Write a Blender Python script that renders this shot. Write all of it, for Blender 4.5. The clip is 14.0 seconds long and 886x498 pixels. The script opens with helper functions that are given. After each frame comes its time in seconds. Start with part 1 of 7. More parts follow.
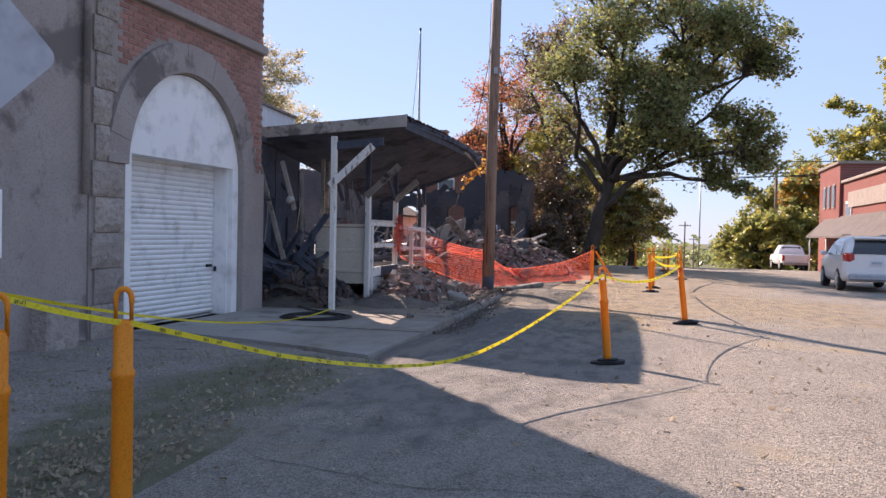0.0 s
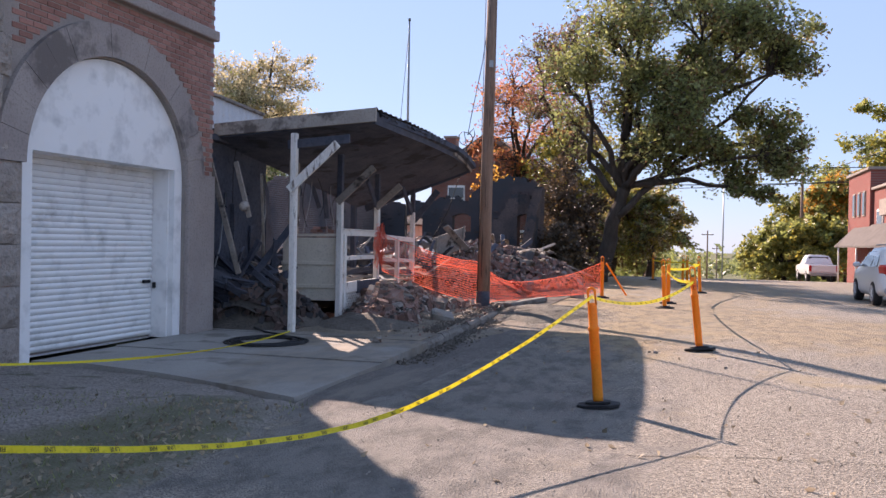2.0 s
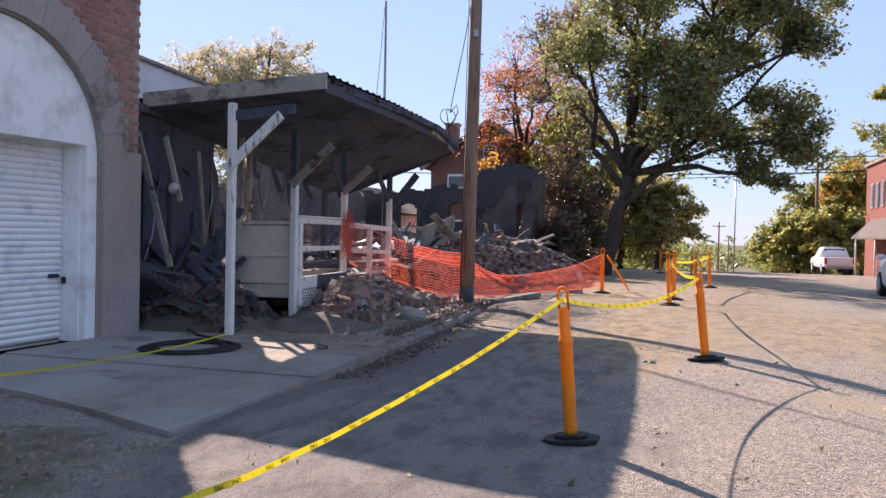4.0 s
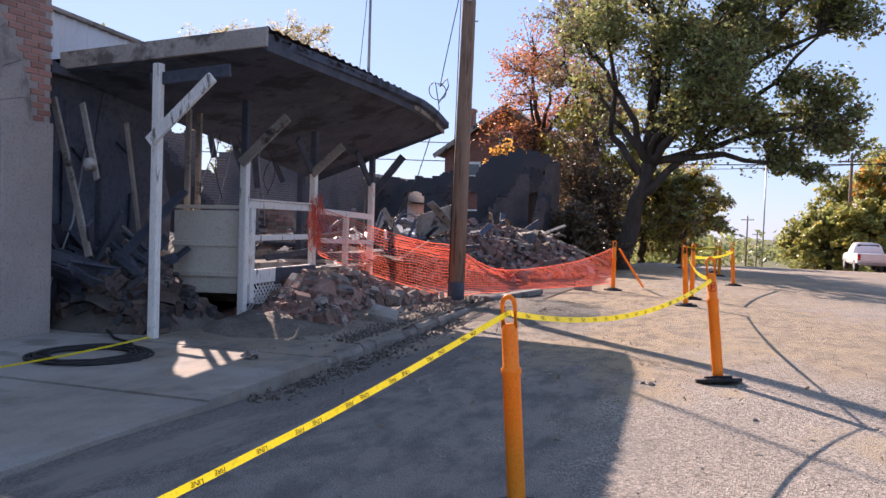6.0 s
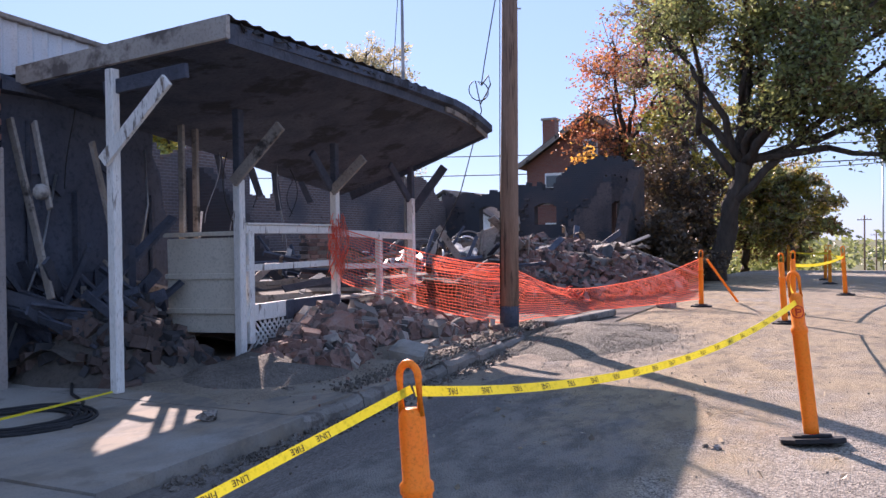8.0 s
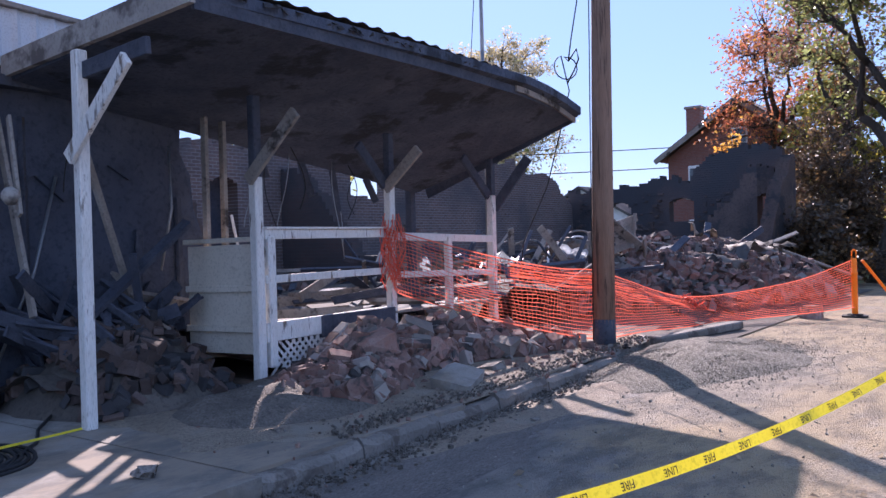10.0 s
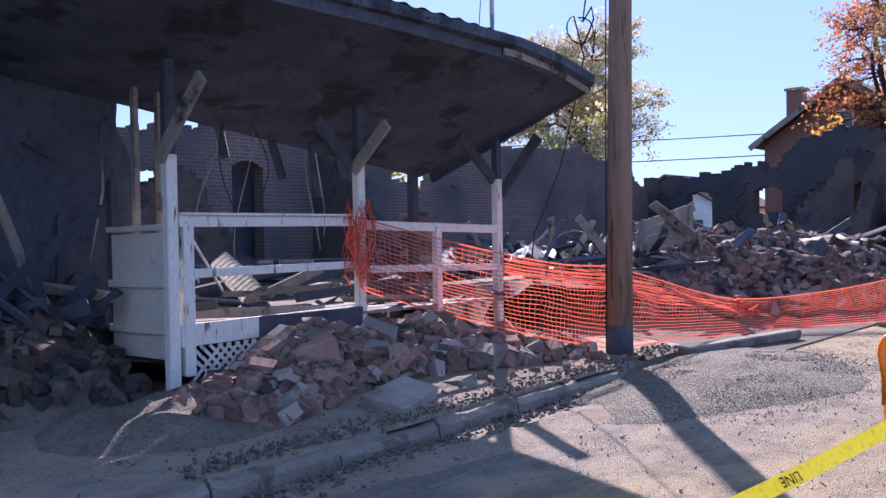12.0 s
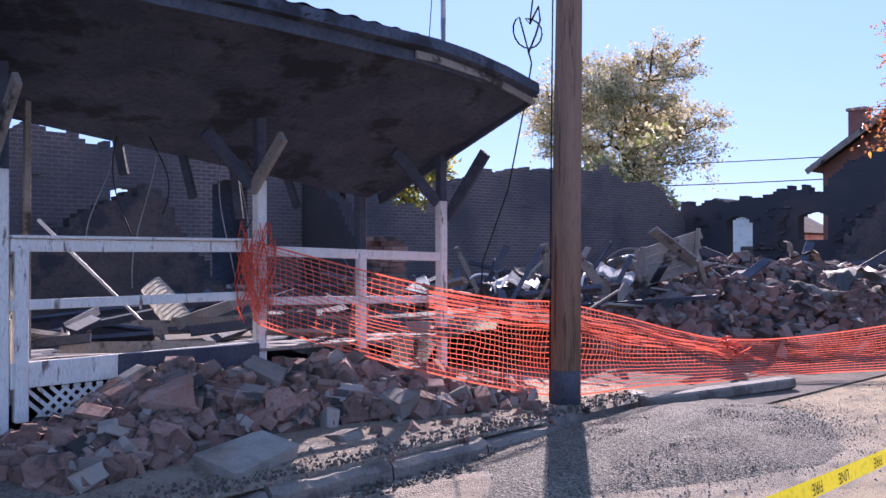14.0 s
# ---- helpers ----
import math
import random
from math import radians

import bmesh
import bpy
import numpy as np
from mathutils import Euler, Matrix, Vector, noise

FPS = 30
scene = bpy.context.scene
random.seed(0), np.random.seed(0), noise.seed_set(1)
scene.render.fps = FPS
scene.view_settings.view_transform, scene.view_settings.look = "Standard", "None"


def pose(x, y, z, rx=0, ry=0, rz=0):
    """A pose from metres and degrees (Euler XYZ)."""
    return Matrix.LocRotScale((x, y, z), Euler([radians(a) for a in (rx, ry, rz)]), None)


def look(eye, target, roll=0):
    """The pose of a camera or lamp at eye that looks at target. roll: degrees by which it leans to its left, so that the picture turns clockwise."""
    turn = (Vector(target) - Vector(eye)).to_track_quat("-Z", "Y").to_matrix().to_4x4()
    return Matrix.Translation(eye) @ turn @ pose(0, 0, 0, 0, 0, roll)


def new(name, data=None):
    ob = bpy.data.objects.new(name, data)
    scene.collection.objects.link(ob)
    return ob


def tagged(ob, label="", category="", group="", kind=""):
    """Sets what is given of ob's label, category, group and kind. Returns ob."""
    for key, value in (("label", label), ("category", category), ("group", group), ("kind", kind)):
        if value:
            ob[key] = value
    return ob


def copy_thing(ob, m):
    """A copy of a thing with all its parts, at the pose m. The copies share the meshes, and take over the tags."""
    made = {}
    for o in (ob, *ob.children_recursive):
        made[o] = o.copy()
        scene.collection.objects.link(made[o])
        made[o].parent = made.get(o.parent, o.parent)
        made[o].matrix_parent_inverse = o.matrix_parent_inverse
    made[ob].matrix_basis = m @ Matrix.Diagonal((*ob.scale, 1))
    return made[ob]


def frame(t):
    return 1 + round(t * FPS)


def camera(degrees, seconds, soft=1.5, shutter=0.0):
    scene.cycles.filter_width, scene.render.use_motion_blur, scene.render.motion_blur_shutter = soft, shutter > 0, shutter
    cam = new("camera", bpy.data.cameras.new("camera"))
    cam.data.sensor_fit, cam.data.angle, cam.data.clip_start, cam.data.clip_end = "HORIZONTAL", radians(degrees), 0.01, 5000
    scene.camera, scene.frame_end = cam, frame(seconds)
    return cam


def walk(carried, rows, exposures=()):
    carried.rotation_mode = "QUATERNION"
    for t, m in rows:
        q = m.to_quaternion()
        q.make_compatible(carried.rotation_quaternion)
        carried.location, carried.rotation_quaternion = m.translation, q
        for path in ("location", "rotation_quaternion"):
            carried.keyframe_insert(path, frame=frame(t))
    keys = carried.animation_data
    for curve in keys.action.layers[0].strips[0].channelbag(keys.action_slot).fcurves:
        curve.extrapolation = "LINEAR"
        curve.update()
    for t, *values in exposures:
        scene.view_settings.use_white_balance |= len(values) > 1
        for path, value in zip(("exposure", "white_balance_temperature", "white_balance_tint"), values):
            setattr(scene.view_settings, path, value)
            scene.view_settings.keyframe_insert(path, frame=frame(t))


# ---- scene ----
cam = camera(55.5, 14.0)
METRES, EYE, TILT, LEAN, TURN = 14.4, 1.5, 0.0, 0.0, 15.0
ROWS = [
    (0.0, 0.0, 0.0, 0.0, 0.02, -1.11, -1.16),
    (0.5, 0.0119, 0.0326, -0.0012, -0.08, -0.52, -1.46),
    (1.0, 0.0243, 0.0687, 0.0007, 0.17, -0.3, -1.46),
    (1.5, 0.0395, 0.1053, 0.0026, 0.8, -0.37, -1.33),
    (2.0, 0.0497, 0.1403, 0.0026, 1.49, -0.51, -1.12),
    (2.5, 0.0631, 0.1763, 0.0006, 2.07, -0.57, -0.96),
    (3.0, 0.0726, 0.2122, -0.0001, 2.26, -0.76, -1.08),
    (3.5, 0.082, 0.2439, 0.0004, 2.12, -0.93, -1.15),
    (6.0, 0.1355, 0.4072, -0.0001, 3.97, -1.8, -1.9),
    (6.5, 0.1507, 0.4408, 0.001, 4.67, -1.85, -1.76),
    (7.0, 0.1591, 0.475, 0.0004, 5.82, -1.57, -1.02),
    (7.5, 0.1722, 0.5069, 0.0008, 7.92, -1.08, -0.05),
    (8.0, 0.1844, 0.5431, 0.001, 10.76, -0.69, 0.77),
    (8.5, 0.1925, 0.5785, 0.0019, 13.71, -0.42, 1.27),
    (9.0, 0.2039, 0.6135, 0.0026, 16.5, -0.39, 1.46),
    (11.5, 0.2638, 0.7837, 0.0031, 26.58, -0.98, 1.14),
    (12.0, 0.2771, 0.8174, 0.0016, 28.2, -1.1, 0.93),
    (12.5, 0.2948, 0.8489, 0.0028, 29.53, -0.92, 0.73),
    (13.0, 0.3093, 0.8775, 0.0037, 30.69, -0.63, 0.4),
    (13.5, 0.3181, 0.91, 0.0052, 31.63, -0.06, 0.21),
    (14.0, 0.3306, 0.9408, 0.0053, 32.95, 0.43, 0.11),
]
walk(cam, [(t, pose(0, 0, EYE, TILT, LEAN, TURN) @ pose(METRES * x, METRES * y, METRES * z, 90 + pitch, roll, yaw)) for t, x, y, z, yaw, pitch, roll in ROWS],
     [(0.0, 1.07, 7100, 33), (7.0, 1.11, 6800, 34), (9.0, 1.14, 6100, 35), (14.0, 1.14, 5850, 37)])

# ---- light ----
SUN_DIR = Vector((-0.64, 0.768, 0.541)).normalized()
world = bpy.data.worlds.new("world")
scene.world = world
world.use_nodes = True
wn = world.node_tree
sky = wn.nodes.new("ShaderNodeTexSky")
sky.sky_type, sky.sun_disc = "NISHITA", False
sky.sun_elevation = math.asin(SUN_DIR.z)
sky.sun_rotation = math.atan2(SUN_DIR.x, SUN_DIR.y)
sky.air_density, sky.dust_density, sky.ozone_density = 1.0, 0.1, 3.0
haze = wn.nodes.new("ShaderNodeMix")
haze.data_type = "RGBA"
haze.inputs[0].default_value = 0.66
haze.inputs[7].default_value = (3.15, 5.45, 8.3, 1)
wn.links.new(sky.outputs[0], haze.inputs[6])
wn.links.new(haze.outputs[2], wn.nodes["Background"].inputs[0])
wn.nodes["Background"].inputs[1].default_value = 0.067
lamp = bpy.data.lights.new("sun", "SUN")
lamp.energy, lamp.angle, lamp.color = 5.0, radians(0.53), (1.0, 0.92, 0.765)
sun = new("sun", lamp)
sun.matrix_world = look(SUN_DIR * 60, (0, 0, 0))


# ---- materials ----
def surf(name, a, b, scale=3.0, rough=0.85, metal=0.0, bump=0.3, fine=60.0, vary=0.0, island=0.0, spots=None, spot_scale=2.0, spot_at=0.62,
         stretch=(1, 1, 1), depth=0.01, local=False, through_light=0.0, spec=0.3, cells=None, alt=None):
    """A surface of two mixed colours with coarse patches, fine grain, relief and, where given, stains of a third colour."""
    m = bpy.data.materials.new(name)
    m.use_nodes = True
    nt = m.node_tree
    n, ln = nt.nodes, nt.links.new
    bsdf = n["Principled BSDF"]
    bsdf.inputs["Roughness"].default_value, bsdf.inputs["Metallic"].default_value = rough, metal
    bsdf.inputs["Specular IOR Level"].default_value = spec
    if local:
        place = n.new("ShaderNodeTexCoord").outputs["Object"]
    else:
        place = n.new("ShaderNodeNewGeometry").outputs["Position"]
    mp = n.new("ShaderNodeMapping")
    mp.inputs["Scale"].default_value = stretch
    ln(place, mp.inputs[0])
    if local:
        oi = n.new("ShaderNodeObjectInfo")
        ln(oi.outputs["Random"], mp.inputs["Location"])

    def tex(s, det=5.0):
        t = n.new("ShaderNodeTexNoise")
        t.inputs["Scale"].default_value, t.inputs["Detail"].default_value, t.inputs["Roughness"].default_value = s, det, 0.65
        ln(mp.outputs[0], t.inputs[0])
        return t.outputs[0]

    def ramp(src, lo, hi):
        r = n.new("ShaderNodeMapRange")
        r.inputs[1].default_value, r.inputs[2].default_value = lo, hi
        ln(src, r.inputs[0])
        return r.outputs[0]

    def mix(f, x, y, mode="MIX"):
        k = n.new("ShaderNodeMix")
        k.data_type, k.blend_type = "RGBA", mode
        for sock, v in ((k.inputs[0], f), (k.inputs[6], x), (k.inputs[7], y)):
            if isinstance(v, bpy.types.NodeSocket):
                ln(v, sock)
            elif isinstance(v, (int, float)):
                sock.default_value = v
            else:
                sock.default_value = (*v, 1)
        return k.outputs[2]

    coarse, grain = tex(scale), tex(fine, 3.0)
    col = mix(ramp(coarse, 0.35, 0.65), a, b)
    dark = tuple(0.62 * c for c in a)
    col = mix(ramp(grain, 0.5, 0.8), col, dark)
    if cells:
        vo = n.new("ShaderNodeTexVoronoi")
        vo.inputs["Scale"].default_value = cells[0]
        ln(mp.outputs[0], vo.inputs["Vector"])
        sp = n.new("ShaderNodeSeparateColor")
        ln(vo.outputs["Color"], sp.inputs[0])
        val = n.new("ShaderNodeMapRange")
        val.inputs[3].default_value, val.inputs[4].default_value = 1 - cells[1], 1 + cells[1]
        ln(sp.outputs[0], val.inputs[0])
        hs = n.new("ShaderNodeHueSaturation")
        ln(val.outputs[0], hs.inputs["Value"])
        ln(col, hs.inputs["Color"])
        col = hs.outputs[0]
        grain = vo.outputs["Distance"]
    if spots:
        col = mix(ramp(tex(spot_scale), spot_at, spot_at + 0.07), col, spots)
    if alt:
        src = n.new("ShaderNodeObjectInfo").outputs["Random"] if vary else n.new("ShaderNodeNewGeometry").outputs["Random Per Island"]
        shuf = n.new("ShaderNodeMath")
        shuf.operation = "MULTIPLY"
        shuf.inputs[1].default_value = 7.31
        ln(src, shuf.inputs[0])
        frac = n.new("ShaderNodeMath")
        frac.operation = "FRACT"
        ln(shuf.outputs[0], frac.inputs[0])
        col = mix(ramp(frac.outputs[0], alt[1], alt[1] + 0.1), col, alt[0])
    if vary or island:
        hsv = n.new("ShaderNodeHueSaturation")
        src = n.new("ShaderNodeObjectInfo").outputs["Random"] if vary else n.new("ShaderNodeNewGeometry").outputs["Random Per Island"]
        k = vary or island
        r = n.new("ShaderNodeMapRange")
        r.inputs[3].default_value, r.inputs[4].default_value = 1 - k, 1 + k
        ln(src, r.inputs[0])
        ln(r.outputs[0], hsv.inputs["Value"])
        ln(col, hsv.inputs["Color"])
        col = hsv.outputs[0]
    ln(col, bsdf.inputs["Base Color"])
    if bump:
        bp = n.new("ShaderNodeBump")
        bp.inputs["Strength"].default_value, bp.inputs["Distance"].default_value = bump, depth
        add = n.new("ShaderNodeMath")
        add.operation = "ADD"
        ln(coarse, add.inputs[0])
        ln(grain, add.inputs[1])
        ln(add.outputs[0], bp.inputs["Height"])
        ln(bp.outputs[0], bsdf.inputs["Normal"])
    if through_light:
        tr = n.new("ShaderNodeBsdfTranslucent")
        ln(col, tr.inputs[0])
        ms = n.new("ShaderNodeMixShader")
        ms.inputs[0].default_value = through_light
        ln(bsdf.outputs[0], ms.inputs[1])
        ln(tr.outputs[0], ms.inputs[2])
        ln(ms.outputs[0], n["Material Output"].inputs[0])
    return m


def brick_wall(name, a, b, mortar, soot=None, soot_at=0.5, axis="x"):
    """Courses of bricks with sunken joints, for walls that stay far off; axis is the wall's normal."""
    m = surf(name, a, b, 6.0, 0.92, bump=0.0)
    nt = m.node_tree
    n, ln = nt.nodes, nt.links.new
    bsdf = n["Principled BSDF"]
    geo = n.new("ShaderNodeNewGeometry")
    sep, com = n.new("ShaderNodeSeparateXYZ"), n.new("ShaderNodeCombineXYZ")
    ln(geo.outputs["Position"], sep.inputs[0])
    ln(sep.outputs["Y" if axis == "x" else "X"], com.inputs[0])
    ln(sep.outputs["Z"], com.inputs[1])
    bt = n.new("ShaderNodeTexBrick")
    bt.inputs["Scale"].default_value, bt.inputs["Mortar Size"].default_value = 1.0, 0.008
    bt.inputs["Brick Width"].default_value, bt.inputs["Row Height"].default_value = 0.215, 0.075
    bt.inputs["Color1"].default_value, bt.inputs["Color2"].default_value, bt.inputs["Mortar"].default_value = (*a, 1), (*b, 1), (*mortar, 1)
    ln(com.outputs[0], bt.inputs[0])
    col = bt.outputs[0]
    if soot:
        t = n.new("ShaderNodeTexNoise")
        t.inputs["Scale"].default_value, t.inputs["Detail"].default_value = 0.45, 6.0
        ln(geo.outputs["Position"], t.inputs[0])
        r = n.new("ShaderNodeMapRange")
        r.inputs[1].default_value, r.inputs[2].default_value = soot_at - 0.15, soot_at + 0.12
        r.inputs[3].default_value, r.inputs[4].default_value = 1.0, 0.25
        ln(t.outputs[0], r.inputs[0])
        k = n.new("ShaderNodeMix")
        k.data_type = "RGBA"
        ln(r.outputs[0], k.inputs[0])
        ln(col, k.inputs[6])
        k.inputs[7].default_value = (*soot, 1)
        col = k.outputs[2]
    ln(col, bsdf.inputs["Base Color"])
    bp = n.new("ShaderNodeBump")
    bp.inputs["Strength"].default_value, bp.inputs["Distance"].default_value, bp.invert = 1.0, 0.02, True
    ln(bt.outputs["Fac"], bp.inputs["Height"])
    ln(bp.outputs[0], bsdf.inputs["Normal"])
    return m


M_ASPHALT = surf("asphalt", (0.275, 0.24, 0.20), (0.35, 0.305, 0.25), 0.45, 0.9, cells=(75, 0.62), bump=0.8, fine=60, spots=(0.35, 0.285, 0.195), spot_scale=0.45, spot_at=0.57, depth=0.02)


def spread(m, colour, dark, spots):
    """Dirt and painted-in shade over a surface: soft-edged ragged areas (x, y, half width, half length, strength) of
    another colour.
    """
    nt = m.node_tree
    n, ln = nt.nodes, nt.links.new
    base = n["Principled BSDF"].inputs["Base Color"]
    col = base.links[0].from_socket
    pos = n.new("ShaderNodeNewGeometry").outputs["Position"]

    def tex(s, det=7.0, stretch=(1, 1, 1)):
        mp, t = n.new("ShaderNodeMapping"), n.new("ShaderNodeTexNoise")
        mp.inputs["Scale"].default_value = stretch
        ln(pos, mp.inputs[0])
        t.inputs["Scale"].default_value, t.inputs["Detail"].default_value, t.inputs["Roughness"].default_value = s, det, 0.7
        ln(mp.outputs[0], t.inputs[0])
        return t.outputs[0]

    def calc(op, x, y=0.0):
        k = n.new("ShaderNodeMath")
        k.operation = op
        for sock, v in ((k.inputs[0], x), (k.inputs[1], y)):
            if isinstance(v, bpy.types.NodeSocket):
                ln(v, sock)
            else:
                sock.default_value = v
        return k.outputs[0]

    ragged = calc("MULTIPLY", calc("SUBTRACT", tex(1.1, stretch=(1.4, 0.8, 1)), 0.5), 3.2)
    total = 0.0
    for x, y, rx, ry, k in spots:
        mp = n.new("ShaderNodeMapping")
        mp.vector_type = "TEXTURE"
        mp.inputs["Location"].default_value, mp.inputs["Scale"].default_value = (x, y, 0), (rx, ry, 1000)
        ln(pos, mp.inputs[0])
        far = n.new("ShaderNodeVectorMath")
        far.operation = "LENGTH"
        ln(mp.outputs[0], far.inputs[0])
        near = calc("SUBTRACT", 1.25, far.outputs["Value"])
        r = n.new("ShaderNodeMapRange")
        r.inputs[1].default_value, r.inputs[2].default_value, r.inputs[4].default_value = -0.1, 0.6, k
        ln(calc("ADD", near, ragged), r.inputs[0])
        total = calc("MAXIMUM", total, calc("MULTIPLY", r.outputs[0], calc("MINIMUM", calc("MAXIMUM", calc("MULTIPLY", near, 4.0), 0.0), 1.0)))
    tone = n.new("ShaderNodeMix")
    tone.data_type = "RGBA"
    r = n.new("ShaderNodeMapRange")
    r.inputs[1].default_value, r.inputs[2].default_value = 0.44, 0.60
    ln(tex(2.4, stretch=(1.5, 0.7, 1)), r.inputs[0])
    ln(r.outputs[0], tone.inputs[0])
    tone.inputs[6].default_value, tone.inputs[7].default_value = (*colour, 1), (*dark, 1)
    k = n.new("ShaderNodeMix")
    k.data_type = "RGBA"
    ln(total, k.inputs[0])
    ln(col, k.inputs[6])
    ln(tone.outputs[2], k.inputs[7])
    ln(k.outputs[2], base)


spread(M_ASPHALT, (0.355, 0.27, 0.165), (0.20, 0.158, 0.108), [(-1.7, 17.4, 1.9, 5.2, 0.95), (-2.6, 24.5, 2.4, 5.5, 0.95), (2.0, 19.2, 2.6, 4.0, 0.75), (-0.4, 22.5, 2.6, 6.0, 0.8), (0.8, 33.0, 3.0, 9.0, 0.55), (-3.0, 36.0, 2.0, 10.0, 0.9)])
# Shade of porch and garage painted into the asphalt, besides dark gutter dirt.
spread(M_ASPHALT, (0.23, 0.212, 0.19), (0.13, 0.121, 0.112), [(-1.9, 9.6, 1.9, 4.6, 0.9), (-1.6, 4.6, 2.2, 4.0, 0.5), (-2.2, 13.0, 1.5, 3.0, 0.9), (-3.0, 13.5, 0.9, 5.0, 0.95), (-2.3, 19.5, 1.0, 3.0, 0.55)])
M_TAR = surf("dark_asphalt", (0.14, 0.125, 0.115), (0.205, 0.18, 0.16), 1.1, 0.9, cells=(115, 0.35), bump=0.6, fine=60, spots=(0.23, 0.205, 0.175), spot_scale=0.9, spot_at=0.56, stretch=(1.6, 0.35, 1), depth=0.02)
M_SAND = surf("sandy_dirt", (0.40, 0.32, 0.22), (0.34, 0.275, 0.195), 0.9, 0.95, bump=0.6, fine=38, spots=(0.29, 0.25, 0.20), spot_scale=1.1, spot_at=0.55, depth=0.02, cells=(100, 0.3))
M_DIRT = surf("dirt", (0.24, 0.21, 0.185), (0.30, 0.265, 0.235), 1.2, 0.95, bump=0.7, fine=30, spots=(0.12, 0.115, 0.08), spot_scale=1.6, spot_at=0.58, depth=0.025, cells=(40, 0.25))
spread(M_DIRT, (0.125, 0.125, 0.075), (0.19, 0.17, 0.125), [(-3.9, 6.9, 0.9, 2.2, 0.9), (-3.3, 4.2, 1.0, 1.6, 0.95), (-4.6, 3.4, 1.5, 1.2, 0.8)])
M_SOIL = surf("trodden_soil", (0.24, 0.195, 0.15), (0.34, 0.28, 0.215), 1.6, 0.95, bump=0.8, fine=28, spots=(0.31, 0.27, 0.22), spot_scale=1.8, spot_at=0.55, depth=0.02, cells=(80, 0.2))
M_GRASS = surf("far_grass", (0.09, 0.11, 0.04), (0.16, 0.14, 0.06), 0.4, 0.95, bump=0.4, fine=8)
M_CONCRETE = surf("concrete", (0.29, 0.272, 0.25), (0.35, 0.33, 0.30), 0.8, 0.88, bump=0.35, fine=55, spots=(0.2, 0.185, 0.165), spot_scale=1.3, spot_at=0.58, depth=0.006)
spread(M_CONCRETE, (0.27, 0.215, 0.16), (0.15, 0.13, 0.11), [(-4.6, 15.0, 1.7, 2.6, 0.85), (-4.2, 11.5, 0.9, 2.4, 0.5)])
M_KERB = surf("dirty_concrete", (0.18, 0.158, 0.138), (0.25, 0.222, 0.195), 1.5, 0.9, bump=0.6, fine=40, spots=(0.12, 0.1, 0.085), spot_scale=2.5, spot_at=0.52, depth=0.015)
M_CRACK = surf("crack", (0.05, 0.045, 0.04), (0.09, 0.08, 0.06), 3, 0.95, bump=0.2)
M_GRAVEL = surf("gravel", (0.16, 0.145, 0.118), (0.235, 0.212, 0.172), 2.6, 0.92, bump=1.0, fine=26, depth=0.03, cells=(62, 0.55))
M_STONES = surf("gravel_stones", (0.25, 0.228, 0.20), (0.35, 0.315, 0.27), 6.0, 0.9, bump=0.3, island=0.35)
M_GRAVELSTONE = surf("grey_gravel_stones", (0.17, 0.155, 0.13), (0.26, 0.235, 0.195), 6.0, 0.9, bump=0.2, island=0.4)
M_STONE = surf("rock_faced_stone", (0.31, 0.262, 0.23), (0.39, 0.332, 0.292), 3.0, 0.92, bump=1.0, fine=14, vary=0.14, depth=0.05)
M_STUCCO = surf("dark_stucco", (0.32, 0.268, 0.248), (0.39, 0.335, 0.308), 1.1, 0.93, bump=0.5, fine=34, spots=(0.17, 0.145, 0.135), spot_scale=0.7, spot_at=0.56)
M_BRICK = surf("red_brick", (0.33, 0.155, 0.123), (0.40, 0.20, 0.16), 1.3, 0.9, bump=0.5, fine=70, vary=0.2, depth=0.006)
M_BRICK_J = surf("red_brick_rest", (0.33, 0.155, 0.123), (0.40, 0.20, 0.16), 1.3, 0.9, bump=0.5, fine=70, island=0.2, depth=0.006)
M_MORTAR = surf("mortar", (0.36, 0.31, 0.28), (0.30, 0.255, 0.23), 3.0, 0.95, bump=0.4)
M_RUBBLE = surf("fallen_brick", (0.245, 0.128, 0.10), (0.265, 0.19, 0.162), 5.0, 0.93, bump=0.5, fine=40, vary=0.35, alt=((0.27, 0.235, 0.205), 0.80), spots=(0.065, 0.058, 0.055), spot_scale=2.6, spot_at=0.53, depth=0.008)
M_RUBBLE_J = surf("fallen_brick_rest", (0.235, 0.122, 0.096), (0.255, 0.182, 0.155), 5.0, 0.93, bump=0.5, fine=40, island=0.4, alt=((0.27, 0.235, 0.205), 0.80), spots=(0.06, 0.055, 0.052), spot_scale=1.8, spot_at=0.54, depth=0.008)
M_HILL = surf("fallen_dark_brick", (0.195, 0.10, 0.08), (0.215, 0.15, 0.128), 5.0, 0.93, bump=0.5, fine=40, vary=0.4, alt=((0.19, 0.165, 0.148), 0.76), spots=(0.05, 0.046, 0.046), spot_scale=1.5, spot_at=0.52, depth=0.008)
M_HILL_J = surf("fallen_dark_brick_rest", (0.195, 0.10, 0.08), (0.215, 0.15, 0.128), 5.0, 0.93, bump=0.5, fine=40, island=0.4, alt=((0.19, 0.165, 0.148), 0.76), spots=(0.05, 0.046, 0.046), spot_scale=1.5, spot_at=0.52, depth=0.008)
M_SOOTBRICK = surf("sooty_fallen_brick", (0.10, 0.066, 0.056), (0.135, 0.10, 0.088), 5.0, 0.93, bump=0.5, fine=40, vary=0.4, alt=((0.05, 0.048, 0.05), 0.5), depth=0.008)
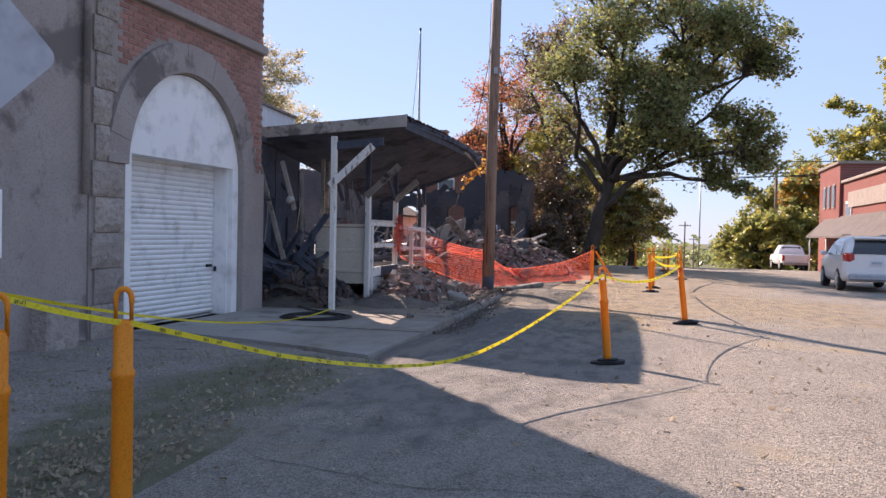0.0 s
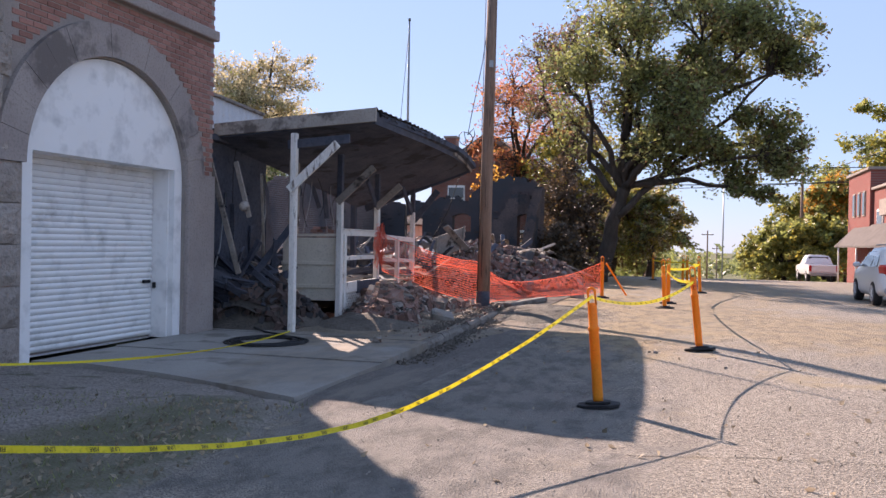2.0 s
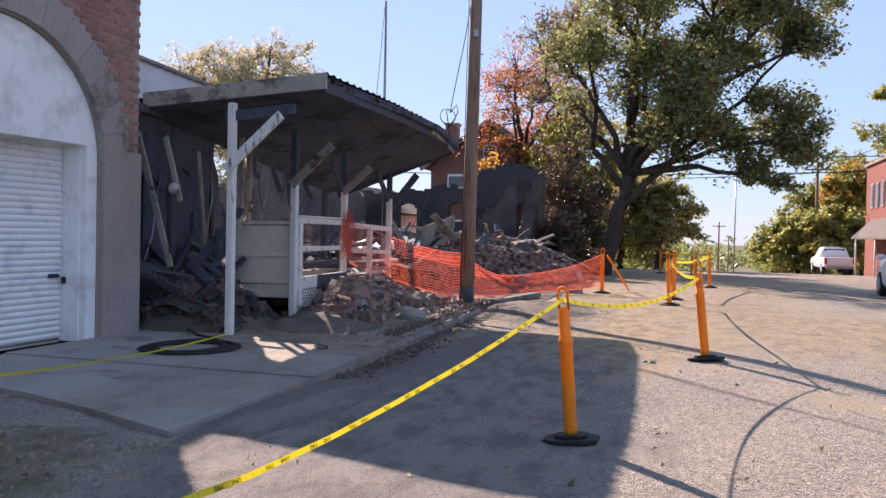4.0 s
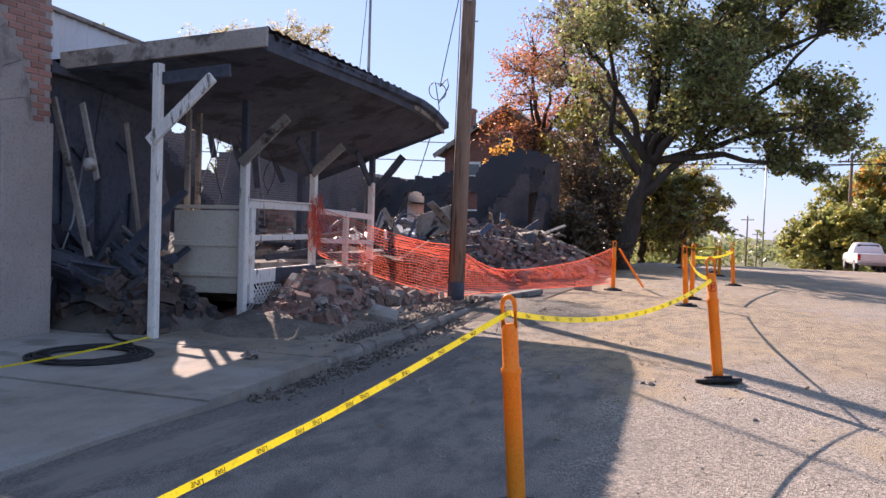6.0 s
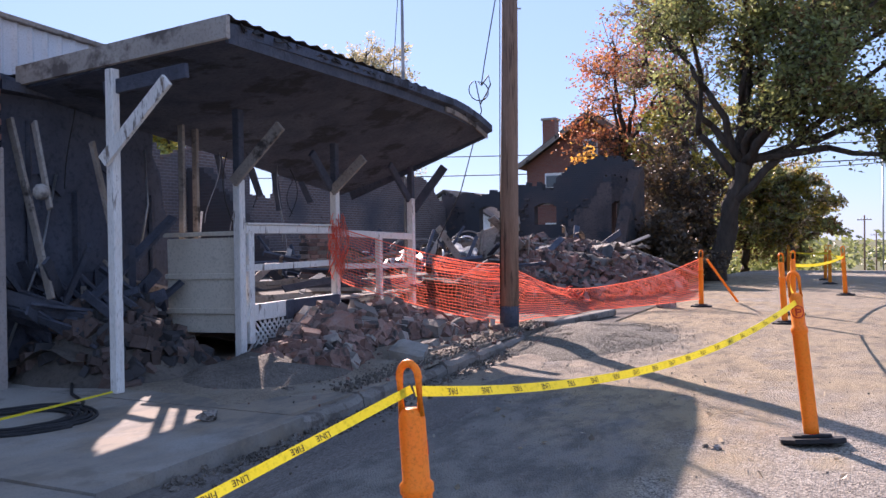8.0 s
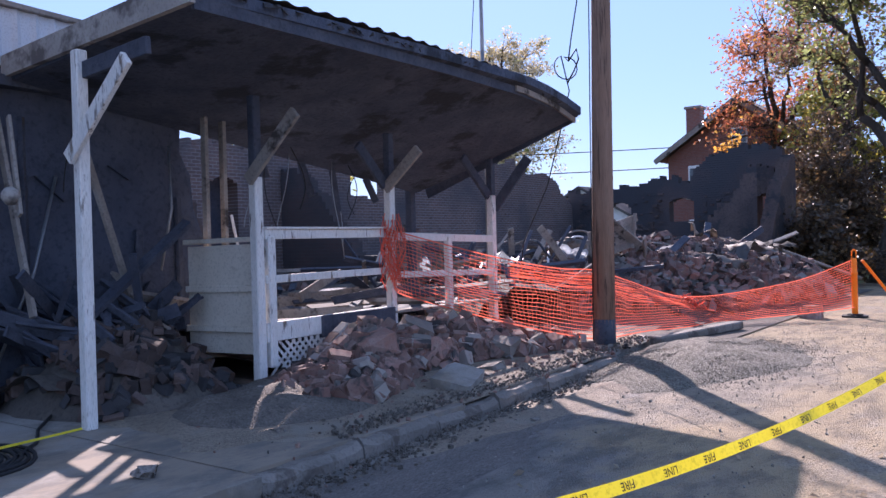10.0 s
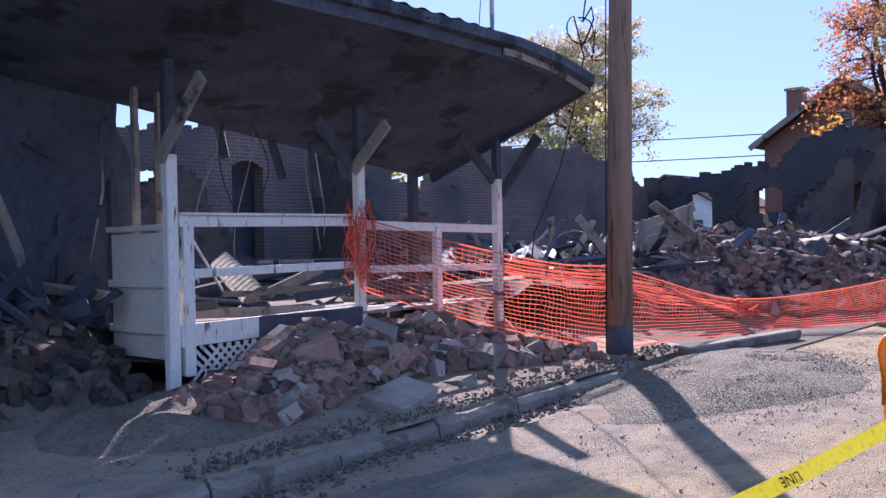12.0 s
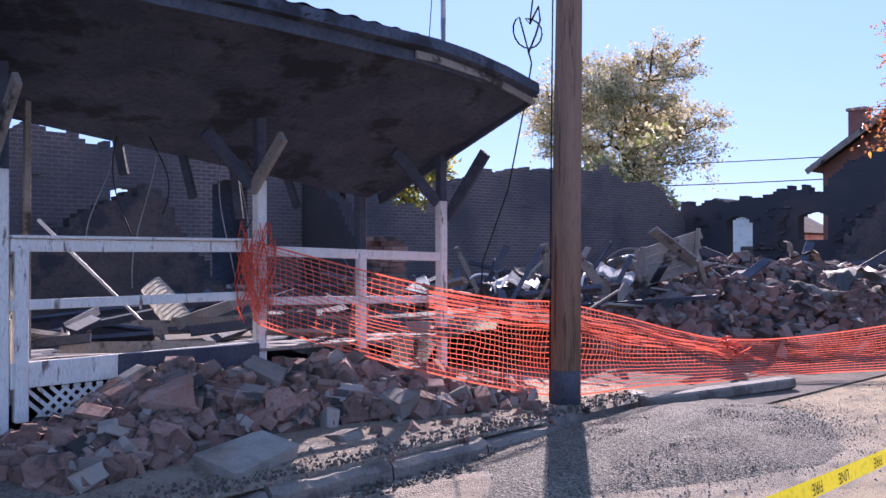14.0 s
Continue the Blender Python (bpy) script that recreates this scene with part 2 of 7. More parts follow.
M_SOOTBRICK_J = surf("sooty_fallen_brick_rest", (0.10, 0.066, 0.056), (0.135, 0.10, 0.088), 5.0, 0.93, bump=0.5, fine=40, island=0.4, alt=((0.05, 0.048, 0.05), 0.5), depth=0.008)
M_DARKSOIL = surf("dark_wet_soil", (0.135, 0.117, 0.10), (0.205, 0.176, 0.15), 2.2, 0.95, bump=0.8, fine=22, depth=0.025, cells=(60, 0.22))
M_ASH = surf("ash_and_soil", (0.085, 0.074, 0.064), (0.15, 0.126, 0.106), 1.7, 0.97, bump=0.9, fine=22, depth=0.03)
M_CHAR = surf("charred_wood", (0.05, 0.057, 0.078), (0.088, 0.095, 0.118), 3.0, 0.8, bump=0.7, fine=25, depth=0.015)
# Bluer copy of charred_wood: the shaded underside's blue veil put into the colour.
M_SOOTED = surf("sooted_board", (0.052, 0.064, 0.094), (0.092, 0.106, 0.14), 2.2, 0.82, bump=0.8, fine=22, spots=(0.03, 0.034, 0.045), spot_scale=1.4, spot_at=0.54, depth=0.015)
M_CHARWALL = surf("charred_wall", (0.052, 0.062, 0.088), (0.098, 0.108, 0.138), 0.9, 0.9, bump=0.6, fine=14, depth=0.03)
M_WHITE = surf("peeling_white_paint", (0.70, 0.67, 0.62), (0.80, 0.775, 0.735), 4.0, 0.65, bump=0.5, fine=30, spots=(0.20, 0.16, 0.13), spot_scale=4.0, spot_at=0.59, stretch=(3, 3, 0.6), depth=0.004)
M_CREAM = surf("cream_board", (0.62, 0.56, 0.46), (0.70, 0.64, 0.54), 1.5, 0.75, bump=0.3, fine=40, spots=(0.33, 0.28, 0.22), spot_scale=2.0, spot_at=0.62, depth=0.003)
M_WALLWHITE = surf("white_paint", (0.84, 0.83, 0.815), (0.87, 0.86, 0.845), 1.0, 0.6, bump=0.12, fine=2.5, spots=(0.72, 0.71, 0.69), spot_scale=1.6, spot_at=0.6)
M_SLAT = surf("painted_door_steel", (0.80, 0.80, 0.785), (0.84, 0.835, 0.82), 1.3, 0.45, bump=0.1, fine=3, spots=(0.5, 0.47, 0.42), spot_scale=3.0, spot_at=0.66)
M_GREYWOOD = surf("weathered_board", (0.24, 0.205, 0.175), (0.34, 0.30, 0.265), 3.0, 0.88, bump=0.6, fine=30, spots=(0.06, 0.05, 0.045), spot_scale=2.2, spot_at=0.56, stretch=(1, 1, 1), depth=0.006)
M_FASCIA = surf("pale_weathered_board", (0.33, 0.295, 0.265), (0.42, 0.38, 0.34), 2.0, 0.85, bump=0.5, fine=30, spots=(0.14, 0.12, 0.11), spot_scale=1.3, spot_at=0.53, depth=0.006)
M_SHINGLE = surf("burnt_roofing", (0.035, 0.03, 0.03), (0.06, 0.052, 0.05), 2.0, 0.85, bump=0.6, fine=30)
M_POLE = surf("creosoted_pole", (0.23, 0.138, 0.096), (0.32, 0.205, 0.148), 2.5, 0.85, bump=0.8, fine=26, spots=(0.10, 0.065, 0.05), spot_scale=3.0, spot_at=0.55, stretch=(4, 4, 0.25), depth=0.012)
M_STEEL = surf("galvanised_steel", (0.28, 0.29, 0.30), (0.36, 0.37, 0.38), 4.0, 0.5, 0.7, bump=0.1)
M_SIDING = surf("white_metal_siding", (0.62, 0.64, 0.66), (0.70, 0.72, 0.74), 1.0, 0.5, 0.0, bump=0.1, spots=(0.5, 0.5, 0.5), spot_at=0.64)
M_BLACK = surf("black_rubber", (0.018, 0.018, 0.02), (0.03, 0.03, 0.032), 6.0, 0.7, bump=0.3)
M_ORANGE = surf("orange_plastic", (0.96, 0.30, 0.02), (0.97, 0.35, 0.03), 4.0, 0.4, bump=0.1, fine=90, spots=(0.75, 0.22, 0.04), spot_scale=9.0, spot_at=0.70, local=True, through_light=0.25)
M_NET = surf("orange_netting", (0.96, 0.17, 0.095), (0.97, 0.23, 0.14), 2.0, 0.5, bump=0.0, through_light=0.4)
M_TAPE = surf("yellow_tape", (0.85, 0.68, 0.02), (0.90, 0.74, 0.04), 3.0, 0.4, bump=0.1, through_light=0.35)
M_INK = surf("black_ink", (0.02, 0.02, 0.02), (0.03, 0.03, 0.03), 6.0, 0.6, bump=0.0)
M_RED = surf("red_print", (0.55, 0.03, 0.02), (0.6, 0.05, 0.03), 6.0, 0.5, bump=0.0)
M_DULL = surf("scorched_sheet_metal", (0.13, 0.125, 0.12), (0.24, 0.23, 0.225), 2.0, 0.6, 0.4, bump=0.3, spots=(0.12, 0.07, 0.045), spot_scale=2.0, spot_at=0.55)
M_ALU = surf("sign_back", (0.40, 0.41, 0.44), (0.44, 0.45, 0.48), 3.0, 0.55, 0.3, bump=0.0, fine=4)
M_CAR = surf("white_car_paint", (0.78, 0.78, 0.78), (0.80, 0.80, 0.80), 1.0, 0.22, bump=0.0, spec=0.6)
M_GLASS = surf("dark_car_glass", (0.02, 0.022, 0.025), (0.03, 0.032, 0.035), 1.0, 0.06, bump=0.0, spec=0.8)
M_LAMP = surf("red_lens", (0.5, 0.01, 0.01), (0.55, 0.02, 0.02), 2.0, 0.2, bump=0.0, spec=0.6)
M_BARK = surf("bark", (0.055, 0.042, 0.033), (0.095, 0.075, 0.06), 3.0, 0.95, bump=1.0, fine=12, stretch=(2, 2, 0.5), depth=0.05)
M_FABRIC = surf("quilted_white_fabric", (0.62, 0.60, 0.55), (0.70, 0.68, 0.63), 5.0, 0.9, bump=0.5, fine=18, spots=(0.35, 0.31, 0.26), spot_at=0.63)
M_ROOFTILE = surf("grey_shingles", (0.10, 0.085, 0.08), (0.15, 0.13, 0.12), 2.0, 0.9, bump=0.5, fine=12)
M_PANE = surf("window_pane", (0.05, 0.06, 0.07), (0.07, 0.08, 0.09), 1.0, 0.08, bump=0.0, spec=0.7)
M_WIRE = surf("black_wire", (0.02, 0.02, 0.02), (0.025, 0.025, 0.025), 3.0, 0.6, bump=0.0)
M_HOUSEBRICK = brick_wall("house_brick", (0.26, 0.10, 0.08), (0.31, 0.13, 0.10), (0.26, 0.215, 0.19), axis="y")
M_SHOPBRICK = brick_wall("shop_brick", (0.25, 0.06, 0.05), (0.30, 0.08, 0.065), (0.24, 0.16, 0.14), axis="x")
M_RUIN_X = brick_wall("sooty_brick", (0.17, 0.115, 0.102), (0.24, 0.16, 0.14), (0.36, 0.335, 0.32), soot=(0.085, 0.087, 0.098), soot_at=0.47, axis="x")
M_RUIN_DARK = surf("burnt_brick", (0.085, 0.07, 0.068), (0.135, 0.10, 0.088), 1.2, 0.93, bump=0.8, fine=16, spots=(0.05, 0.05, 0.056), spot_scale=1.1, spot_at=0.5, depth=0.03, island=0.3)
M_RUIN_Y = brick_wall("sootier_brick", (0.13, 0.085, 0.075), (0.17, 0.105, 0.09), (0.14, 0.125, 0.115), soot=(0.062, 0.064, 0.072), soot_at=0.60, axis="y")


def leaf_mat(name, a, b, through_light=0.58):
    return surf(name, a, b, 0.7, 0.45, bump=0.0, fine=4, island=0.45, through_light=through_light, spec=0.5)


L_OAK = leaf_mat("oak_leaves", (0.19, 0.225, 0.085), (0.32, 0.335, 0.14), 0.5)
L_YELLOW = leaf_mat("yellow_leaves", (0.48, 0.38, 0.07), (0.36, 0.33, 0.08))
L_MAPLE = leaf_mat("red_leaves", (0.52, 0.145, 0.08), (0.57, 0.25, 0.10), 0.46)
L_MAUVE = leaf_mat("mauve_brown_leaves", (0.24, 0.14, 0.11), (0.31, 0.20, 0.12), 0.45)
L_PALE = leaf_mat("pale_yellow_leaves", (0.55, 0.46, 0.28), (0.47, 0.41, 0.24))
L_GREEN = leaf_mat("green_leaves", (0.23, 0.26, 0.075), (0.35, 0.35, 0.12))
L_BROWN = leaf_mat("brown_leaves", (0.17, 0.11, 0.055), (0.25, 0.16, 0.07))
L_DRY = leaf_mat("fallen_leaves", (0.44, 0.38, 0.29), (0.34, 0.27, 0.19))
L_SCORCHED = leaf_mat("scorched_leaves", (0.075, 0.055, 0.04), (0.125, 0.09, 0.055), 0.3)
L_ORANGE = leaf_mat("orange_leaves", (0.62, 0.28, 0.05), (0.52, 0.31, 0.07))


# ---- building blocks ----
BASE = {}


def thing(name, at, label, category, group="", kind=""):
    """The Empty at the base of a thing whose parts are built in the place's own coordinates."""
    ob = new(name)
    ob.location = at
    BASE[name if name == ob.name else ob.name] = Vector(at)
    return tagged(ob, label, category, group, kind)


def part(name, shape, material, parent=None, label="", smooth=False):
    """Links a bmesh (or a mesh) as one object under a thing or part. Its vertices are in the place's coordinates."""
    if isinstance(shape, bmesh.types.BMesh):
        me = bpy.data.meshes.new(name)
        bmesh.ops.recalc_face_normals(shape, faces=shape.faces)
        shape.to_mesh(me)
        shape.free()
        if smooth:
            me.shade_smooth()
    else:
        me = shape
    if material and not me.materials:
        me.materials.append(material)
    ob = new(name, me)
    if parent is not None:
        ob.parent = parent
        if parent.data is None:
            ob.location = -BASE.get(parent.name, Vector((0, 0, 0)))
    if label:
        ob["label"] = label
    return ob


def box(bm, c, s, rot=None, bevel=0.0):
    m = Matrix.Translation(c) @ (rot.to_4x4() if rot is not None else Matrix()) @ Matrix.Diagonal((*s, 1))
    r = bmesh.ops.create_cube(bm, size=1.0, matrix=m)
    if bevel:
        es = {e for v in r["verts"] for e in v.link_edges}
        bmesh.ops.bevel(bm, geom=list(es), offset=bevel, segments=1, affect="EDGES", profile=0.5)
    return bm


def one_box(c, s, rot=None, bevel=0.006):
    return box(bmesh.new(), c, s, rot, bevel)


def turn(rx=0, ry=0, rz=0):
    return Euler([radians(a) for a in (rx, ry, rz)]).to_matrix()


def beam(bm, a, b, w, h, roll=0.0, bevel=0.0):
    """A board of width w and height h from a to b."""
    a, b = Vector(a), Vector(b)
    d = b - a
    q = d.to_track_quat("X", "Z").to_matrix() @ Euler((roll, 0, 0)).to_matrix()
    return box(bm, (a + b) / 2, (d.length, w, h), q, bevel)


def tube(bm, pts, radii, sides=8, cap=True):
    pts = [Vector(p) for p in pts]
    rings = []
    for i, p in enumerate(pts):
        d = (pts[min(i + 1, len(pts) - 1)] - pts[max(i - 1, 0)]).normalized()
        q = d.to_track_quat("Z", "Y").to_matrix()
        r = radii[i] if isinstance(radii, (list, tuple)) else radii
        rings.append([bm.verts.new(p + q @ Vector((r * math.cos(2 * math.pi * k / sides), r * math.sin(2 * math.pi * k / sides), 0))) for k in range(sides)])
    for u, v in zip(rings, rings[1:]):
        for k in range(sides):
            f = bm.faces.new((u[k], u[(k + 1) % sides], v[(k + 1) % sides], v[k]))
            f.smooth = True
    if cap and sides > 2:
        bm.faces.new(rings[0][::-1])
        bm.faces.new(rings[-1])
    return bm


def prism(bm, outline, axis, lo, hi):
    """A flat outline pushed along an axis: outline in the two other axes, in order."""
    def at(p, k):
        c = [p[0], p[1]]
        c.insert("xyz".index(axis), k)
        return c
    a = [bm.verts.new(at(p, lo)) for p in outline]
    b = [bm.verts.new(at(p, hi)) for p in outline]
    bm.faces.new(a)
    bm.faces.new(b[::-1])
    for i in range(len(a)):
        j = (i + 1) % len(a)
        bm.faces.new((a[i], a[j], b[j], b[i]))
    return bm


def sheet(xs, ys, height):
    """A grid of ground whose height comes from a function."""
    vs = [(x, y, height(x, y)) for y in ys for x in xs]
    nx = len(xs)
    fs = [(j * nx + i, j * nx + i + 1, (j + 1) * nx + i + 1, (j + 1) * nx + i) for j in range(len(ys) - 1) for i in range(nx - 1)]
    me = bpy.data.meshes.new("sheet")
    me.from_pydata(vs, [], fs)
    me.shade_smooth()
    return me


def steps(a, b, n):
    return [a + (b - a) * i / n for i in range(n + 1)]


def level(keys, v):
    """A value read between (place, value) pairs."""
    for (a, ha), (b, hb) in zip(keys, keys[1:]):
        if a <= v <= b:
            return ha + (hb - ha) * (v - a) / (b - a)
    return keys[0][1] if v < keys[0][0] else keys[-1][1]


def bumps(x, y, s=1.0, seed=0.0):
    return noise.noise(Vector((x * s, y * s, seed)))


def chunk_mesh(name, seed, size, rough=0.16):
    """One broken piece of brick or stone."""
    r = random.Random(seed)
    bm = bmesh.new()
    bmesh.ops.create_cube(bm, size=1.0)
    bmesh.ops.bevel(bm, geom=bm.edges[:], offset=0.07, segments=1, affect="EDGES")
    for v in bm.verts:
        v.co = Vector([(c + r.uniform(-rough, rough) * 0.5) * k for c, k in zip(v.co, size)])
    me = bpy.data.meshes.new(name)
    bm.to_mesh(me)
    bm.free()
    return me


CHUNKS = [chunk_mesh("brick", i, s, w) for i, (s, w) in enumerate([
    ((0.21, 0.10, 0.065), 0.06), ((0.13, 0.10, 0.065), 0.16), ((0.20, 0.10, 0.065), 0.09), ((0.22, 0.16, 0.13), 0.2),
    ((0.10, 0.09, 0.065), 0.22), ((0.24, 0.21, 0.14), 0.16), ((0.21, 0.10, 0.13), 0.10), ((0.15, 0.11, 0.07), 0.2)])]


def scatter_joined(name, meshes, places, material, parent, kind="stuff"):
    """Many small pieces joined into one mesh."""
    vs, fs, off = [], [], 0
    shapes = [([v.co.copy() for v in me.vertices], [tuple(p.vertices) for p in me.polygons]) for me in meshes]
    for k, m in places:
        sv, sf = shapes[k]
        vs += [tuple(m @ v) for v in sv]
        fs += [tuple(i + off for i in f) for f in sf]
        off += len(sv)
    me = bpy.data.meshes.new(name)
    me.from_pydata(vs, [], fs)
    ob = part(name, me, material, parent)
    if kind:
        ob["kind"] = kind
    return ob


def rubble(ob, height, spot, count, singles, rng, material_one, material_rest, scale=(0.8, 1.3), sink=0.02, piece="brick"):
    """Pieces strewn on a mound: the first as parts, the rest joined."""
    ones, rest = 0, []
    for _ in range(count):
        x, y = spot(rng)
        k = rng.randrange(len(CHUNKS))
        s = rng.uniform(*scale)
        m = Matrix.Translation((x, y, height(x, y) + sink * rng.uniform(-0.5, 3.5))) @ Euler((rng.gauss(0, 0.8), rng.gauss(0, 0.8), rng.uniform(0, 6.28))).to_matrix().to_4x4() @ Matrix.Diagonal((s, s, s, 1))
        if ones < singles:
            me = CHUNKS[k]
            if not me.materials:
                me.materials.append(material_one)
            p = new(piece, me)
            p.parent = ob
            if me.materials[0] != material_one:
                p.material_slots[0].link = "OBJECT"
                p.material_slots[0].material = material_one
            p.matrix_basis = Matrix.Translation(-BASE[ob.name]) @ m
            ones += 1
        else:
            rest.append((k, m))
    if rest:
        scatter_joined("loose_" + piece + "s", CHUNKS, rest, material_rest, ob)


def leaves_mesh(name, centres, size, rng, up=0.3):
    """Small folded leaves, each an island of its own."""
    n = len(centres)
    c = np.array(centres)
    d = rng.normal(size=(n, 3))
    d[:, 2] *= 0.7
    d /= np.linalg.norm(d, axis=1)[:, None]
    u = np.cross(d, rng.normal(size=(n, 3)))
    u /= np.linalg.norm(u, axis=1)[:, None] + 1e-9
    s = (size * rng.uniform(0.6, 1.35, n))[:, None]
    w = np.cross(d, u)
    v = np.empty((n, 4, 3))
    v[:, 0], v[:, 1], v[:, 2], v[:, 3] = c - d * s * 0.6, c + u * s * 0.38 + w * s * 0.12, c + d * s * 0.7, c - u * s * 0.38 + w * s * 0.12
    me = bpy.data.meshes.new(name)
    me.from_pydata(v.reshape(-1, 3).tolist(), [], np.arange(n * 4).reshape(-1, 4).tolist())
    return me


def tree(name, at, trunk_to, radius, blobs, leaves, size, mats, label, category="tree", seed=1, fork=0.35, twigs=14, clump=0.30, leaders=()):
    """Trunk and limbs that reach into clumps of leaves. blobs: x, y, z from the base, and the clump's radius."""
    rng, nr = random.Random(seed), np.random.default_rng(seed)
    ob = thing(name, at, label, category)
    at = Vector(at)
    top = at + Vector(trunk_to)
    bm = bmesh.new()

    def bend(a, b, r0, r1, wob, n=6, sides=8):
        pts = []
        for i in range(n + 1):
            t = i / n
            p = a.lerp(b, t)
            if 0 < i < n:
                p += Vector((rng.gauss(0, wob), rng.gauss(0, wob), rng.gauss(0, wob * 0.5)))
            pts.append(p)
        tube(bm, pts, [r0 + (r1 - r0) * i / n for i in range(n + 1)], sides)
        return pts
    stem = bend(at - Vector((0, 0, 0.3)), top, radius * 1.25, radius * 0.75, radius * 0.25)
    part("trunk", bm, M_BARK, ob, smooth=True)
    bm = bmesh.new()
    tips = []
    ends = [at + Vector(b[:3]) for b in blobs]
    heads = rng.sample(range(len(blobs)), max(3, len(blobs) // 6))
    limbs = []
    for line in leaders:
        pts = [at + Vector(p) for p in line]
        run = []
        for k, (a, b) in enumerate(zip(pts, pts[1:])):
            n = len(pts) - 1
            r0, r1 = radius * (0.50 - 0.37 * k / n), radius * (0.50 - 0.37 * (k + 1) / n)
            run += bend(a, b, r0, r1, 0.06, 4, 8)[1:]
        limbs.append(run)
    for h in heads:
        root = stem[-1] if rng.random() > fork else stem[rng.randrange(3, len(stem))]
        mid = root.lerp(ends[h], 0.45) + Vector((0, 0, 0.14 * (ends[h] - root).length)) * rng.uniform(-0.1, 1)
        r0 = radius * rng.uniform(0.42, 0.6)
        limbs.append(bend(root, mid, r0, r0 * 0.66, 0.12, 5, 7)[1:] + bend(mid, ends[h], r0 * 0.66, r0 * 0.2, 0.12, 5, 6)[1:])
    for k, (bx, by, bz, br) in enumerate(blobs):
        end = ends[k]
        near = min((p for limb in limbs for p in limb[1:-2]), key=lambda p: (p - end).length + 0.6 * max(0.0, p.z - end.z))
        r0 = max(0.03, radius * rng.uniform(0.13, 0.2))
        b = bend(near, end, r0, r0 * 0.4, 0.1, 5, 5)
        for _ in range(twigs):
            s = rng.choice(b[1:])
            d = Vector((rng.gauss(0, 1), rng.gauss(0, 1), rng.gauss(0.2, 0.8))).normalized() * br * rng.uniform(0.45, 1.15)
            q = bend(s, end.lerp(s, 0.4) + d, r0 * 0.34, 0.010, 0.07, 3, 4)
            tips.append((q[-1], br * clump))
            tips.append((q[-2], br * clump * 0.86))
    part("branching", bm, M_BARK, ob, smooth=True)
    total = len(mats)
    for k, (mat, share) in enumerate(mats):
        cs = []
        picks = [t for i, t in enumerate(tips) if total == 1 or rng.random() < max(share * 1.7, 0.35)]
        for _ in range(int(leaves * share)):
            p, r = rng.choice(picks)
            d = nr.normal(size=3)
            d *= r * nr.random() ** 0.5 / np.linalg.norm(d) * 1.35
            cs.append((p.x + d[0], p.y + d[1], p.z + d[2] * 0.8))
        part("crown", leaves_mesh("crown", cs, size, nr), mat, ob)["kind"] = "stuff"
    return ob


def wire(name, a, b, sag, r, label, category="wire", material=None, extra=()):
    a, b = Vector(a), Vector(b)
    pts = [a.lerp(b, t) - Vector((0, 0, 4 * sag * t * (1 - t))) for t in steps(0, 1, 20)]
    ob = part(name, tube(bmesh.new(), pts, r, 5), material or M_WIRE, smooth=True)
    return tagged(ob, label, category)


# ---- ground ----
def lie(x, y):
    """Height of the land: level here, over a crest and down beyond."""
    if y < 30:
        return 0.0
    if y < 90:
        return -0.0006 * (y - 30) ** 2
    return max(-2.16 - 0.06 * (y - 90), -16.0)


def kerb_x(y):
    return -3.37 - 0.055 * (y - 9.4)


far_ys = [-40, -20, -10, 0, 10, 20, 30] + steps(35, 120, 17) + [160, 220, 300, 400, 600, 1000, 2500]
far_xs = [-2500, -800, -300, -120, -60, -30, -15, 0, 15, 30, 60, 120, 300, 800, 2500]
tagged(part("ground", sheet(far_xs, far_ys, lambda x, y: lie(x, y) - 0.30), M_GRASS), "rough grass and earth running to the horizon", "ground", kind="structure")


def road_z(x, y):
    dip = 0.10 * math.exp(-((x + 0.8) / 1.1) ** 2 - ((y - 10.6) / 3.0) ** 2)
    rise = 0.07 * math.exp(-((x - 0.8) / 2.2) ** 2 - ((y - 15.2) / 2.6) ** 2)
    reach = max(0.0, min(1.0, (y - 11.0) / 2.0)) * max(0.0, min(1.0, (22.0 - y) / 3.0))
    gutter = 0.09 * reach * math.exp(-((x - kerb_x(y)) / 0.75) ** 2)
    return lie(x, y) + 0.012 * bumps(x, y, 0.5) - dip + rise - gutter


road_ys = steps(-10, 30, 80) + steps(31, 120, 60)[0:]
bm = bmesh.new()
rows_made = []
for y in road_ys:
    left = min(kerb_x(y), -2.6) if y > 9.4 else (-2.78 - 0.06 * max(y - 3, 0) - 0.25 * max(0, (y - 7.5) / 2))
    left += 0.05 * bumps(0, y, 2.0)
    if y > 21.5:
        left = -4.1
    rows_made.append([bm.verts.new((left + (14 - left) * t, y, road_z(left + (14 - left) * t, y))) for t in steps(0, 1, 34)])
for u, v in zip(rows_made, rows_made[1:]):
    for i in range(34):
        bm.faces.new((u[i], u[i + 1], v[i + 1], v[i]))
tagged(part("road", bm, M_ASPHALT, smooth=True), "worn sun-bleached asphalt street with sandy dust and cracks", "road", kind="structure")


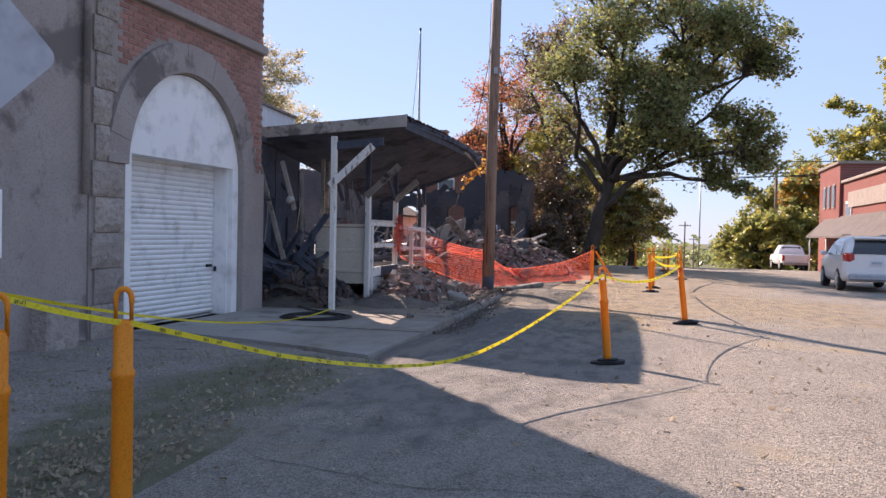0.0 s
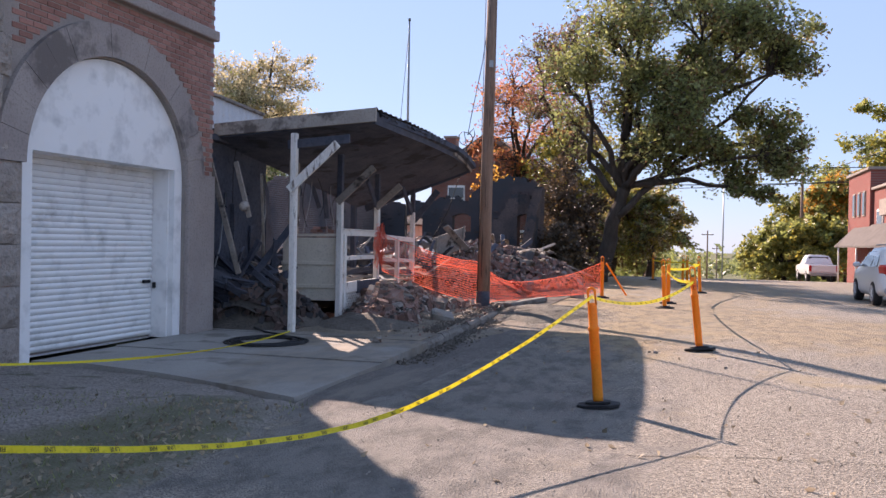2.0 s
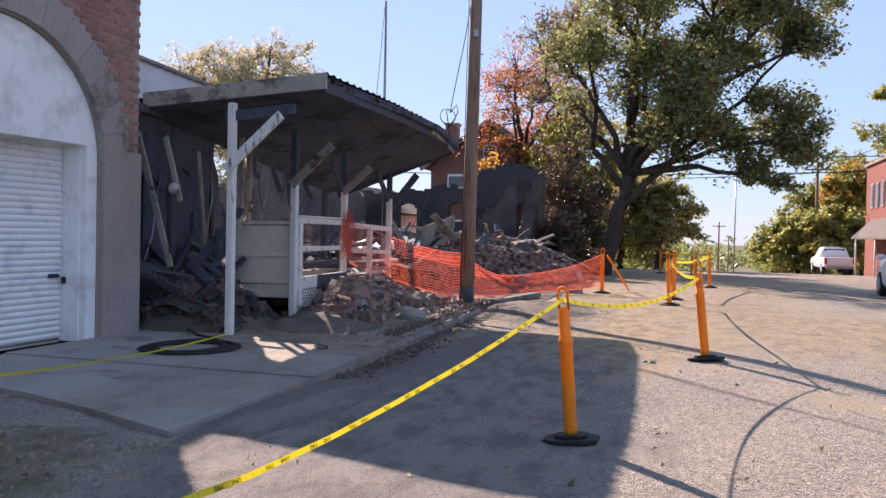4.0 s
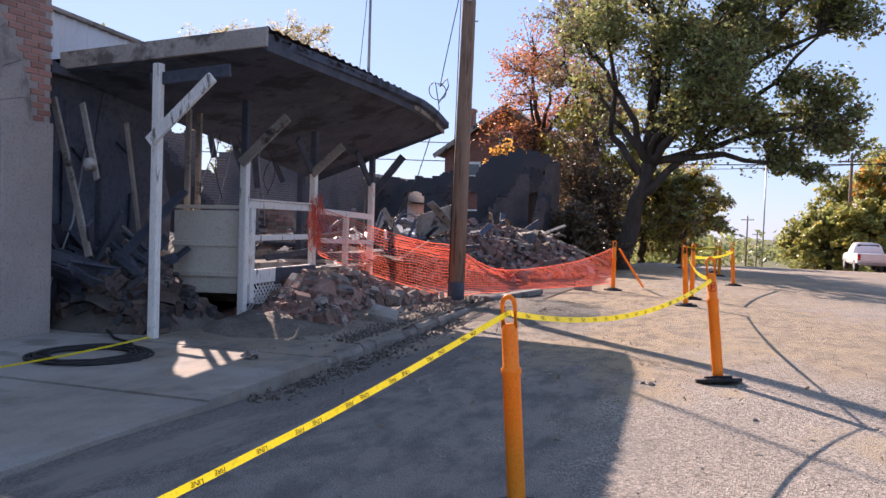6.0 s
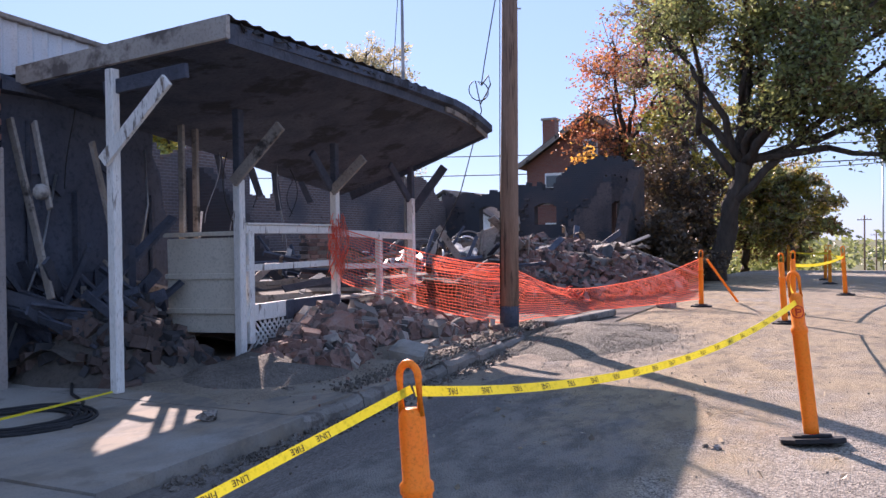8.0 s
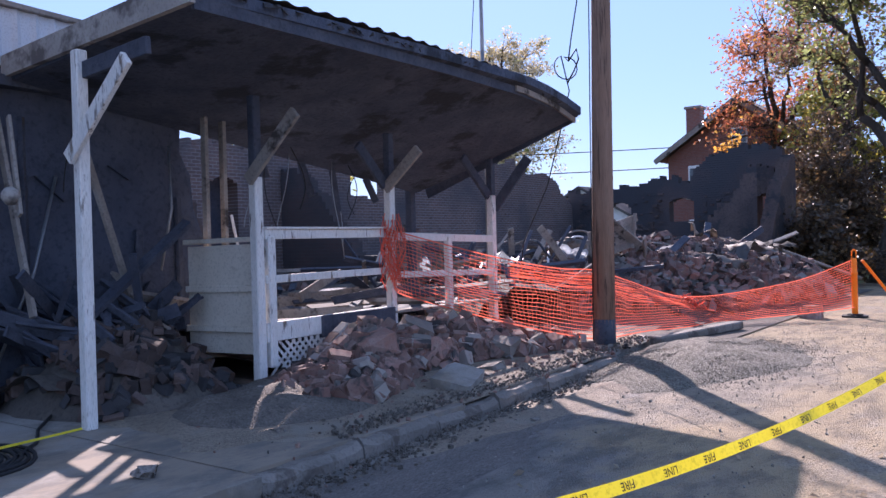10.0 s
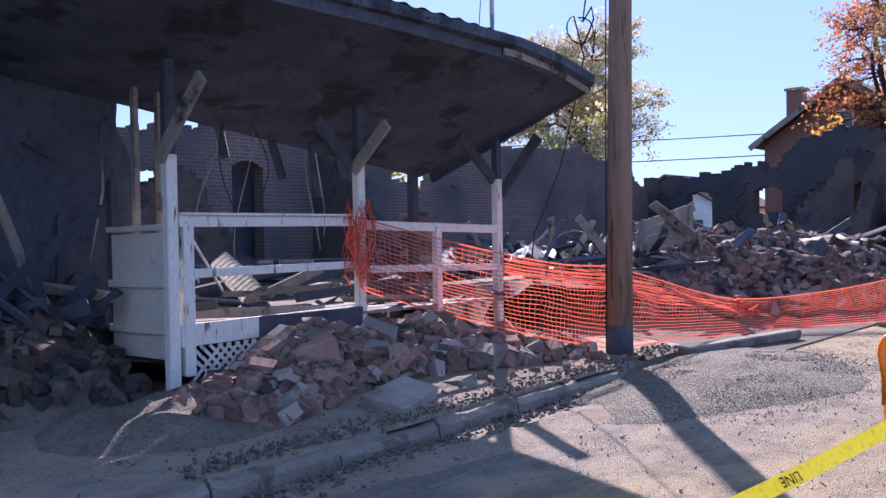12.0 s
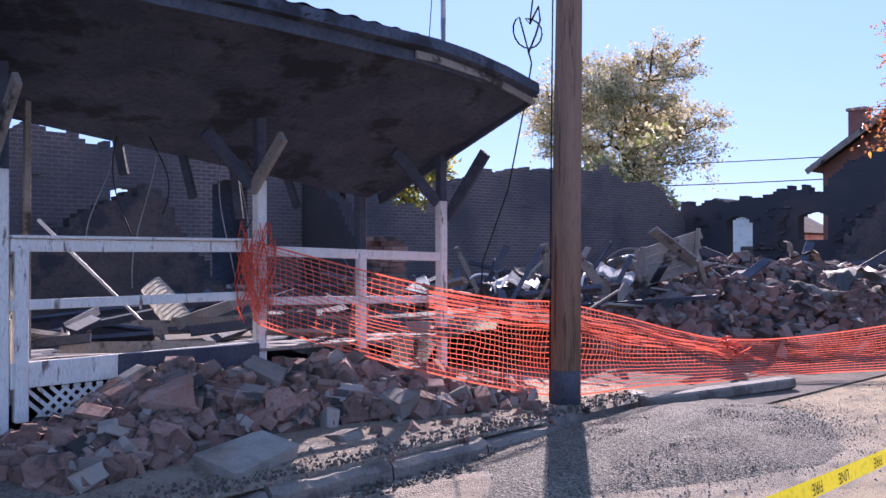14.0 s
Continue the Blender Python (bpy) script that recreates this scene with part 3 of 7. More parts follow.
# sandy dirt dragged out over the street's edge
def patch(name, cx, cy, rx, ry, z, material, label, category, seed, lift=0.012, n=46, mound=0.0, angle=0.0, paved=False):
    """paved: it lies on the level pavement and stops at the kerb."""
    bm = bmesh.new()
    mid = bm.verts.new((cx, cy, (0.0 if paved else lie(cx, cy)) + z + lift + mound))
    prev = None
    rings = 7
    ca, sa = math.cos(angle), math.sin(angle)
    for j in range(1, rings + 1):
        t = j / rings
        ring = []
        for i in range(n):
            a = 2 * math.pi * i / n
            r = t * (1 + 0.28 * noise.noise(Vector((math.cos(a) * 1.7, math.sin(a) * 1.7, seed))) + 0.1 * noise.noise(Vector((math.cos(a) * 6, math.sin(a) * 6, seed))))
            u, v = rx * r * math.cos(a), ry * r * math.sin(a)
            x, y = cx + u * ca - v * sa, cy + u * sa + v * ca
            if paved:
                x = min(x, kerb_x(y) - 0.04)
            h = lift * (1 - t) + mound * max(0.0, 1 - t * t) * (1 + 0.5 * bumps(x, y, 2.5, seed)) - (0.02 if j == rings else 0)
            ring.append(bm.verts.new((x, y, (0.0 if paved else road_z(x, y)) + z + max(h, -0.02) + (0.004 if j < rings else 0))))
        for i in range(n):
            k = (i + 1) % n
            if prev is None:
                bm.faces.new((mid, ring[i], ring[k]))
            else:
                bm.faces.new((prev[i], ring[i], ring[k], prev[k]))
        prev = ring
    return tagged(part(name, bm, material, smooth=True), label, category, kind="structure")


patch("sand", 3.4, 9.0, 1.3, 0.6, 0.0, M_SAND, "patch of dusty dirt on the street", "sand", 4.4)
patch("gutter", -3.0, 13.4, 0.55, 4.4, 0.0, M_TAR, "darker patched asphalt and dirt in the gutter", "asphalt", 2.3, lift=0.012)
patch("soil_cover", -4.8, 17.6, 1.25, 3.6, 0.065, M_SOIL, "trodden soil and ash spread over the pavement", "soil", 1.9, lift=0.03, paved=True)
patch("gutter", -3.25, 18.0, 0.45, 3.4, 0.0, M_SOIL, "dark soil and grit washed along the kerb", "soil", 22.3, lift=0.03)
patch("soil_cover", -5.7, 15.2, 0.9, 0.9, 0.065, M_SOIL, "trodden soil and ash spread by the porch post", "soil", 12.9, lift=0.034, paved=True)
patch("soil_cover", -5.1, 20.9, 1.0, 1.7, 0.065, M_SAND, "tan trodden dirt covering the pavement behind the fence", "soil", 31.9, lift=0.04, paved=True)
patch("gravel_heap", -2.95, 20.6, 1.25, 2.3, 0.0, M_GRAVEL, "low heap of grey gravel spread at the kerb", "gravel", 5.2, mound=0.12, angle=0.1)


# concrete apron, pavement and kerb
def slab(name, outline, z, material, label, thick=0.25):
    bm = bmesh.new()
    prism(bm, outline, "z", z - thick, z)
    return tagged(part(name, bm, material), label, "pavement", kind="structure")


slab("pavement_1", [(-7.25, 10.25), (-6.6, 10.35), (-5.4, 10.1), (-4.4, 9.75), (-3.4, 9.35), (-3.42, 11.75), (-7.25, 11.75)], 0.04, M_CONCRETE, "grey concrete apron slab before the garage door")
slab("pavement_2", [(-7.25, 11.762), (-3.43, 11.762), (-3.54, 14.0), (-7.25, 14.0)], 0.055, M_CONCRETE, "grey concrete pavement slab")
slab("pavement_3", [(-9.0, 14.012), (-3.70, 14.012), (-3.74, 16.6), (-9.0, 16.6)], 0.06, M_CONCRETE, "grey concrete pavement slab under the porch edge")
slab("pavement_4", [(-9.0, 16.612), (-3.88, 16.612), (-3.98, 19.2), (-9.0, 19.2)], 0.06, M_CONCRETE, "grey concrete pavement slab strewn with rubble")
slab("pavement_5", [(-9.0, 19.212), (-4.02, 19.212), (-4.2, 22.2), (-9.0, 22.2)], 0.06, M_CONCRETE, "grey broken concrete pavement slab")
bm = bmesh.new()
for i in range(6):
    y0, y1 = 14.02 + i * 1.05, 14.02 + (i + 1) * 1.05 - 0.02
    x0, z0 = kerb_x((y0 + y1) / 2), 0.035 + 0.02 * math.sin(i * 2.3)
    prev = None
    for j in range(12):
        y = y0 + (y1 - y0) * j / 11
        chip = 0.022 * bumps(3, y, 6.0, 5) + (0.02 if j in (0, 11) else 0.0)
        lip = 0.05 * bumps(8, y, 2.2, 7)
        prof = ((-0.12, -0.2), (-0.12, z0 + chip * 0.4), (0.035 + lip - chip, z0 + chip), (0.085 + lip - abs(chip), z0 - 0.045 + chip), (0.10 + lip * 0.6, -0.2))
        cur = [bm.verts.new((x0 - 0.055 * (y - (y0 + y1) / 2) + px, y, pz)) for px, pz in prof]
        if prev:
            for k in range(4):
                bm.faces.new((prev[k], cur[k], cur[k + 1], prev[k + 1]))
        else:
            bm.faces.new(cur)
        prev = cur
    bm.faces.new(prev[::-1])
tagged(part("kerb", bm, M_KERB), "worn chipped concrete kerb half buried in dirt", "kerb", kind="structure")


def yard_z(x, y):
    return 0.02 + 0.03 * bumps(x, y, 1.2, 2) + 0.02 * bumps(x, y, 4, 3) - (0.05 if x > -2.9 else 0)


bm = bmesh.new()
rows_made = []
for j, y in enumerate(steps(-6, 10.6, 60)):
    right = -2.7 - 0.06 * max(y - 3, 0) - 0.25 * max(0, (y - 7.5) / 2) + 0.07 * bumps(1, y, 2.2)
    rows_made.append([bm.verts.new((-7.3 + (right + 7.3) * t, y, yard_z(-7.3 + (right + 7.3) * t, y) - (0.035 if t == 1 else 0.0) - (0.03 if y > 9.4 else 0))) for t in steps(0, 1, 24)])
for u, v in zip(rows_made, rows_made[1:]):
    for i in range(24):
        bm.faces.new((u[i], u[i + 1], v[i + 1], v[i]))
tagged(part("dirt_strip", bm, M_DIRT, smooth=True), "bare shaded earth strip with scattered leaves and thin grass", "ground", kind="structure")

rngl = np.random.default_rng(5)
spots = []
while len(spots) < 2600:
    x, y = rngl.uniform(-6.8, -2.3), rngl.uniform(1.5, 9.0)
    edge = math.exp(-((x + 2.95 + 0.1 * y) / 0.45) ** 2) * (0.25 + 0.75 * math.exp(-((y - 3.9) / 1.3) ** 2))
    if rngl.random() < edge + 0.25 * math.exp(-((y - 3.6) / 1.1) ** 2 - ((x + 3.9) / 1.0) ** 2) + 0.012:
        spots.append((x, y, yard_z(x, y) + 0.02))
tagged(part("fallen_leaves", leaves_mesh("fallen_leaves", spots, 0.04, rngl), L_DRY), "dry tan leaves fallen on the earth strip", "leaves", kind="stuff")
spots = [(rngl.uniform(-6.9, -3.1), rngl.uniform(2.0, 9.2)) for _ in range(5200)]
bm = bmesh.new()
for x, y in spots:
    if bumps(x, y, 0.9, 8) < 0.0 and math.exp(-((x + 3.2 + 0.1 * y) / 0.7) ** 2) < 0.5:
        continue
    a, h = rngl.uniform(0, 6.28), rngl.uniform(0.02, 0.06)
    z = yard_z(x, y) - 0.01
    bm.faces.new([bm.verts.new(p) for p in ((x, y, z), (x + 0.01 * math.cos(a), y + 0.01 * math.sin(a), z), (x + 0.03 * math.sin(a), y + 0.03 * math.cos(a), z + h))])
tagged(part("thin_grass", bm, L_OAK), "thin short grass on the earth strip", "grass", kind="stuff")


# cracks and joints in the street
def crack(points, w, seed):
    r = random.Random(seed)
    pts = []
    for a, b in zip(points, points[1:]):
        n = max(2, int(math.dist(a, b) / 0.12))
        for i in range(n):
            t = i / n
            pts.append((a[0] + (b[0] - a[0]) * t + r.gauss(0, 0.018), a[1] + (b[1] - a[1]) * t + r.gauss(0, 0.018)))
    bm = bmesh.new()
    prev = None
    for i, (x, y) in enumerate(pts):
        x2, y2 = pts[min(i + 1, len(pts) - 1)]
        x1, y1 = pts[max(i - 1, 0)]
        d = Vector((y1 - y2, x2 - x1, 0)).normalized() * w * r.uniform(0.12, 0.5)
        p = Vector((x, y, road_z(x, y) + 0.006))
        cur = (bm.verts.new(p + d), bm.verts.new(p - d))
        if prev:
            bm.faces.new((prev[0], cur[0], cur[1], prev[1]))
        prev = cur
    return tagged(part("street_crack", bm, M_CRACK), "dark earth-filled crack in the asphalt", "crack", "cracks in the street", "structure")


crack([(-0.3, 8.62), (1.2, 8.75), (2.6, 8.8), (5.5, 9.2)], 0.016, 1)
crack([(2.4, 8.8), (2.9, 7.4), (3.6, 6.2), (4.4, 4.6)], 0.022, 2)
crack([(2.5, 8.9), (2.4, 10.4), (2.9, 12.3), (3.4, 13.8)], 0.02, 3)
crack([(2.6, 10.2), (4.2, 10.6), (6.5, 10.7)], 0.014, 4)
crack([(0.4, 5.0), (0.9, 4.0), (0.8, 2.5)], 0.014, 5)
crack([(2.6, 11.3), (1.8, 11.8), (1.4, 12.4)], 0.014, 6)
crack([(-2.6, 5.0), (-1.4, 4.7), (-0.4, 4.9), (0.2, 4.5)], 0.012, 7)
crack([(4.0, 14.5), (5.5, 17), (8, 19)], 0.02, 8)

# ---- garage: dark stucco and stone front with a tall arch ----
FX = -7.2
garage = thing("garage_building", (FX - 4, 9.0, 0.0), "tall dark stucco and brick garage with stone arch and white door", "building")
Y0, Y1, YC, RAD, SPRING = 10.03, 13.25, 11.64, 1.61, 2.35
ARCH_H = 1.5


def arch(scale_y, scale_z, n=24):
    return [(YC + scale_y * math.cos(math.pi * i / n), SPRING + scale_z * math.sin(math.pi * i / n)) for i in range(n + 1)]


# backing wall with the opening cut through, above and beside
bm = bmesh.new()
top = 9.0
curve = arch(RAD, ARCH_H)
outline = [(Y1, -0.1), (14.0, -0.1), (14.0, top), (9.3, top), (9.3, -0.1), (Y0, -0.1)]
outline += curve[::-1]
prism(bm, outline, "x", FX - 0.45, FX - 0.02)
part("front_wall", bm, M_MORTAR, garage)
part("side_wall", one_box((FX - 0.24, 4.6, 4.45), (0.40, 9.38, 9.1), bevel=0.0), M_STUCCO, garage, "dark stained stucco wall")
part("side_wall", one_box((-12.4, 13.78, 4.45), (9.4, 0.40, 9.1), bevel=0.0), M_CHARWALL, garage, "soot-blackened side wall")
part("rear_wall", one_box((-16.9, 6.6, 4.45), (0.4, 13.9, 9.1), bevel=0.0), M_STUCCO, garage)
part("end_wall", one_box((-12.2, 0.1, 4.45), (9.0, 0.4, 9.1), bevel=0.0), M_STUCCO, garage)
part("roof", one_box((-12.05, 6.95, 9.1), (10.2, 14.3, 0.2), bevel=0.02), M_SHINGLE, garage)
part("downpipe", tube(bmesh.new(), [(FX + 0.03, 9.16, 8.9), (FX + 0.03, 9.16, 1.9)], 0.045, 10), M_STUCCO, garage, "dark painted downpipe", smooth=True)
part("cap", one_box((FX + 0.06, 9.7, 5.15), (0.22, 0.9, 0.16), bevel=0.02), M_STONE, garage)
# stone arch ring in voussoirs
for i in range(15):
    a0, a1 = math.pi * i / 15 + 0.0015, math.pi * (i + 1) / 15 - 0.0015
    seg = [(YC + (RAD + 0.004) * math.cos(a), SPRING + (ARCH_H + 0.02) * math.sin(a)) for a in steps(a0, a1, 3)]
    seg += [(YC + (RAD + 0.44) * math.cos(a), SPRING + (ARCH_H + 0.46) * math.sin(a)) for a in steps(a1, a0, 3)]
    part("arch_stone", prism(bmesh.new(), seg, "x", FX - 0.3, FX + 0.05 + 0.003 * (i % 2)), M_STUCCO, garage)
# rock-faced pilaster blocks at both sides
rp = random.Random(4)


def rock_block(y0, y1, z0, z1, proud):
    bm = bmesh.new()
    n, k = 5, 4
    grid = []
    for j in range(k + 1):
        row = []
        for i in range(n + 1):
            edge = i in (0, n) or j in (0, k)
            row.append(bm.verts.new((FX + (proud * 0.25 if edge else proud + rp.uniform(-0.014, 0.014)), y0 + (y1 - y0) * i / n, z0 + (z1 - z0) * j / k)))
        grid.append(row)
    for j in range(k):
        for i in range(n):
            bm.faces.new((grid[j][i], grid[j][i + 1], grid[j + 1][i + 1], grid[j + 1][i]))
    rim = [grid[0][i] for i in range(n + 1)] + [grid[j][n] for j in range(1, k + 1)] + [grid[k][i] for i in range(n - 1, -1, -1)] + [grid[j][0] for j in range(k - 1, 0, -1)]
    back = [bm.verts.new((FX - 0.05, v.co.y, v.co.z)) for v in rim]
    for i in range(len(rim)):
        j = (i + 1) % len(rim)
        bm.faces.new((rim[j], rim[i], back[i], back[j]))
    return bm


for i in range(18):
    z0 = 0.0 + i * 0.47
    if z0 > 4.6:
        break
    part("stone_block", rock_block(9.32 + 0.06 * (i % 2), 9.99 if z0 < 2.2 else 9.70 + 0.12 * (i % 2), z0 + 0.006, z0 + 0.464, 0.055), M_STONE, garage)
part("pilaster", one_box((FX + 0.0, 13.635, 1.25), (0.10, 0.73, 2.5), bevel=0.012), M_STUCCO, garage, "plain brown pilaster beside the door")
part("plinth", one_box((FX + 0.07, 8.55, 0.28), (0.35, 0.55, 0.62), bevel=0.03), M_STONE, garage, "rough stone block at the wall's foot")

# white infill, reveal and roll-up door
DX = FX - 0.42
bm = bmesh.new()
outline = [(Y0 + 0.01, 0.02), (Y0 + 0.20, 0.02), (Y0 + 0.20, 2.52), (Y1 - 0.20, 2.52), (Y1 - 0.20, 0.02), (Y1 - 0.01, 0.02)] + arch(RAD - 0.01, ARCH_H - 0.01)
prism(bm, outline, "x", FX - 0.16, FX - 0.06)
infill = part("arch_panel", bm, M_WALLWHITE, garage, "white painted arched panel over the door")
for yy, sgn in ((Y0 + 0.21, 1), (Y1 - 0.21, -1)):
    part("reveal", one_box((FX - 0.32, yy, 1.27), (0.34, 0.03, 2.5), bevel=0.004), M_WALLWHITE, garage)
part("lintel", one_box((FX - 0.32, YC, 2.535), (0.34, Y1 - Y0 - 0.36, 0.03), bevel=0.004), M_WALLWHITE, garage)
part("back_panel", one_box((DX - 0.06, YC, 1.3), (0.02, 2.9, 2.6), bevel=0.0), M_WALLWHITE, garage)
bm = bmesh.new()
n = 6
prof = [(0.016 * math.sin(math.pi * i / n), 0.074 * i / n) for i in range(n + 1)]
w0, w1 = Y0 + 0.23, Y1 - 0.23
lo = [bm.verts.new((p[0], w0 - YC, p[1])) for p in prof]
hi = [bm.verts.new((p[0], w1 - YC, p[1])) for p in prof]
for i in range(n):
    bm.faces.new((lo[i], lo[i + 1], hi[i + 1], hi[i]))
me_slat = bpy.data.meshes.new("slat")
bm.to_mesh(me_slat)
bm.free()
me_slat.materials.append(M_SLAT)
door = part("roller_door", one_box((DX - 0.03, YC, 1.28), (0.01, w1 - w0, 2.5), bevel=0.0), M_STUCCO, garage, "white steel roll-up door, closed")
for i in range(32):
    s = new("slat", me_slat)
    s.parent = door
    s.location = (DX, YC, 0.06 + i * 0.078)
part("latch", one_box((DX + 0.04, w1 - 0.16, 0.86), (0.04, 0.16, 0.05), bevel=0.008), M_BLACK, door, "black sliding latch")
part("padlock", one_box((DX + 0.07, w1 - 0.02, 0.80), (0.035, 0.06, 0.09), bevel=0.01), M_BLACK, door)

# ---- porch ----
PX = [-5.88, -5.90, -6.08, -6.10]
PY = [14.22, 16.10, 18.42, 20.78]


def eave_z(y):
    return level(((14.3, 3.545), (17.7, 3.55), (19.4, 3.515), (20.1, 3.45), (20.8, 3.29)), y)


def eave_x(y):
    return -4.58 - 0.02 * (y - 14.4)


def rear_z(y):
    return 3.30 - 0.135 * (y - 14.3)


def roof_z(x, y):
    """Underside of the sagging roof."""
    t = (-4.75 - x) / 2.75
    return eave_z(y) - 0.12 + (rear_z(y) - eave_z(y)) * t - 0.05 * math.sin(math.pi * t) * 0.5


porch = thing("porch", (-6.0, 17.5, 0.0), "burnt wooden porch with a sagging charred roof and peeling white posts", "porch")
xs, ys = steps(0.0, 1.0, 14), steps(14.36, 20.82, 240)
bm = bmesh.new()
grid = []
for y in ys:
    wig = 0.012 * abs(math.sin(y * 13)) + 0.018 * bumps(0, y, 5)
    row = []
    for i, f in enumerate(xs):
        x = -7.55 + (eave_x(y) + 7.55) * f
        xx = x + (wig + 0.03 * bumps(1, y, 1.2) if i == len(xs) - 1 else (0.14 * bumps(2, y, 2.5) if i == 0 else 0))
        row.append(bm.verts.new((xx, y, roof_z(x, y) + 0.135 + 0.02 * abs(math.sin(y * 13)) ** 3)))
    grid.append(row)
for u, v in zip(grid, grid[1:]):
    for i in range(len(xs) - 1):
        bm.faces.new((u[i], u[i + 1], v[i + 1], v[i]))
part("roof", bm, M_SHINGLE, porch, "ribbed roof sheet blackened by fire")
# charred roof boards under the sheet
for i in range(15):
    x0 = -7.5 + i * 0.193
    bm = bmesh.new()
    prev = None
    for y in steps(14.4, 20.78, 14):
        c = [bm.verts.new(p) for p in ((x0 + 0.004, y, roof_z(x0, y)), (x0 + 0.194, y, roof_z(x0 + 0.19, y)), (x0 + 0.194, y, roof_z(x0 + 0.19, y) + 0.1), (x0 + 0.004, y, roof_z(x0, y) + 0.1))]
        if prev:
            for k in range(4):
                bm.faces.new((prev[k], prev[(k + 1) % 4], c[(k + 1) % 4], c[k]))
        else:
            bm.faces.new(c)
        prev = c
    bm.faces.new(prev[::-1])
    part("roof_board", bm, M_SOOTED, porch)
bm = bmesh.new()
prism(bm, [(-7.4, rear_z(14.3) - 0.10), (-4.57, 3.38), (-4.57, 3.59), (-7.4, rear_z(14.3) + 0.10)], "y", 14.335, 14.39)
part("fascia", bm, M_FASCIA, porch, "weathered grey fascia board")


def eave_board(y0, y1, drop, deep, thick, out):
    """A board that follows the eave's line."""
    bm = bmesh.new()
    prev = None
    for y in steps(y0, y1, 14):
        x, z = eave_x(y) + out, eave_z(y) - drop
        cur = [bm.verts.new(p) for p in ((x, y, z), (x + thick, y, z), (x + thick, y, z - deep), (x, y, z - deep))]
        if prev:
            for k in range(4):
                bm.faces.new((prev[k], prev[(k + 1) % 4], cur[(k + 1) % 4], cur[k]))
        else:
            bm.faces.new(cur)
        prev = cur
    bm.faces.new(prev[::-1])
    return bm


part("fascia", eave_board(14.4, 20.1, 0.01, 0.19, 0.03, -0.05), M_CHAR, porch)
part("fascia", eave_board(19.2, 20.8, 0.10, 0.07, 0.025, -0.012), M_GREYWOOD, porch, "split grey board hanging at the roof corner")
bm = bmesh.new()
beam(bm, (-4.74, 20.81, eave_z(20.8) - 0.08), (-7.3, 20.81, rear_z(20.8) - 0.14), 0.035, 0.15, bevel=0.004)
part("fascia", bm, M_CHAR, porch)
for i in range(7):
    bm = bmesh.new()
    beam(bm, (-4.78 - 0.06 * i, 20.76, eave_z(20.8) - 0.04), (-4.74 - 0.1 * i, 20.9 + 0.05 * (i % 3), eave_z(20.8) - 0.07 - 0.05 * (i % 2)), 0.05, 0.02)
    part("splinter", bm, M_CHAR, porch)
# ragged shreds of roofing along the eave
rs = random.Random(17)
for i in range(80):
    y = 14.45 + 6.3 * rs.random() ** 0.8
    bm = bmesh.new()
    z = eave_z(y) + 0.0
    L = rs.uniform(0.02, 0.07) * (1.7 if y > 19.5 else 1.0)
    beam(bm, (eave_x(y) - 0.02, y, z), (eave_x(y) + 0.03 + rs.uniform(-0.03, 0.03), y + rs.uniform(-0.04, 0.04), z - L), rs.uniform(0.03, 0.09), 0.008, rs.uniform(-0.5, 0.5))
    part("roof_shred", bm, M_SHINGLE, porch)
bm = bmesh.new()
beam(bm, (-6.0, 14.24, 3.02), (-4.95, 14.24, 3.10), 0.05, 0.14, bevel=0.006)
part("beam", bm, M_CHAR, porch)


def post(x, y, z0, z1, w=0.105, mat=M_WHITE, lean=(0, 0), label=""):
    bm = bmesh.new()
    beam(bm, (x, y, z0), (x + lean[0], y + lean[1], z1), w, w, bevel=0.01)
    return part("post", bm, mat, porch, label)


post(PX[0], PY[0], 0.055, 3.2, label="white post with peeling paint", w=0.10)
post(PX[1], PY[1], 0.08, 2.24, label="white post with peeling paint")
post(PX[1], PY[1], 2.24, 3.06, w=0.10, mat=M_CHAR, label="darker upper end of a post")
post(PX[2], PY[2], 0.10, 2.3)
post(PX[2], PY[2], 2.3, 2.9, w=0.10, mat=M_CHAR, label="darker upper end of a post")
post(PX[3], PY[3], 0.10, 2.2)
post(PX[3], PY[3], 2.2, 2.85, w=0.10, mat=M_CHAR, label="darker upper end of a post")
post(-7.55, 20.7, 0.1, 2.45, 0.12, M_CHAR, label="charred post")
post(PX[1] + 0.02, PY[1] + 0.14, 0.3, 1.64, 0.10)


def brace(a, b, mat=M_GREYWOOD, w=0.05, h=0.13, label=""):
    bm = bmesh.new()
    beam(bm, a, b, w, h, bevel=0.006)
    part("brace", bm, mat, porch, label)


brace((PX[0] - 0.04, 14.13, 2.30), (-5.12, 14.16, 3.02), M_WHITE, label="peeling diagonal brace")
brace((PX[1] - 0.02, 16.02, 2.20), (-5.24, 16.04, 2.82), M_GREYWOOD)
brace((PX[2] + 0.0, 18.34, 2.20), (-5.55, 18.36, 2.66), M_GREYWOOD)
brace((PX[3], 20.72, 2.18), (PX[3] - 0.02, 20.1, 2.72), M_CHAR)
brace((PX[3], 20.86, 2.0), (-5.55, 20.95, 2.72), M_CHAR, h=0.14)
brace((PX[2], 18.34, 2.25), (PX[2], 17.85, 2.72), M_CHAR)

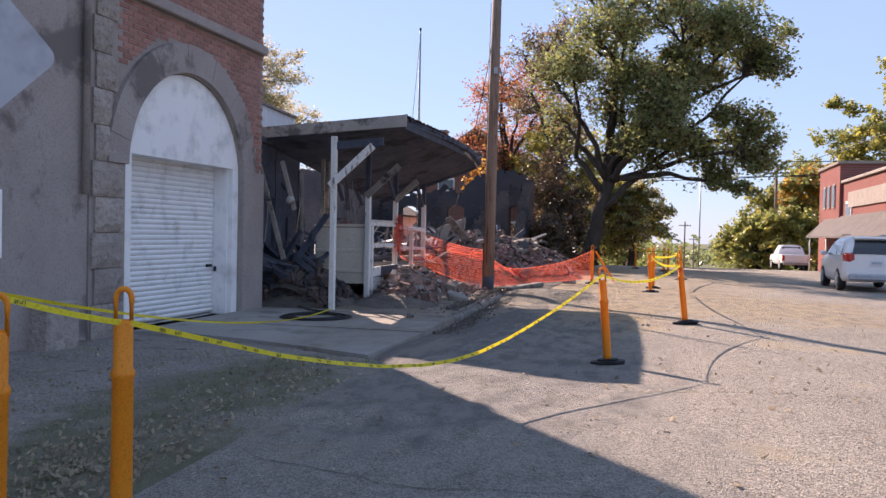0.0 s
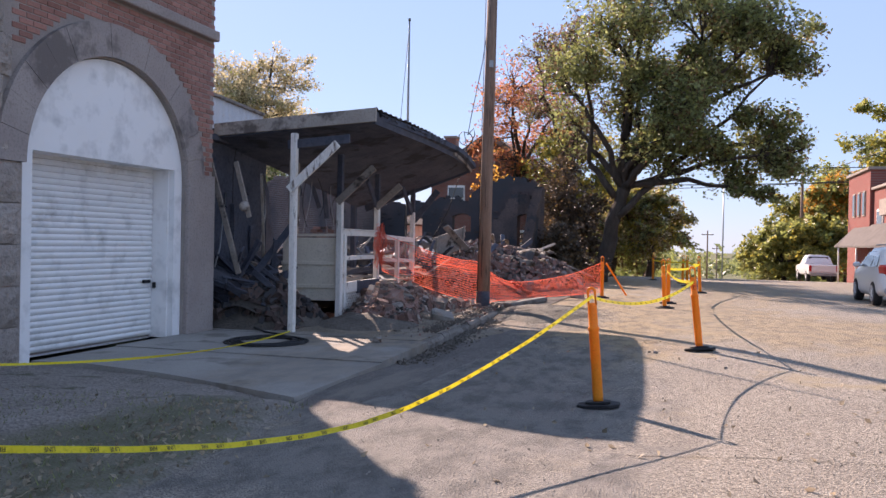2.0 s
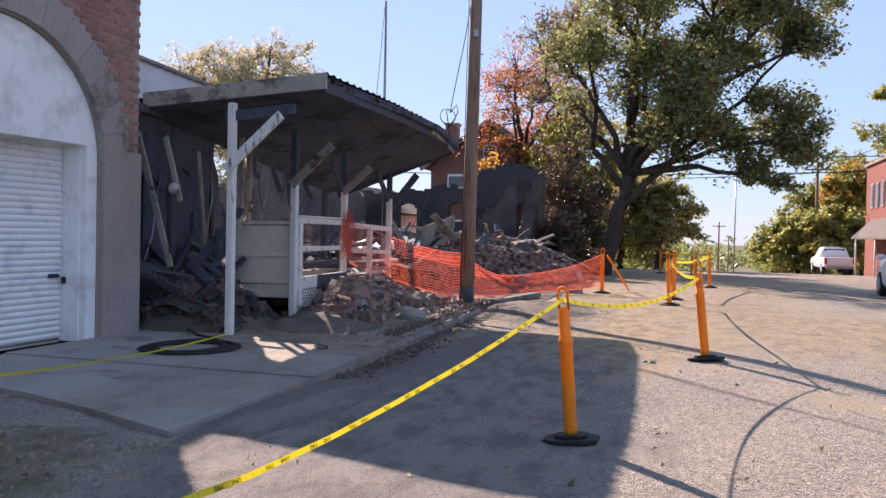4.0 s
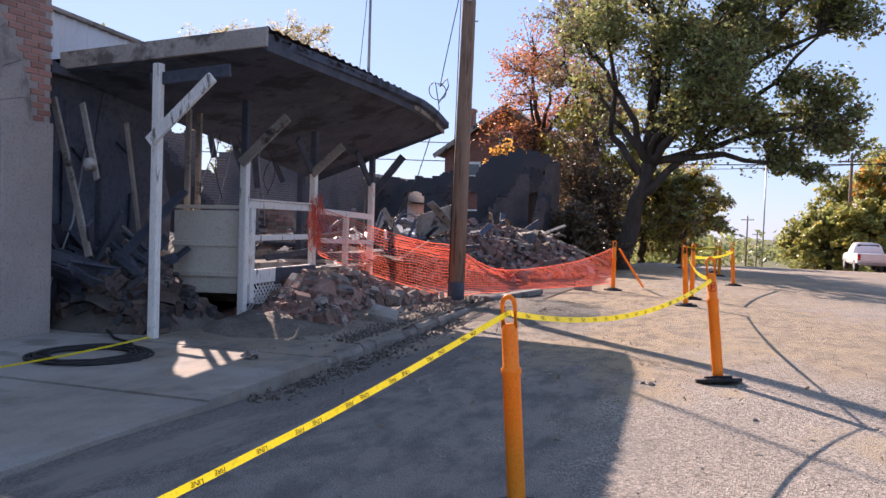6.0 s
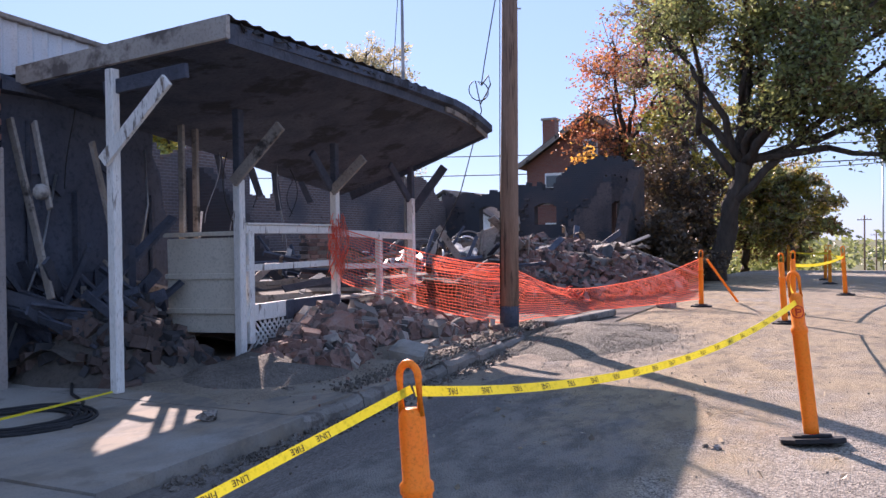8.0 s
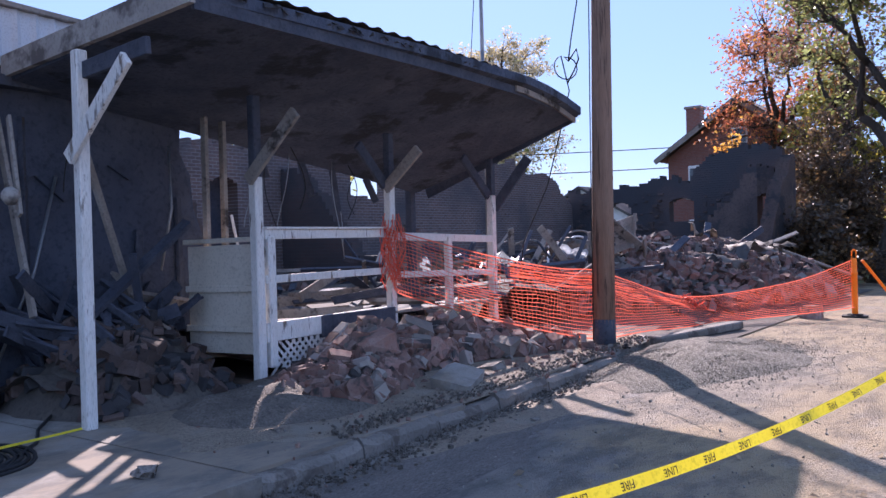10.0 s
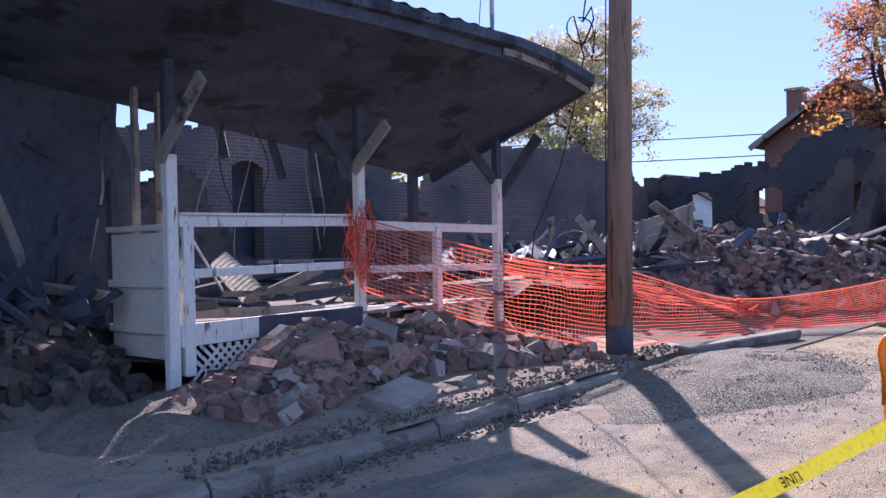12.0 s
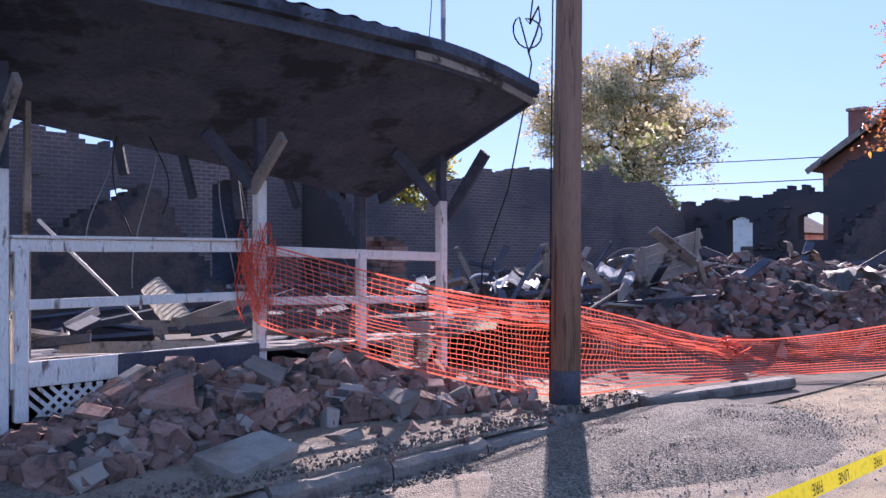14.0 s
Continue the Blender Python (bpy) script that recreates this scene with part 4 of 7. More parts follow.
# side panel of boards, rails, skirt
bm = bmesh.new()
for z0, z1 in ((0.42, 0.66), (0.70, 1.08), (1.12, 1.56)):
    part("panel_board", one_box((-6.49, 16.16, (z0 + z1) / 2), (1.08, 0.035, z1 - z0), turn(0, -0.8, 4), 0.006), M_CREAM, porch)
for z in (0.68, 1.10):
    part("batten", one_box((-6.49, 16.125, z), (1.09, 0.05, 0.07), turn(0, -0.8, 4), 0.008), M_CREAM, porch)
part("cap_rail", one_box((-6.49, 16.16, 1.61), (1.16, 0.11, 0.05), turn(0, -0.8, 4), 0.008), M_CREAM, porch)


def rail(i, j, z, h, w=0.045, mat=M_WHITE, drop=0.0, dx=0.03):
    bm = bmesh.new()
    beam(bm, (PX[i] + dx, PY[i] + 0.06, z), (PX[j] + dx, PY[j] - 0.06, z - drop), w, h, bevel=0.006)
    part("rail", bm, mat, porch)


rail(1, 2, 1.66, 0.10)
rail(1, 2, 1.20, 0.08)
rail(1, 2, 0.66, 0.20)
bm = bmesh.new()
beam(bm, (-5.93, 17.0, 0.64), (-6.0, 18.36, 0.63), 0.05, 0.24, bevel=0.006)
part("skirt_board", bm, M_CHAR, porch, "burnt end of the skirt board")
rail(2, 3, 1.62, 0.10, drop=0.06)
rail(2, 3, 1.14, 0.08, drop=0.06)
part("rail_cap", one_box(((PX[1] + PX[2]) / 2 + 0.03, 17.26, 1.725), (0.11, 2.2, 0.025), turn(0, 0, 4.3), 0.005), M_WHITE, porch)
bm = bmesh.new()
beam(bm, (-6.05, 19.6, 0.6), (-6.05, 19.6, 1.6), 0.09, 0.09, bevel=0.008)
part("rail_post", bm, M_WHITE, porch)
# lattice skirt
bm = bmesh.new()
for k in range(22):
    y = 16.2 + 0.09 * k
    for s in (-1, 1):
        a, b = (-5.92, y, 0.14 if s > 0 else 0.55), (-5.93, y + 0.41, 0.55 if s > 0 else 0.14)
        beam(bm, a, b, 0.006, 0.03, roll=0.0)
part("lattice", bm, M_WHITE, porch, "white diagonal lattice skirt")
# deck boards
for i in range(14):
    bm = bmesh.new()
    x = -6.1 - 0.2 * i
    beam(bm, (x, 16.2, 0.70 - 0.012 * i), (x, 20.8, 0.66 - 0.012 * i), 0.18, 0.03)
    part("deck_board", bm, M_CHAR if i % 4 else M_GREYWOOD, porch)

# ---- burnt building ----
ruin = thing("burnt_building", (-11.0, 27.0, 0.0), "gutted brick building with ragged soot-black walls and no roof", "building")


def ragged_wall(name, axis, at, lo, hi, heights, thick, material, holes=(), seed=1, label=""):
    """A wall with a broken, stepped top; heights are (place, height) pairs; holes are arched openings (place, sill, width, crown)."""
    r = random.Random(seed)
    bm = bmesh.new()
    w = 0.1075

    def top_at(s):
        for (a, ha), (b, hb) in zip(heights, heights[1:]):
            if a <= s <= b:
                return ha + (hb - ha) * (s - a) / (b - a)
        return heights[-1][1]
    s = lo
    drift = 0.0
    while s < hi - 0.01:
        e = min(s + w, hi)
        m = (s + e) / 2
        drift = 0.82 * drift + r.gauss(0, 0.07)
        z = round((top_at(m) + drift) / 0.075) * 0.075
        spans = [(-0.1, z)]
        for c, sill, width, crown in holes:
            if abs(m - c) < width / 2:
                k = crown - 0.28 * width * (1 - math.sqrt(max(0.0, 1 - (2 * (m - c) / width) ** 2)))
                spans = [(-0.1, sill), (k, z)] if k < z else [(-0.1, sill)]
        for a, b in spans:
            if b > a:
                c3 = (at, m, (a + b) / 2) if axis == "x" else (m, at, (a + b) / 2)
                s3 = (thick, e - s, b - a) if axis == "x" else (e - s, thick, b - a)
                box(bm, c3, s3)
        s = e
    bmesh.ops.remove_doubles(bm, verts=bm.verts, dist=0.0005)
    return part(name, bm, material, ruin, label)


ragged_wall("rear_wall", "x", -14.0, 14.2, 38.7, [(14.2, 3.9), (17, 3.8), (20.5, 3.75), (22, 3.75), (26.1, 3.75), (26.3, 2.7), (27.5, 2.65), (27.7, 3.5), (29.5, 3.75), (33.5, 3.95), (36.5, 3.75), (38.7, 2.6)], 0.33, M_RUIN_X,
            [(20.15, 2.2, 0.55, 2.80), (22.2, 1.0, 0.75, 3.05), (24.65, 1.0, 0.7, 3.0)], 3)
# Unseen dark sheet added so the wall openings read as black.
part("bricked_opening", one_box((-14.5, 23.4, 1.8), (0.12, 4.2, 3.2), bevel=0.0), M_CHARWALL, ruin, "dark sheet added behind the wall openings to darken them")
ragged_wall("end_wall", "y", 38.5, -14.0, -6.4, [(-14, 3.4), (-12.6, 3.3), (-11, 3.3), (-9.4, 3.4), (-9.2, 3.8), (-8.5, 4.1), (-7.6, 4.45), (-7.0, 4.4), (-6.4, 3.9)], 0.4, M_RUIN_Y,
            [(-12.0, 0.8, 0.85, 2.75), (-9.7, 2.0, 0.9, 2.8), (-6.85, 0.9, 0.5, 2.8)], 5, "soot-black end wall with arched windows")
ragged_wall("front_wall", "x", -6.2, 35.0, 38.3, [(35, 0.6), (35.6, 1.4), (36.2, 2.4), (36.9, 3.0), (38.3, 3.9)], 0.4, M_RUIN_DARK, [], 8)
ragged_wall("inner_wythe", "y", 38.18, -9.6, -6.5, [(-9.6, 0.9), (-9.0, 1.5), (-8.4, 2.5), (-7.9, 2.7), (-7.4, 3.7), (-6.5, 3.6)], 0.2, M_RUIN_DARK, [(-6.85, 0.9, 0.5, 2.8)], 15)
ragged_wall("broken_wall", "x", -12.7, 17.6, 22.4, [(17.6, 1.5), (18.8, 2.1), (19.9, 2.55), (20.15, 2.68), (20.72, 1.83), (21.6, 0.9), (22.4, 0.4)], 0.3, M_RUIN_DARK, [], 19, "broken inner brick wall with a stepped edge")
ragged_wall("cross_wall", "y", 24.0, -13.8, -9.0, [(-13.8, 3.4), (-12.6, 2.6), (-11.6, 1.6), (-10.4, 1.0), (-9, 0.5)], 0.33, M_RUIN_Y, [], 9)
# charred front room wall and the ribbed white wall above it
bm = bmesh.new()
prism(bm, [(13.99, -0.1), (16.8, -0.1), (16.72, 0.9), (16.78, 1.6), (16.62, 2.0), (16.58, 2.4), (16.44, 2.65), (16.46, 2.9), (16.34, 3.22), (13.99, 3.36)], "x", -7.70, -7.58)
part("inner_wall", bm, M_CHARWALL, ruin, "charred black wall behind the porch")
bm = bmesh.new()
prev = None
for i, y in enumerate(steps(14.0, 17.0, 60)):
    x = -8.0 + (0.03 if i % 4 == 0 else 0.0)
    zt = 4.08 - 0.05 * (y - 14.0)
    c = (bm.verts.new((x, y, 3.2)), bm.verts.new((x, y, zt)))
    if prev:
        bm.faces.new((prev[0], c[0], c[1], prev[1]))
    prev = c
part("upper_wall", bm, M_SIDING, ruin, "white ribbed metal wall above the porch")
bm = bmesh.new()
beam(bm, (-7.98, 14.0, 4.11), (-7.98, 17.02, 3.96), 0.10, 0.06, bevel=0.01)
part("coping", bm, M_GREYWOOD, ruin)
part("ceiling_remnant", prism(bmesh.new(), [(-9.0, 14.1), (-7.3, 14.1), (-7.4, 15.1), (-7.8, 15.6), (-8.3, 16.1), (-9.0, 16.2)], "z", 3.12, 3.22), M_CHAR, ruin)
for a, b, w in (((-6.88, 14.3, 0.95), (-7.46, 14.3, 2.85), 0.09), ((-7.16, 15.75, 0.2), (-6.73, 14.72, 2.6), 0.085)):
    bm = bmesh.new()
    beam(bm, a, b, 0.04, w, bevel=0.005)
    part("stud", bm, M_GREYWOOD, ruin, "scorched pale stud leaning on the wall")
# Ragged dark sheet added to close off the black space under the roof.
bm = bmesh.new()
prism(bm, [(14.25, 2.15), (14.7, 2.3), (15.0, 2.05), (15.5, 2.45), (15.75, 2.3), (16.05, 2.7), (16.15, 3.16), (14.25, 3.22)], "x", -7.57, -7.53)
part("hanging_lining", bm, M_CHARWALL, ruin, "ragged dark sheet added to fill the black under the roof")
for y in (16.35, 16.6):
    bm = bmesh.new()
    beam(bm, (-7.0, y, 0.6), (-7.0, y, 3.0), 0.05, 0.08, bevel=0.005)
    part("stud", bm, M_GREYWOOD, ruin)
for a, b in (((-7.5, 16.1, 1.3), (-7.52, 16.25, 2.7)), ((-7.45, 14.2, 0.4), (-7.5, 14.9, 2.3))):
    part("conduit", tube(bmesh.new(), [a, Vector(a).lerp(Vector(b), 0.5) + Vector((0.05, 0.06, 0)), b], 0.016, 6), M_STEEL, ruin, smooth=True)
rw = random.Random(29)
for i in range(4):
    y = 14.6 + 0.6 * i
    bm = bmesh.new()
    beam(bm, (-7.55, y, 0.2), (-7.55 + rw.uniform(0, 0.03), y + rw.uniform(-0.06, 0.06), rw.uniform(1.6, 3.1)), 0.05, 0.085, bevel=0.006)
    part("stud", bm, M_CHAR, ruin)
for i in range(34):
    x, y, a = rw.uniform(-7.5, -6.9), rw.uniform(14.35, 16.0), rw.uniform(0, 6.28)
    L, up = rw.uniform(0.5, 1.7), rw.uniform(-0.1, 0.75)
    z = 0.45 + 0.28 * max(0.0, -7.0 - x) + 0.25 * rw.random()
    bm = bmesh.new()
    beam(bm, (x, y, z), (max(-7.54, min(-6.7, x + L * math.cos(a))), min(16.0, max(14.1, y + L * math.sin(a))), z + up * L), rw.uniform(0.05, 0.14), rw.uniform(0.02, 0.06), rw.uniform(0, 1.5))
    part("broken_board", bm, M_CHAR if rw.random() < 0.97 else M_GREYWOOD, ruin)
for i, y in enumerate((17.6, 18.3, 18.9, 19.6)):
    bm = bmesh.new()
    z = rear_z(y) - 0.1
    beam(bm, (-7.5, y, z), (-7.45 + 0.1 * (i % 2), y + 0.05, z - 0.35 - 0.12 * (i % 3)), 0.05, 0.09)
    part("hanging_board", bm, M_CHAR, ruin)

# loosened bricks standing out of the burnt walls
rk = random.Random(37)
loose, far_loose = [], []
for _ in range(170):
    y = rk.uniform(15, 38)
    if min(abs(y - 20.15), abs(y - 22.2), abs(y - 24.65), abs(y - 26.9)) < 0.75:
        continue
    loose.append((rk.choice((0, 1, 4)), Matrix.Translation((-13.86 + rk.uniform(-0.03, 0.01), y, 0.0375 + 0.075 * rk.randrange(6, 42))) @ turn(rk.gauss(0, 4), rk.gauss(0, 4), 90 + rk.gauss(0, 6)).to_4x4()))
for _ in range(240):
    x = rk.uniform(-13.6, -6.6)
    if min(abs(x + 12.0), abs(x + 9.7), abs(x + 6.85)) > 0.6:
        far_loose.append((rk.choice((0, 1, 4)), Matrix.Translation((x, 38.27 + rk.uniform(-0.015, 0.03), 0.0375 + 0.075 * rk.randrange(6, 40))) @ turn(rk.gauss(0, 4), rk.gauss(0, 4), rk.gauss(0, 6)).to_4x4()))
scatter_joined("loosened_bricks", CHUNKS, loose, M_RUIN_X, ruin)
scatter_joined("loosened_bricks", CHUNKS, far_loose, M_RUIN_DARK, ruin)

# ---- debris ----
rr = random.Random(11)


def near_pile(x, y):
    """A bank of bricks against the porch skirt that runs out on the pavement."""
    h = level(((15.3, 0.0), (16.0, 0.14), (16.6, 0.26), (17.1, 0.38), (17.6, 0.47), (18.6, 0.44), (19.7, 0.30), (20.6, 0.16), (21.3, 0.0)), y)
    reach = level(((15.3, 0.5), (16.1, 1.05), (16.9, 0.9), (17.6, 0.6), (18.6, 0.6), (19.7, 0.95), (20.7, 1.2)), y)
    crest = level(((16.0, -5.2), (17.3, -5.62)), y)
    t = (x - crest) / (reach if x > crest else 0.62)
    return 0.04 + h * max(0.0, 1 - abs(t) ** 1.6) * (1 + 0.4 * bumps(x, y, 1.7, 4))


def big_pile(x, y):
    u = (y - 29.2) / 5.3
    w = (x + 6.9 - 0.12 * (y - 28)) / 3.4
    d = u * u + w * w
    return 0.05 + 1.28 * max(0.0, 1 - d) ** 0.75 * (1 + 0.28 * bumps(x, y, 0.8, 9)) - 0.03


def left_pile(x, y):
    d = ((x + 6.95) / 1.2) ** 2 + ((y - 15.15) / 1.0) ** 2
    return 0.06 + 0.72 * max(0.0, 1 - d) * (1 + 0.4 * bumps(x, y, 2, 6)) - 0.02


def inner(x, y):
    return 0.30 + 0.35 * bumps(x, y, 0.6, 12) + 0.18 * bumps(x, y, 1.7, 13) + (0.35 if y > 21 else 0.0)


def mound(name, hf, x0, x1, y0, y1, label, category, n=46):
    ob = thing(name, ((x0 + x1) / 2, (y0 + y1) / 2, 0.0), label, category)
    part("soil_base", sheet(steps(x0, x1, n), steps(y0, y1, n), lambda x, y: hf(x, y)), M_ASH, ob)
    return ob


pile = mound("brick_pile", near_pile, -6.5, -4.2, 15.0, 21.3, "heap of broken sooty red bricks spilled over the pavement", "rubble")


def near_spot(r):
    while True:
        x, y = r.uniform(-6.3, -4.3), r.uniform(15.5, 21.0)
        if near_pile(x, y) > 0.09 or r.random() < 0.03:
            return x, y


rubble(pile, near_pile, near_spot, 1750, 290, rr, M_RUBBLE, M_RUBBLE_J, (0.55, 1.15))
hill = mound("rubble_mountain", big_pile, -10.6, -3.2, 22.4, 34.2, "large heap of collapsed brickwork and debris", "rubble")


def big_spot(r):
    while True:
        x, y = r.uniform(-10.4, -3.4), r.uniform(22.6, 34.0)
        if big_pile(x, y) > 0.12:
            return x, y


rubble(hill, big_pile, big_spot, 6200, 280, rr, M_HILL, M_HILL_J, (0.6, 1.3), 0.035)
low = mound("brick_pile", left_pile, -8.5, -5.8, 14.1, 16.2, "low heap of bricks and charred wood by the garage wall", "rubble", 30)
rubble(low, left_pile, lambda r: (r.uniform(-7.5, -5.95), r.uniform(14.3, 16.0)), 330, 150, rr, M_SOOTBRICK, M_SOOTBRICK_J, (0.6, 1.1))
floor_mess = mound("burnt_debris", inner, -13.8, -6.5, 14.2, 38.2, "charred debris covering the floor of the gutted building", "debris", 80)
for _ in range(170):
    x, y = rr.uniform(-13.2, -7.0), rr.uniform(16.5, 37)
    if big_pile(x, y) > 0.5:
        continue
    a, L = rr.uniform(0, 6.28), rr.uniform(0.6, 2.6)
    z = inner(x, y) + rr.uniform(0.05, 0.4)
    bm = bmesh.new()
    beam(bm, (x, y, z), (x + L * math.cos(a), y + L * math.sin(a), z + rr.uniform(-0.25, 0.45) * L * 0.5), rr.uniform(0.04, 0.12), rr.uniform(0.03, 0.1), rr.uniform(0, 1))
    part("charred_plank", bm, M_CHAR if rr.random() < 0.7 else M_GREYWOOD, floor_mess)

# ---- utility pole, mast and wires ----
pole = thing("utility_pole", (-4.42, 20.95, 0.0), "brown creosoted wooden utility pole at the kerb", "utility pole")
part("shaft", tube(bmesh.new(), [(-4.42, 20.95, -0.2), (-4.40, 20.96, 2.0), (-4.37, 20.98, 4.5), (-4.34, 21.0, 7.6)], [0.155, 0.145, 0.13, 0.115], 18), M_POLE, pole, smooth=True)
for z, a in ((5.2, 0.3), (6.3, 2.0), (7.1, 1.1)):
    part("bolt", tube(bmesh.new(), [(-4.37 + 0.10 * math.cos(a), 20.98 + 0.10 * math.sin(a), z), (-4.37 + 0.19 * math.cos(a), 20.98 + 0.19 * math.sin(a), z)], 0.014, 6), M_STEEL, pole)
part("tag", one_box((-4.30, 20.83, 5.6), (0.10, 0.02, 0.16), turn(0, 0, 25), 0.004), M_STEEL, pole)
part("stained_foot", tube(bmesh.new(), [(-4.42, 20.95, -0.1), (-4.417, 20.951, 0.28), (-4.414, 20.952, 0.42)], [0.159, 0.156, 0.1525], 18), M_CHAR, pole, "blackened foot of the pole", smooth=True)
part("ground_wire", tube(bmesh.new(), [(-4.53, 20.84, 0.1), (-4.51, 20.86, 3.0), (-4.47, 20.90, 7.3)], 0.008, 5), M_WIRE, pole)

mast = thing("antenna_mast", (-6.36, 20.95, 0.0), "thin grey steel antenna mast rising behind the porch", "mast")
part("tube", tube(bmesh.new(), [(-6.36, 21.05, 0.1), (-6.36, 21.05, 4.4), (-6.36, 21.04, 6.75)], [0.035, 0.032, 0.02], 8), M_STEEL, mast, smooth=True)
part("cap", tube(bmesh.new(), [(-6.36, 21.04, 6.74), (-6.36, 21.04, 6.80)], 0.03, 8), M_BLACK, mast)
part("guy_wire", tube(bmesh.new(), [(-6.36, 21.04, 6.6), (-6.62, 20.95, 3.0)], 0.006, 4), M_WIRE, mast)

drop = thing("service_drop", (-4.6, 20.9, 3.0), "loose black service cable with a coiled loop, hanging from the pole", "cable")
loop = [(-4.36, 20.98, 7.0), (-4.55, 20.95, 5.6), (-4.78, 20.9, 4.35), (-4.84, 20.9, 4.0)]
loop += [(-4.84 + 0.15 * math.sin(a) - 0.06, 20.9 + 0.1 * math.sin(a * 0.7), 3.92 + 0.15 * math.cos(a)) for a in steps(0, 2 * math.pi, 14)]
loop += [(-4.86, 20.95, 3.6), (-5.0, 21.0, 3.2), (-5.3, 21.05, 2.3), (-5.75, 21.1, 1.5), (-5.9, 21.2, 0.9)]
part("cable", tube(bmesh.new(), loop, 0.009, 6), M_WIRE, drop, smooth=True)
part("cable", tube(bmesh.new(), [(-4.84, 20.9, 4.0), (-4.70, 20.88, 4.15), (-4.66, 20.86, 4.0), (-4.74, 20.88, 3.86), (-4.86, 20.9, 3.7)], 0.011, 6), M_WIRE, drop, smooth=True)

wire("power_line", (-40, 62, 8.0), (14, 70, 7.6), 0.5, 0.035, "black power line crossing behind the house")
wire("power_line", (-40, 58, 6.2), (14, 68, 6.4), 0.5, 0.035, "black power line crossing behind the ruins")
wire("power_line", (9.1, 80, lie(9, 80) + 9.1), (24, 44, 13.0), 0.5, 0.028, "thin power line crossing the street")
wire("power_line", (-8, 80, 6.6), (22, 68, 7.4), 0.4, 0.03, "thin power line crossing the street")


def street_pole(x, y, h, label):
    ob = thing("utility_pole", (x, y, lie(x, y)), label, "utility pole")
    z = lie(x, y)
    part("shaft", tube(bmesh.new(), [(x, y, z - 0.3), (x, y, z + h)], [0.15, 0.11], 10), M_POLE, ob, smooth=True)
    part("crossarm", one_box((x, y, z + h - 0.7), (2.0, 0.12, 0.12), bevel=0.01), M_POLE, ob)
    for k in (-0.85, -0.4, 0.4, 0.85):
        part("insulator", tube(bmesh.new(), [(x + k, y, z + h - 0.64), (x + k, y, z + h - 0.46)], 0.04, 6), M_STEEL, ob)


street_pole(9.1, 80, 9.6, "far wooden utility pole with a crossarm")
street_pole(2.6, 150, 10.0, "very far wooden utility pole with a crossarm")
street_pole(5.2, 190, 10.0, "very far wooden utility pole with a crossarm")
tower = thing("radio_tower", (8, 240, lie(8, 240)), "very far thin lattice tower", "tower")
part("shaft", tube(bmesh.new(), [(8, 240, -12), (8, 240, 20)], 0.18, 4), M_STEEL, tower)


# ---- delineator posts and tape ----
def delineator_meshes():
    out = {}
    bm = bmesh.new()
    ring = [(0.21, -0.09), (0.21, 0.09), (0.12, 0.17), (-0.12, 0.17), (-0.21, 0.09), (-0.21, -0.09), (-0.12, -0.17), (0.12, -0.17)]
    prism(bm, ring, "z", 0.0, 0.035)
    prism(bm, [(0.6 * x, 0.6 * y) for x, y in ring], "z", 0.035, 0.06)
    bmesh.ops.bevel(bm, geom=bm.edges[:], offset=0.006, segments=1, affect="EDGES")
    out["rubber_base"] = bm
    bm = bmesh.new()
    tube(bm, [(0, 0, 0.05), (0, 0, 0.10), (0, 0, 0.70), (0, 0, 0.71), (0, 0, 0.735), (0, 0, 0.745), (0, 0, 0.93), (0, 0, 0.95), (0, 0, 0.965)], [0.050, 0.052, 0.051, 0.058, 0.058, 0.047, 0.046, 0.04, 0.028], 16)
    out["stem"] = bm
    bm = bmesh.new()
    w, z0, z1 = 0.036, 0.94, 1.06
    pts = [(-w, 0, z0)] + [(-w, 0, z1)] + [(w * -math.cos(a), 0, z1 + w * 1.2 * math.sin(a)) for a in steps(0.4, math.pi - 0.4, 6)] + [(w, 0, z1), (w, 0, z0)]
    tube(bm, pts, 0.0135, 8)
    out["handle"] = bm
    bm = bmesh.new()
    n = 28
    for r0, r1 in ((0.036, 0.043),):
        ri = [bm.verts.new((r0 * math.sin(2 * math.pi * i / n), -0.0535 + 0.0 * i, 0.84 + r0 * math.cos(2 * math.pi * i / n))) for i in range(n)]
        ro = [bm.verts.new((r1 * math.sin(2 * math.pi * i / n), -0.0535 + 0.0 * i, 0.84 + r1 * math.cos(2 * math.pi * i / n))) for i in range(n)]
        for i in range(n):
            j = (i + 1) % n
            bm.faces.new((ri[i], ro[i], ro[j], ri[j]))
    box(bm, (-0.012, -0.0535, 0.84), (0.009, 0.002, 0.05))
    box(bm, (0.006, -0.0535, 0.855), (0.026, 0.002, 0.008))
    box(bm, (0.006, -0.0535, 0.838), (0.026, 0.002, 0.008))
    box(bm, (0.019, -0.0535, 0.847), (0.008, 0.002, 0.022))
    for v in bm.verts:
        v.co.y = -math.sqrt(max(0.0, 0.0478 ** 2 - v.co.x ** 2)) - 0.001
    out["emblem"] = bm
    for bm in out.values():
        for v in bm.verts:
            if v.co.z > 0.065:
                v.co.z = 0.065 + (v.co.z - 0.065) * 1.09
    return out


MATS = {"rubber_base": M_BLACK, "stem": M_ORANGE, "handle": M_ORANGE, "emblem": M_RED}
first = None


